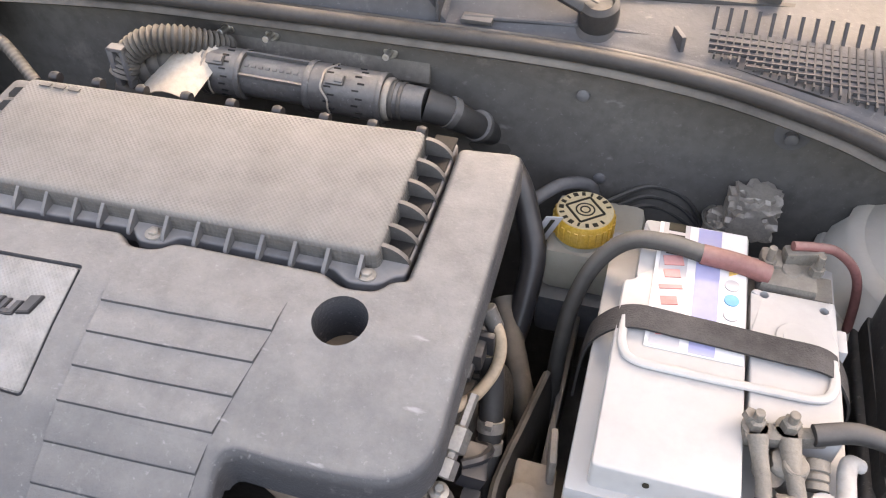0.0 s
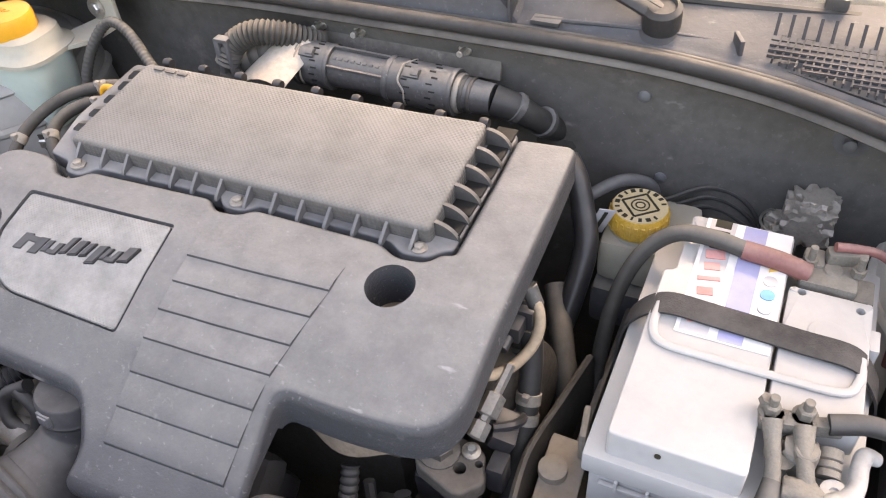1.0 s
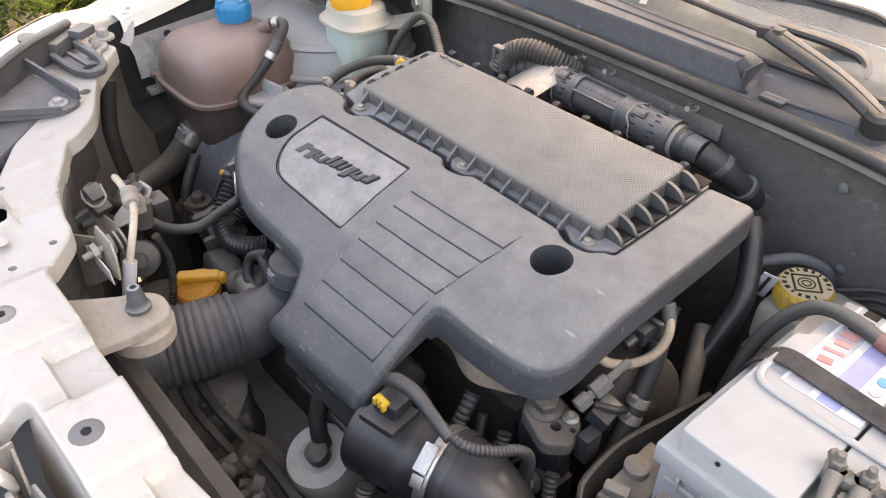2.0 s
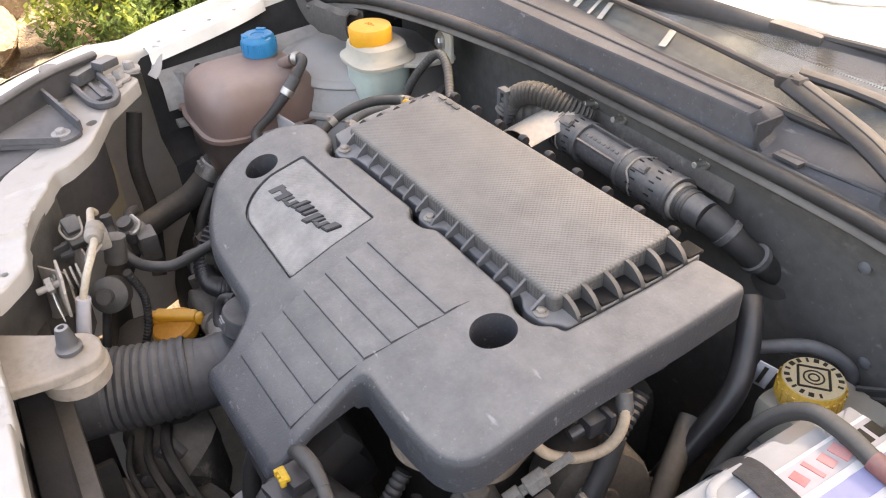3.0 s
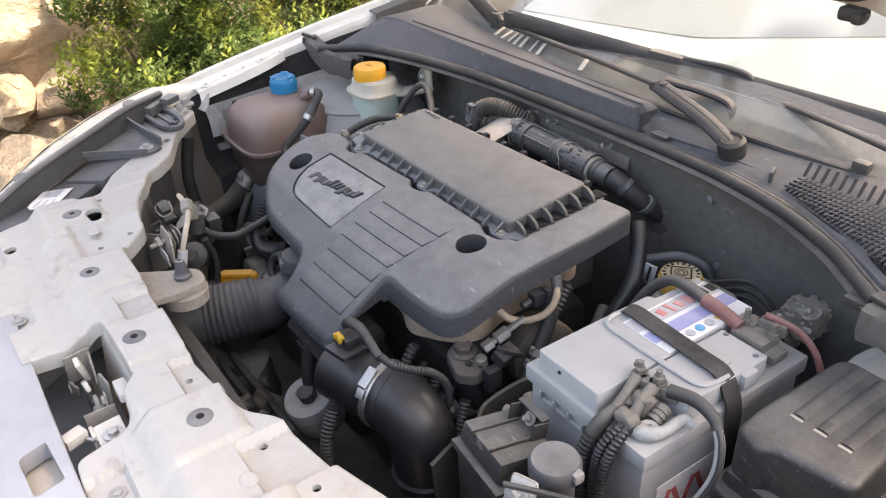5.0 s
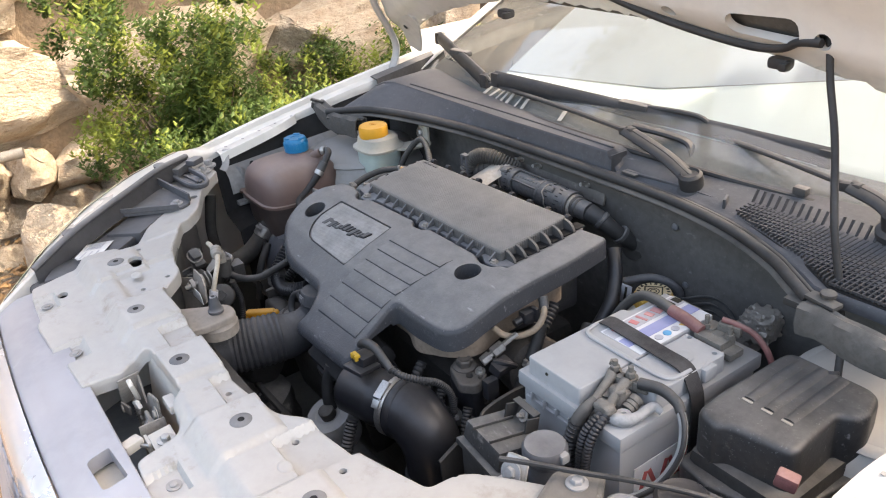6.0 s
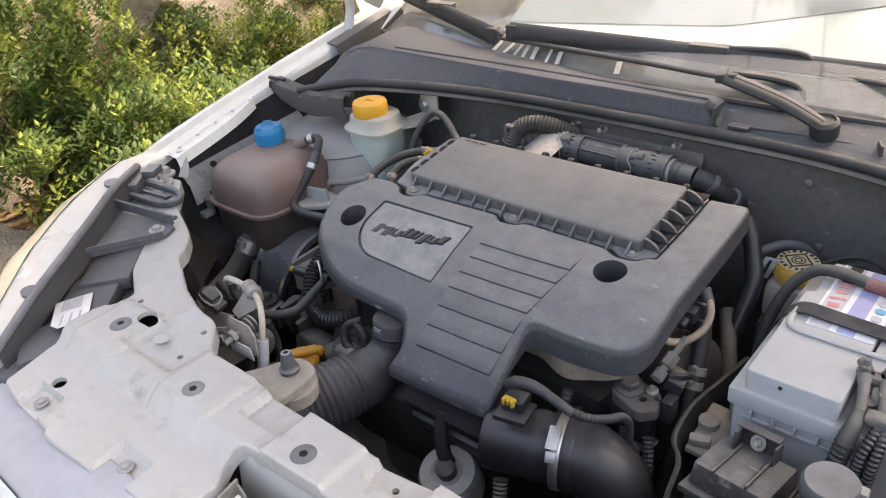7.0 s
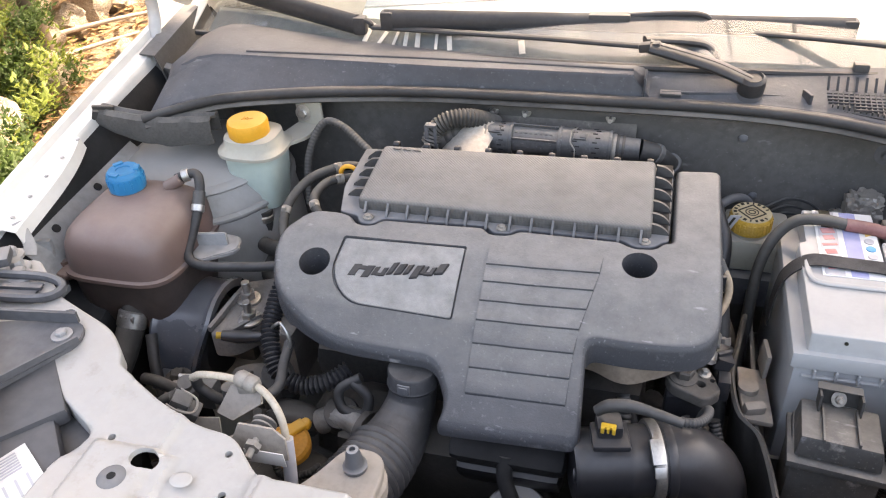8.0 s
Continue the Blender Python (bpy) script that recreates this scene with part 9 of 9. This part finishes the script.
# ---------- outside: stone wall, bushes, tree, litter ----------
def rock(seed):
    """A broken limestone block: flat cleaved faces, bedding ledges and a chipped skin."""
    r = random.Random(seed * 17)
    bm = bmesh.new()
    bmesh.ops.create_icosphere(bm, subdivisions=4, radius=1)
    off = Vector((seed * 7.3, seed * 3.1, seed * 5.7))
    planes = [(Vector((r.uniform(-1, 1), r.uniform(-1, 1), r.uniform(-0.8, 0.8))).normalized(), r.uniform(0.68, 0.98)) for _ in range(14)]
    for v in bm.verts:
        p = v.co * 1.55
        p = Vector([max(-0.84, min(0.84, q)) for q in p])
        for nrm, d in planes:
            p -= nrm * max(0.0, p.dot(nrm) - d)
        bed = math.floor((p.z + 0.12 * noise.noise(p * 1.3 + off)) * 4.5 + seed * 0.37)
        ledge = 1 + 0.09 * math.sin(bed * 12.9898 + seed)
        p = Vector((p.x * ledge, p.y * ledge, p.z))
        p += p.normalized() * (0.12 * noise.noise(p * 2.3 + off) + 0.07 * noise.noise(p * 6.0 + off) + 0.04 * noise.noise(p * 15.0 + off))
        v.co = p
    return bm


def stone_wall():
    w = thing("stone_wall", "dry stone wall of sunlit ochre limestone blocks", "stone wall", (-2.6, 0.5, 0))
    r = random.Random(11)
    protos = []
    for i in range(8):
        bm = rock(i + 1)
        me = bpy.data.meshes.new("stone")
        for f in bm.faces:
            f.smooth = True
        bm.to_mesh(me)
        bm.free()
        me.set_sharp_from_angle(angle=radians(28))
        me.materials.append(M_stone)
        protos.append(me)
    # courses: foot, height, shortest and longest block
    for z, h, short, long in ((-0.02, 0.2, 0.14, 0.3), (0.16, 0.2, 0.16, 0.34), (0.35, 0.42, 0.55, 1.1), (0.83, 0.32, 0.45, 0.95), (1.12, 0.36, 0.4, 1.0), (1.45, 0.34, 0.4, 0.9), (1.76, 0.36, 0.4, 0.9), (2.08, 0.3, 0.4, 0.8)):
        y = -2.4 + r.uniform(0, 0.2)
        while y < 5.2:
            ln = r.uniform(short, long)
            o = new("stone", protos[r.randrange(8)])
            o.parent = w
            o.matrix_parent_inverse = w.matrix_basis.inverted()
            o.matrix_basis = Matrix.LocRotScale((-2.64 - 0.16 * z + r.uniform(-0.06, 0.06), y + ln / 2, z + h / 2), Euler((r.uniform(-0.09, 0.09), r.uniform(-0.12, 0.12), r.uniform(-0.16, 0.16))), (0.26, ln * 0.6, h * 0.63))
            y += ln * 0.98
    part("earth_fill", box((-2.86, 1.4, 1.0), (0.3, 8.0, 2.3), 0.02, rot=(0, -8, 0)), M_soil, w)
    for i in range(16):
        o = new("loose_stone", protos[r.randrange(8)])
        tagged(o, "loose rough limestone on the ground", "stone", "loose stones")
        s = r.uniform(0.08, 0.2)
        o.matrix_basis = Matrix.LocRotScale((-2.2 + r.uniform(-0.25, 0.3), -0.9 + i * 0.2 + r.uniform(-0.1, 0.1), s * 0.5), Euler((r.random(), r.random(), r.random() * 3)), (s, s * 1.3, s * 0.75))


stone_wall()


def leaf_cloud(r, n, centre, size, leaf, ragged):
    """Small folded leaves on sprigs, scattered through an uneven crown."""
    verts, faces = [], []
    lobes = [(Vector((r.uniform(-0.75, 0.75), r.uniform(-0.75, 0.75), r.uniform(-0.5, 0.85))), r.uniform(*((0.12, 0.27) if ragged else (0.28, 0.5)))) for _ in range(26 if ragged else 16)]
    if ragged:
        lobes += [(Vector((r.uniform(-1.05, 1.05), r.uniform(-1.05, 1.05), r.uniform(-0.2, 1.35))), r.uniform(0.05, 0.13)) for _ in range(46)]
    made = 0
    while made < n:
        c, rad = lobes[r.randrange(len(lobes))]
        d = Vector((r.gauss(0, 1), r.gauss(0, 1), r.gauss(0, 1))).normalized() * rad * (r.random() ** 0.4)
        p = c + d
        base = Vector((p.x * size[0], p.y * size[1], p.z * size[2])) + centre
        stem = (d.normalized() * 0.5 + Vector((0, 0, 0.9)) + Vector((r.uniform(-0.4, 0.4), r.uniform(-0.4, 0.4), 0))).normalized()
        for j in range(9):
            a = j * 2.4 + r.random()
            out = Vector((math.cos(a), math.sin(a), 0.35 + 0.3 * r.random()))
            out = (out - stem * out.dot(stem) * 0.5 + stem * 0.3).normalized()
            q = base + stem * (0.011 * j)
            ln, w = leaf * r.uniform(0.8, 1.4), leaf * r.uniform(0.2, 0.33)
            side = out.cross(Vector((r.uniform(-0.3, 0.3), r.uniform(-0.3, 0.3), 1))).normalized()
            nrm = side.cross(out)
            s = len(verts)
            verts += [q, q + out * ln * 0.45 + side * w - nrm * w * 0.25, q + out * ln, q + out * ln * 0.45 - side * w - nrm * w * 0.25, q + out * ln * 0.5]
            faces += [(s, s + 1, s + 4), (s + 1, s + 2, s + 4), (s + 4, s + 2, s + 3), (s, s + 4, s + 3)]
            made += 1
    me = bpy.data.meshes.new("leaves")
    me.from_pydata([tuple(v) for v in verts], [], faces)
    return me


def bush_proto(seed, n, size, leaf=0.031):
    r = random.Random(seed)
    b = thing("bush", "dense evergreen bush with small glossy yellow-green leaves", "bush", (0, 0, 0), "bushes")
    for nm, m, share, c in (("leaves", M_leaf, 0.74, 0.0), ("young_leaves", M_leafy, 0.26, 0.07)):
        me = leaf_cloud(r, int(n * share), Vector((0, 0, size[2] * 0.92 + c)), (size[0] * (1 + c * 0.4), size[1] * (1 + c * 0.4), size[2]), leaf, 1)
        me.materials.append(m)
        o = new(nm, me)
        o.parent = b
    for k in range(14):
        a = 2 * math.pi * k / 14
        e = Vector((math.cos(a) * size[0] * 0.6, math.sin(a) * size[1] * 0.6, size[2] * r.uniform(0.9, 1.6)))
        part("stem", tube([(0, 0, 0), e * 0.4 + Vector((0, 0, size[2] * 0.15)), e], [0.012, 0.008, 0.003], 6, 5), M_bark, b)
    return b


b1 = bush_proto(1, 20000, (0.28, 0.33, 0.44), 0.026)
b2 = bush_proto(2, 13000, (0.26, 0.32, 0.32), 0.025)
copy_thing(b2, pose(-1.85, 0.82, -0.33, 0, 0, 100))
copy_thing(b2, pose(-2.3, 1.12, -0.2, 0, 0, 10))
copy_thing(b2, pose(-2.25, 1.5, -0.3, 0, 0, 10))
copy_thing(b2, pose(-1.6, 0.5, -0.24, 0, 0, 90))
copy_thing(b2, pose(-2.35, 3.6, 0.1, 0, 0, 200))
b1.matrix_basis = pose(-1.95, 0.24, -0.06)
b2.matrix_basis = pose(-1.72, 0.4, -0.2, 0, 0, 60)


def tree():
    t = thing("tree", "young tree with a slim bare trunk beside the wall", "tree", (-2.27, 1.9, 0))
    part("trunk", tube([(-2.27, 1.90, -0.02), (-2.31, 1.93, 0.2), (-2.34, 1.96, 0.45), (-2.42, 2.1, 0.9), (-2.4, 2.3, 1.8), (-2.3, 2.45, 2.6)], [0.05, 0.042, 0.038, 0.036, 0.03, 0.02], 12, 8), M_bark, t)
    r = random.Random(8)
    for k in range(6):
        a = k * 1.1
        z = 1.7 + 0.15 * k
        part("limb", tube([(-2.28, 2.44, z), (-2.28 + 0.4 * math.cos(a), 2.44 + 0.4 * math.sin(a), z + 0.35), (-2.28 + 0.8 * math.cos(a), 2.44 + 0.8 * math.sin(a), z + 0.6)], [0.02, 0.013, 0.005], 8, 6), M_bark, t)
    me = leaf_cloud(r, 7000, Vector((-2.25, 2.45, 2.7)), (0.95, 0.95, 0.6), 0.06, 0)
    me.materials.append(M_leaf)
    o = new("crown", me)
    o.parent = t
    o.matrix_parent_inverse = t.matrix_basis.inverted()


tree()


def shade_tree():
    """A taller tree behind the wall whose limb reaches over the car, with unseen crowns added to block sun and sky."""
    t = thing("tree", "tall tree behind the wall, unseen crowns added over the car for shade", "tree", (-3.4, 1.6, 0))
    part("trunk", tube([(-3.4, 1.6, 0), (-3.35, 1.6, 1.5), (-3.1, 1.55, 2.8), (-2.7, 1.5, 3.6)], [0.14, 0.12, 0.1, 0.07], 12, 8), M_bark, t)
    part("limb", tube([(-2.8, 1.5, 3.4), (-1.8, 1.4, 3.75), (-0.8, 1.25, 3.6), (0.3, 1.2, 3.45), (1.2, 1.15, 3.4)], [0.07, 0.055, 0.04, 0.025, 0.01], 10, 8), M_bark, t)
    part("limb", tube([(-1.9, 1.42, 3.7), (-1.2, 0.6, 3.65), (-0.4, -0.1, 3.45), (0.5, -0.6, 3.3), (1.3, -0.9, 3.3)], [0.05, 0.045, 0.035, 0.02, 0.01], 10, 8), M_bark, t)
    part("limb", tube([(-2.8, 1.5, 3.45), (-2.4, 2.3, 3.8), (-2.0, 3.1, 4.0), (-1.7, 4.1, 4.2)], [0.06, 0.05, 0.035, 0.012], 10, 8), M_bark, t)
    r = random.Random(31)
    for k in range(10):
        x = -0.7 + 0.22 * k
        part("twig", tube([(x, 1.2, 3.5), (x + 0.2, 1.2 + (0.5 if k % 2 else -0.5), 3.45)], [0.014, 0.004], 6, 4), M_bark, t)
    # crowns out of view, placed along the sun's path to shade cowl, crossmember, wall
    for nm, c, sz, n in (("crown", (0.65, 1.58, 3.4), (1.5, 0.3, 0.3), 26000), ("side_crown", (0.62, 1.68, 3.35), (1.15, 0.17, 0.25), 34000), ("wall_crown", (-2.75, 1.15, 4.0), (0.8, 0.9, 0.5), 7000), ("front_crown", (0.3, -0.5, 3.3), (1.5, 1.0, 0.4), 9000), ("upper_crown", (-1.75, 3.4, 4.2), (0.7, 0.9, 0.5), 18000)):
        me = leaf_cloud(r, n, Vector(c), sz, 0.085, 0)
        me.materials.append(M_leaf)
        o = new(nm, me)
        o.parent = t
        o.matrix_parent_inverse = t.matrix_basis.inverted()


shade_tree()


def litter():
    r = random.Random(21)
    verts, faces = [], []
    for _ in range(5200):
        x, y = -1.1 - 1.5 * r.random(), -1.6 + 5.0 * r.random()
        z = 0.03 + 0.03 * r.random()
        a, ln, w = r.random() * 6.3, r.uniform(0.02, 0.05), r.uniform(0.006, 0.016)
        d, s = Vector((math.cos(a), math.sin(a), r.uniform(-0.3, 0.3))), Vector((-math.sin(a), math.cos(a), r.uniform(-0.3, 0.3)))
        p = Vector((x, y, z))
        i = len(verts)
        verts += [p - d * ln, p + s * w + Vector((0, 0, 0.004)), p + d * ln, p - s * w + Vector((0, 0, 0.004))]
        faces.append((i, i + 1, i + 2, i + 3))
    me = bpy.data.meshes.new("leaf_litter")
    me.from_pydata([tuple(v) for v in verts], [], faces)
    me.materials.append(M_litter)
    tagged(new("leaf_litter", me), "dry brown fallen leaves on the soil", "leaf litter", "", "stuff")


litter()
for a, c in (((-2.46, 2.22, 0.09), (-2.2, 2.64, 0.06)), ((-2.36, 1.93, 0.07), (-2.16, 2.37, 0.05))):
    m = tuple((p + q) / 2 + d for p, q, d in zip(a, c, (0.012, -0.01, 0.01)))
    solo("fallen_branch", tube([a, m, c], [0.012, 0.01, 0.008], 10, 8), M_driftwood, "pale dry branch lying on the leaf litter", "branch", group="fallen branches")
solo("pipe_offcut", rod((-2.35, -0.75, 0.42), (-2.28, -0.30, 0.44), 0.02), M_cream, "pale plastic pipe lying along the wall", "pipe")
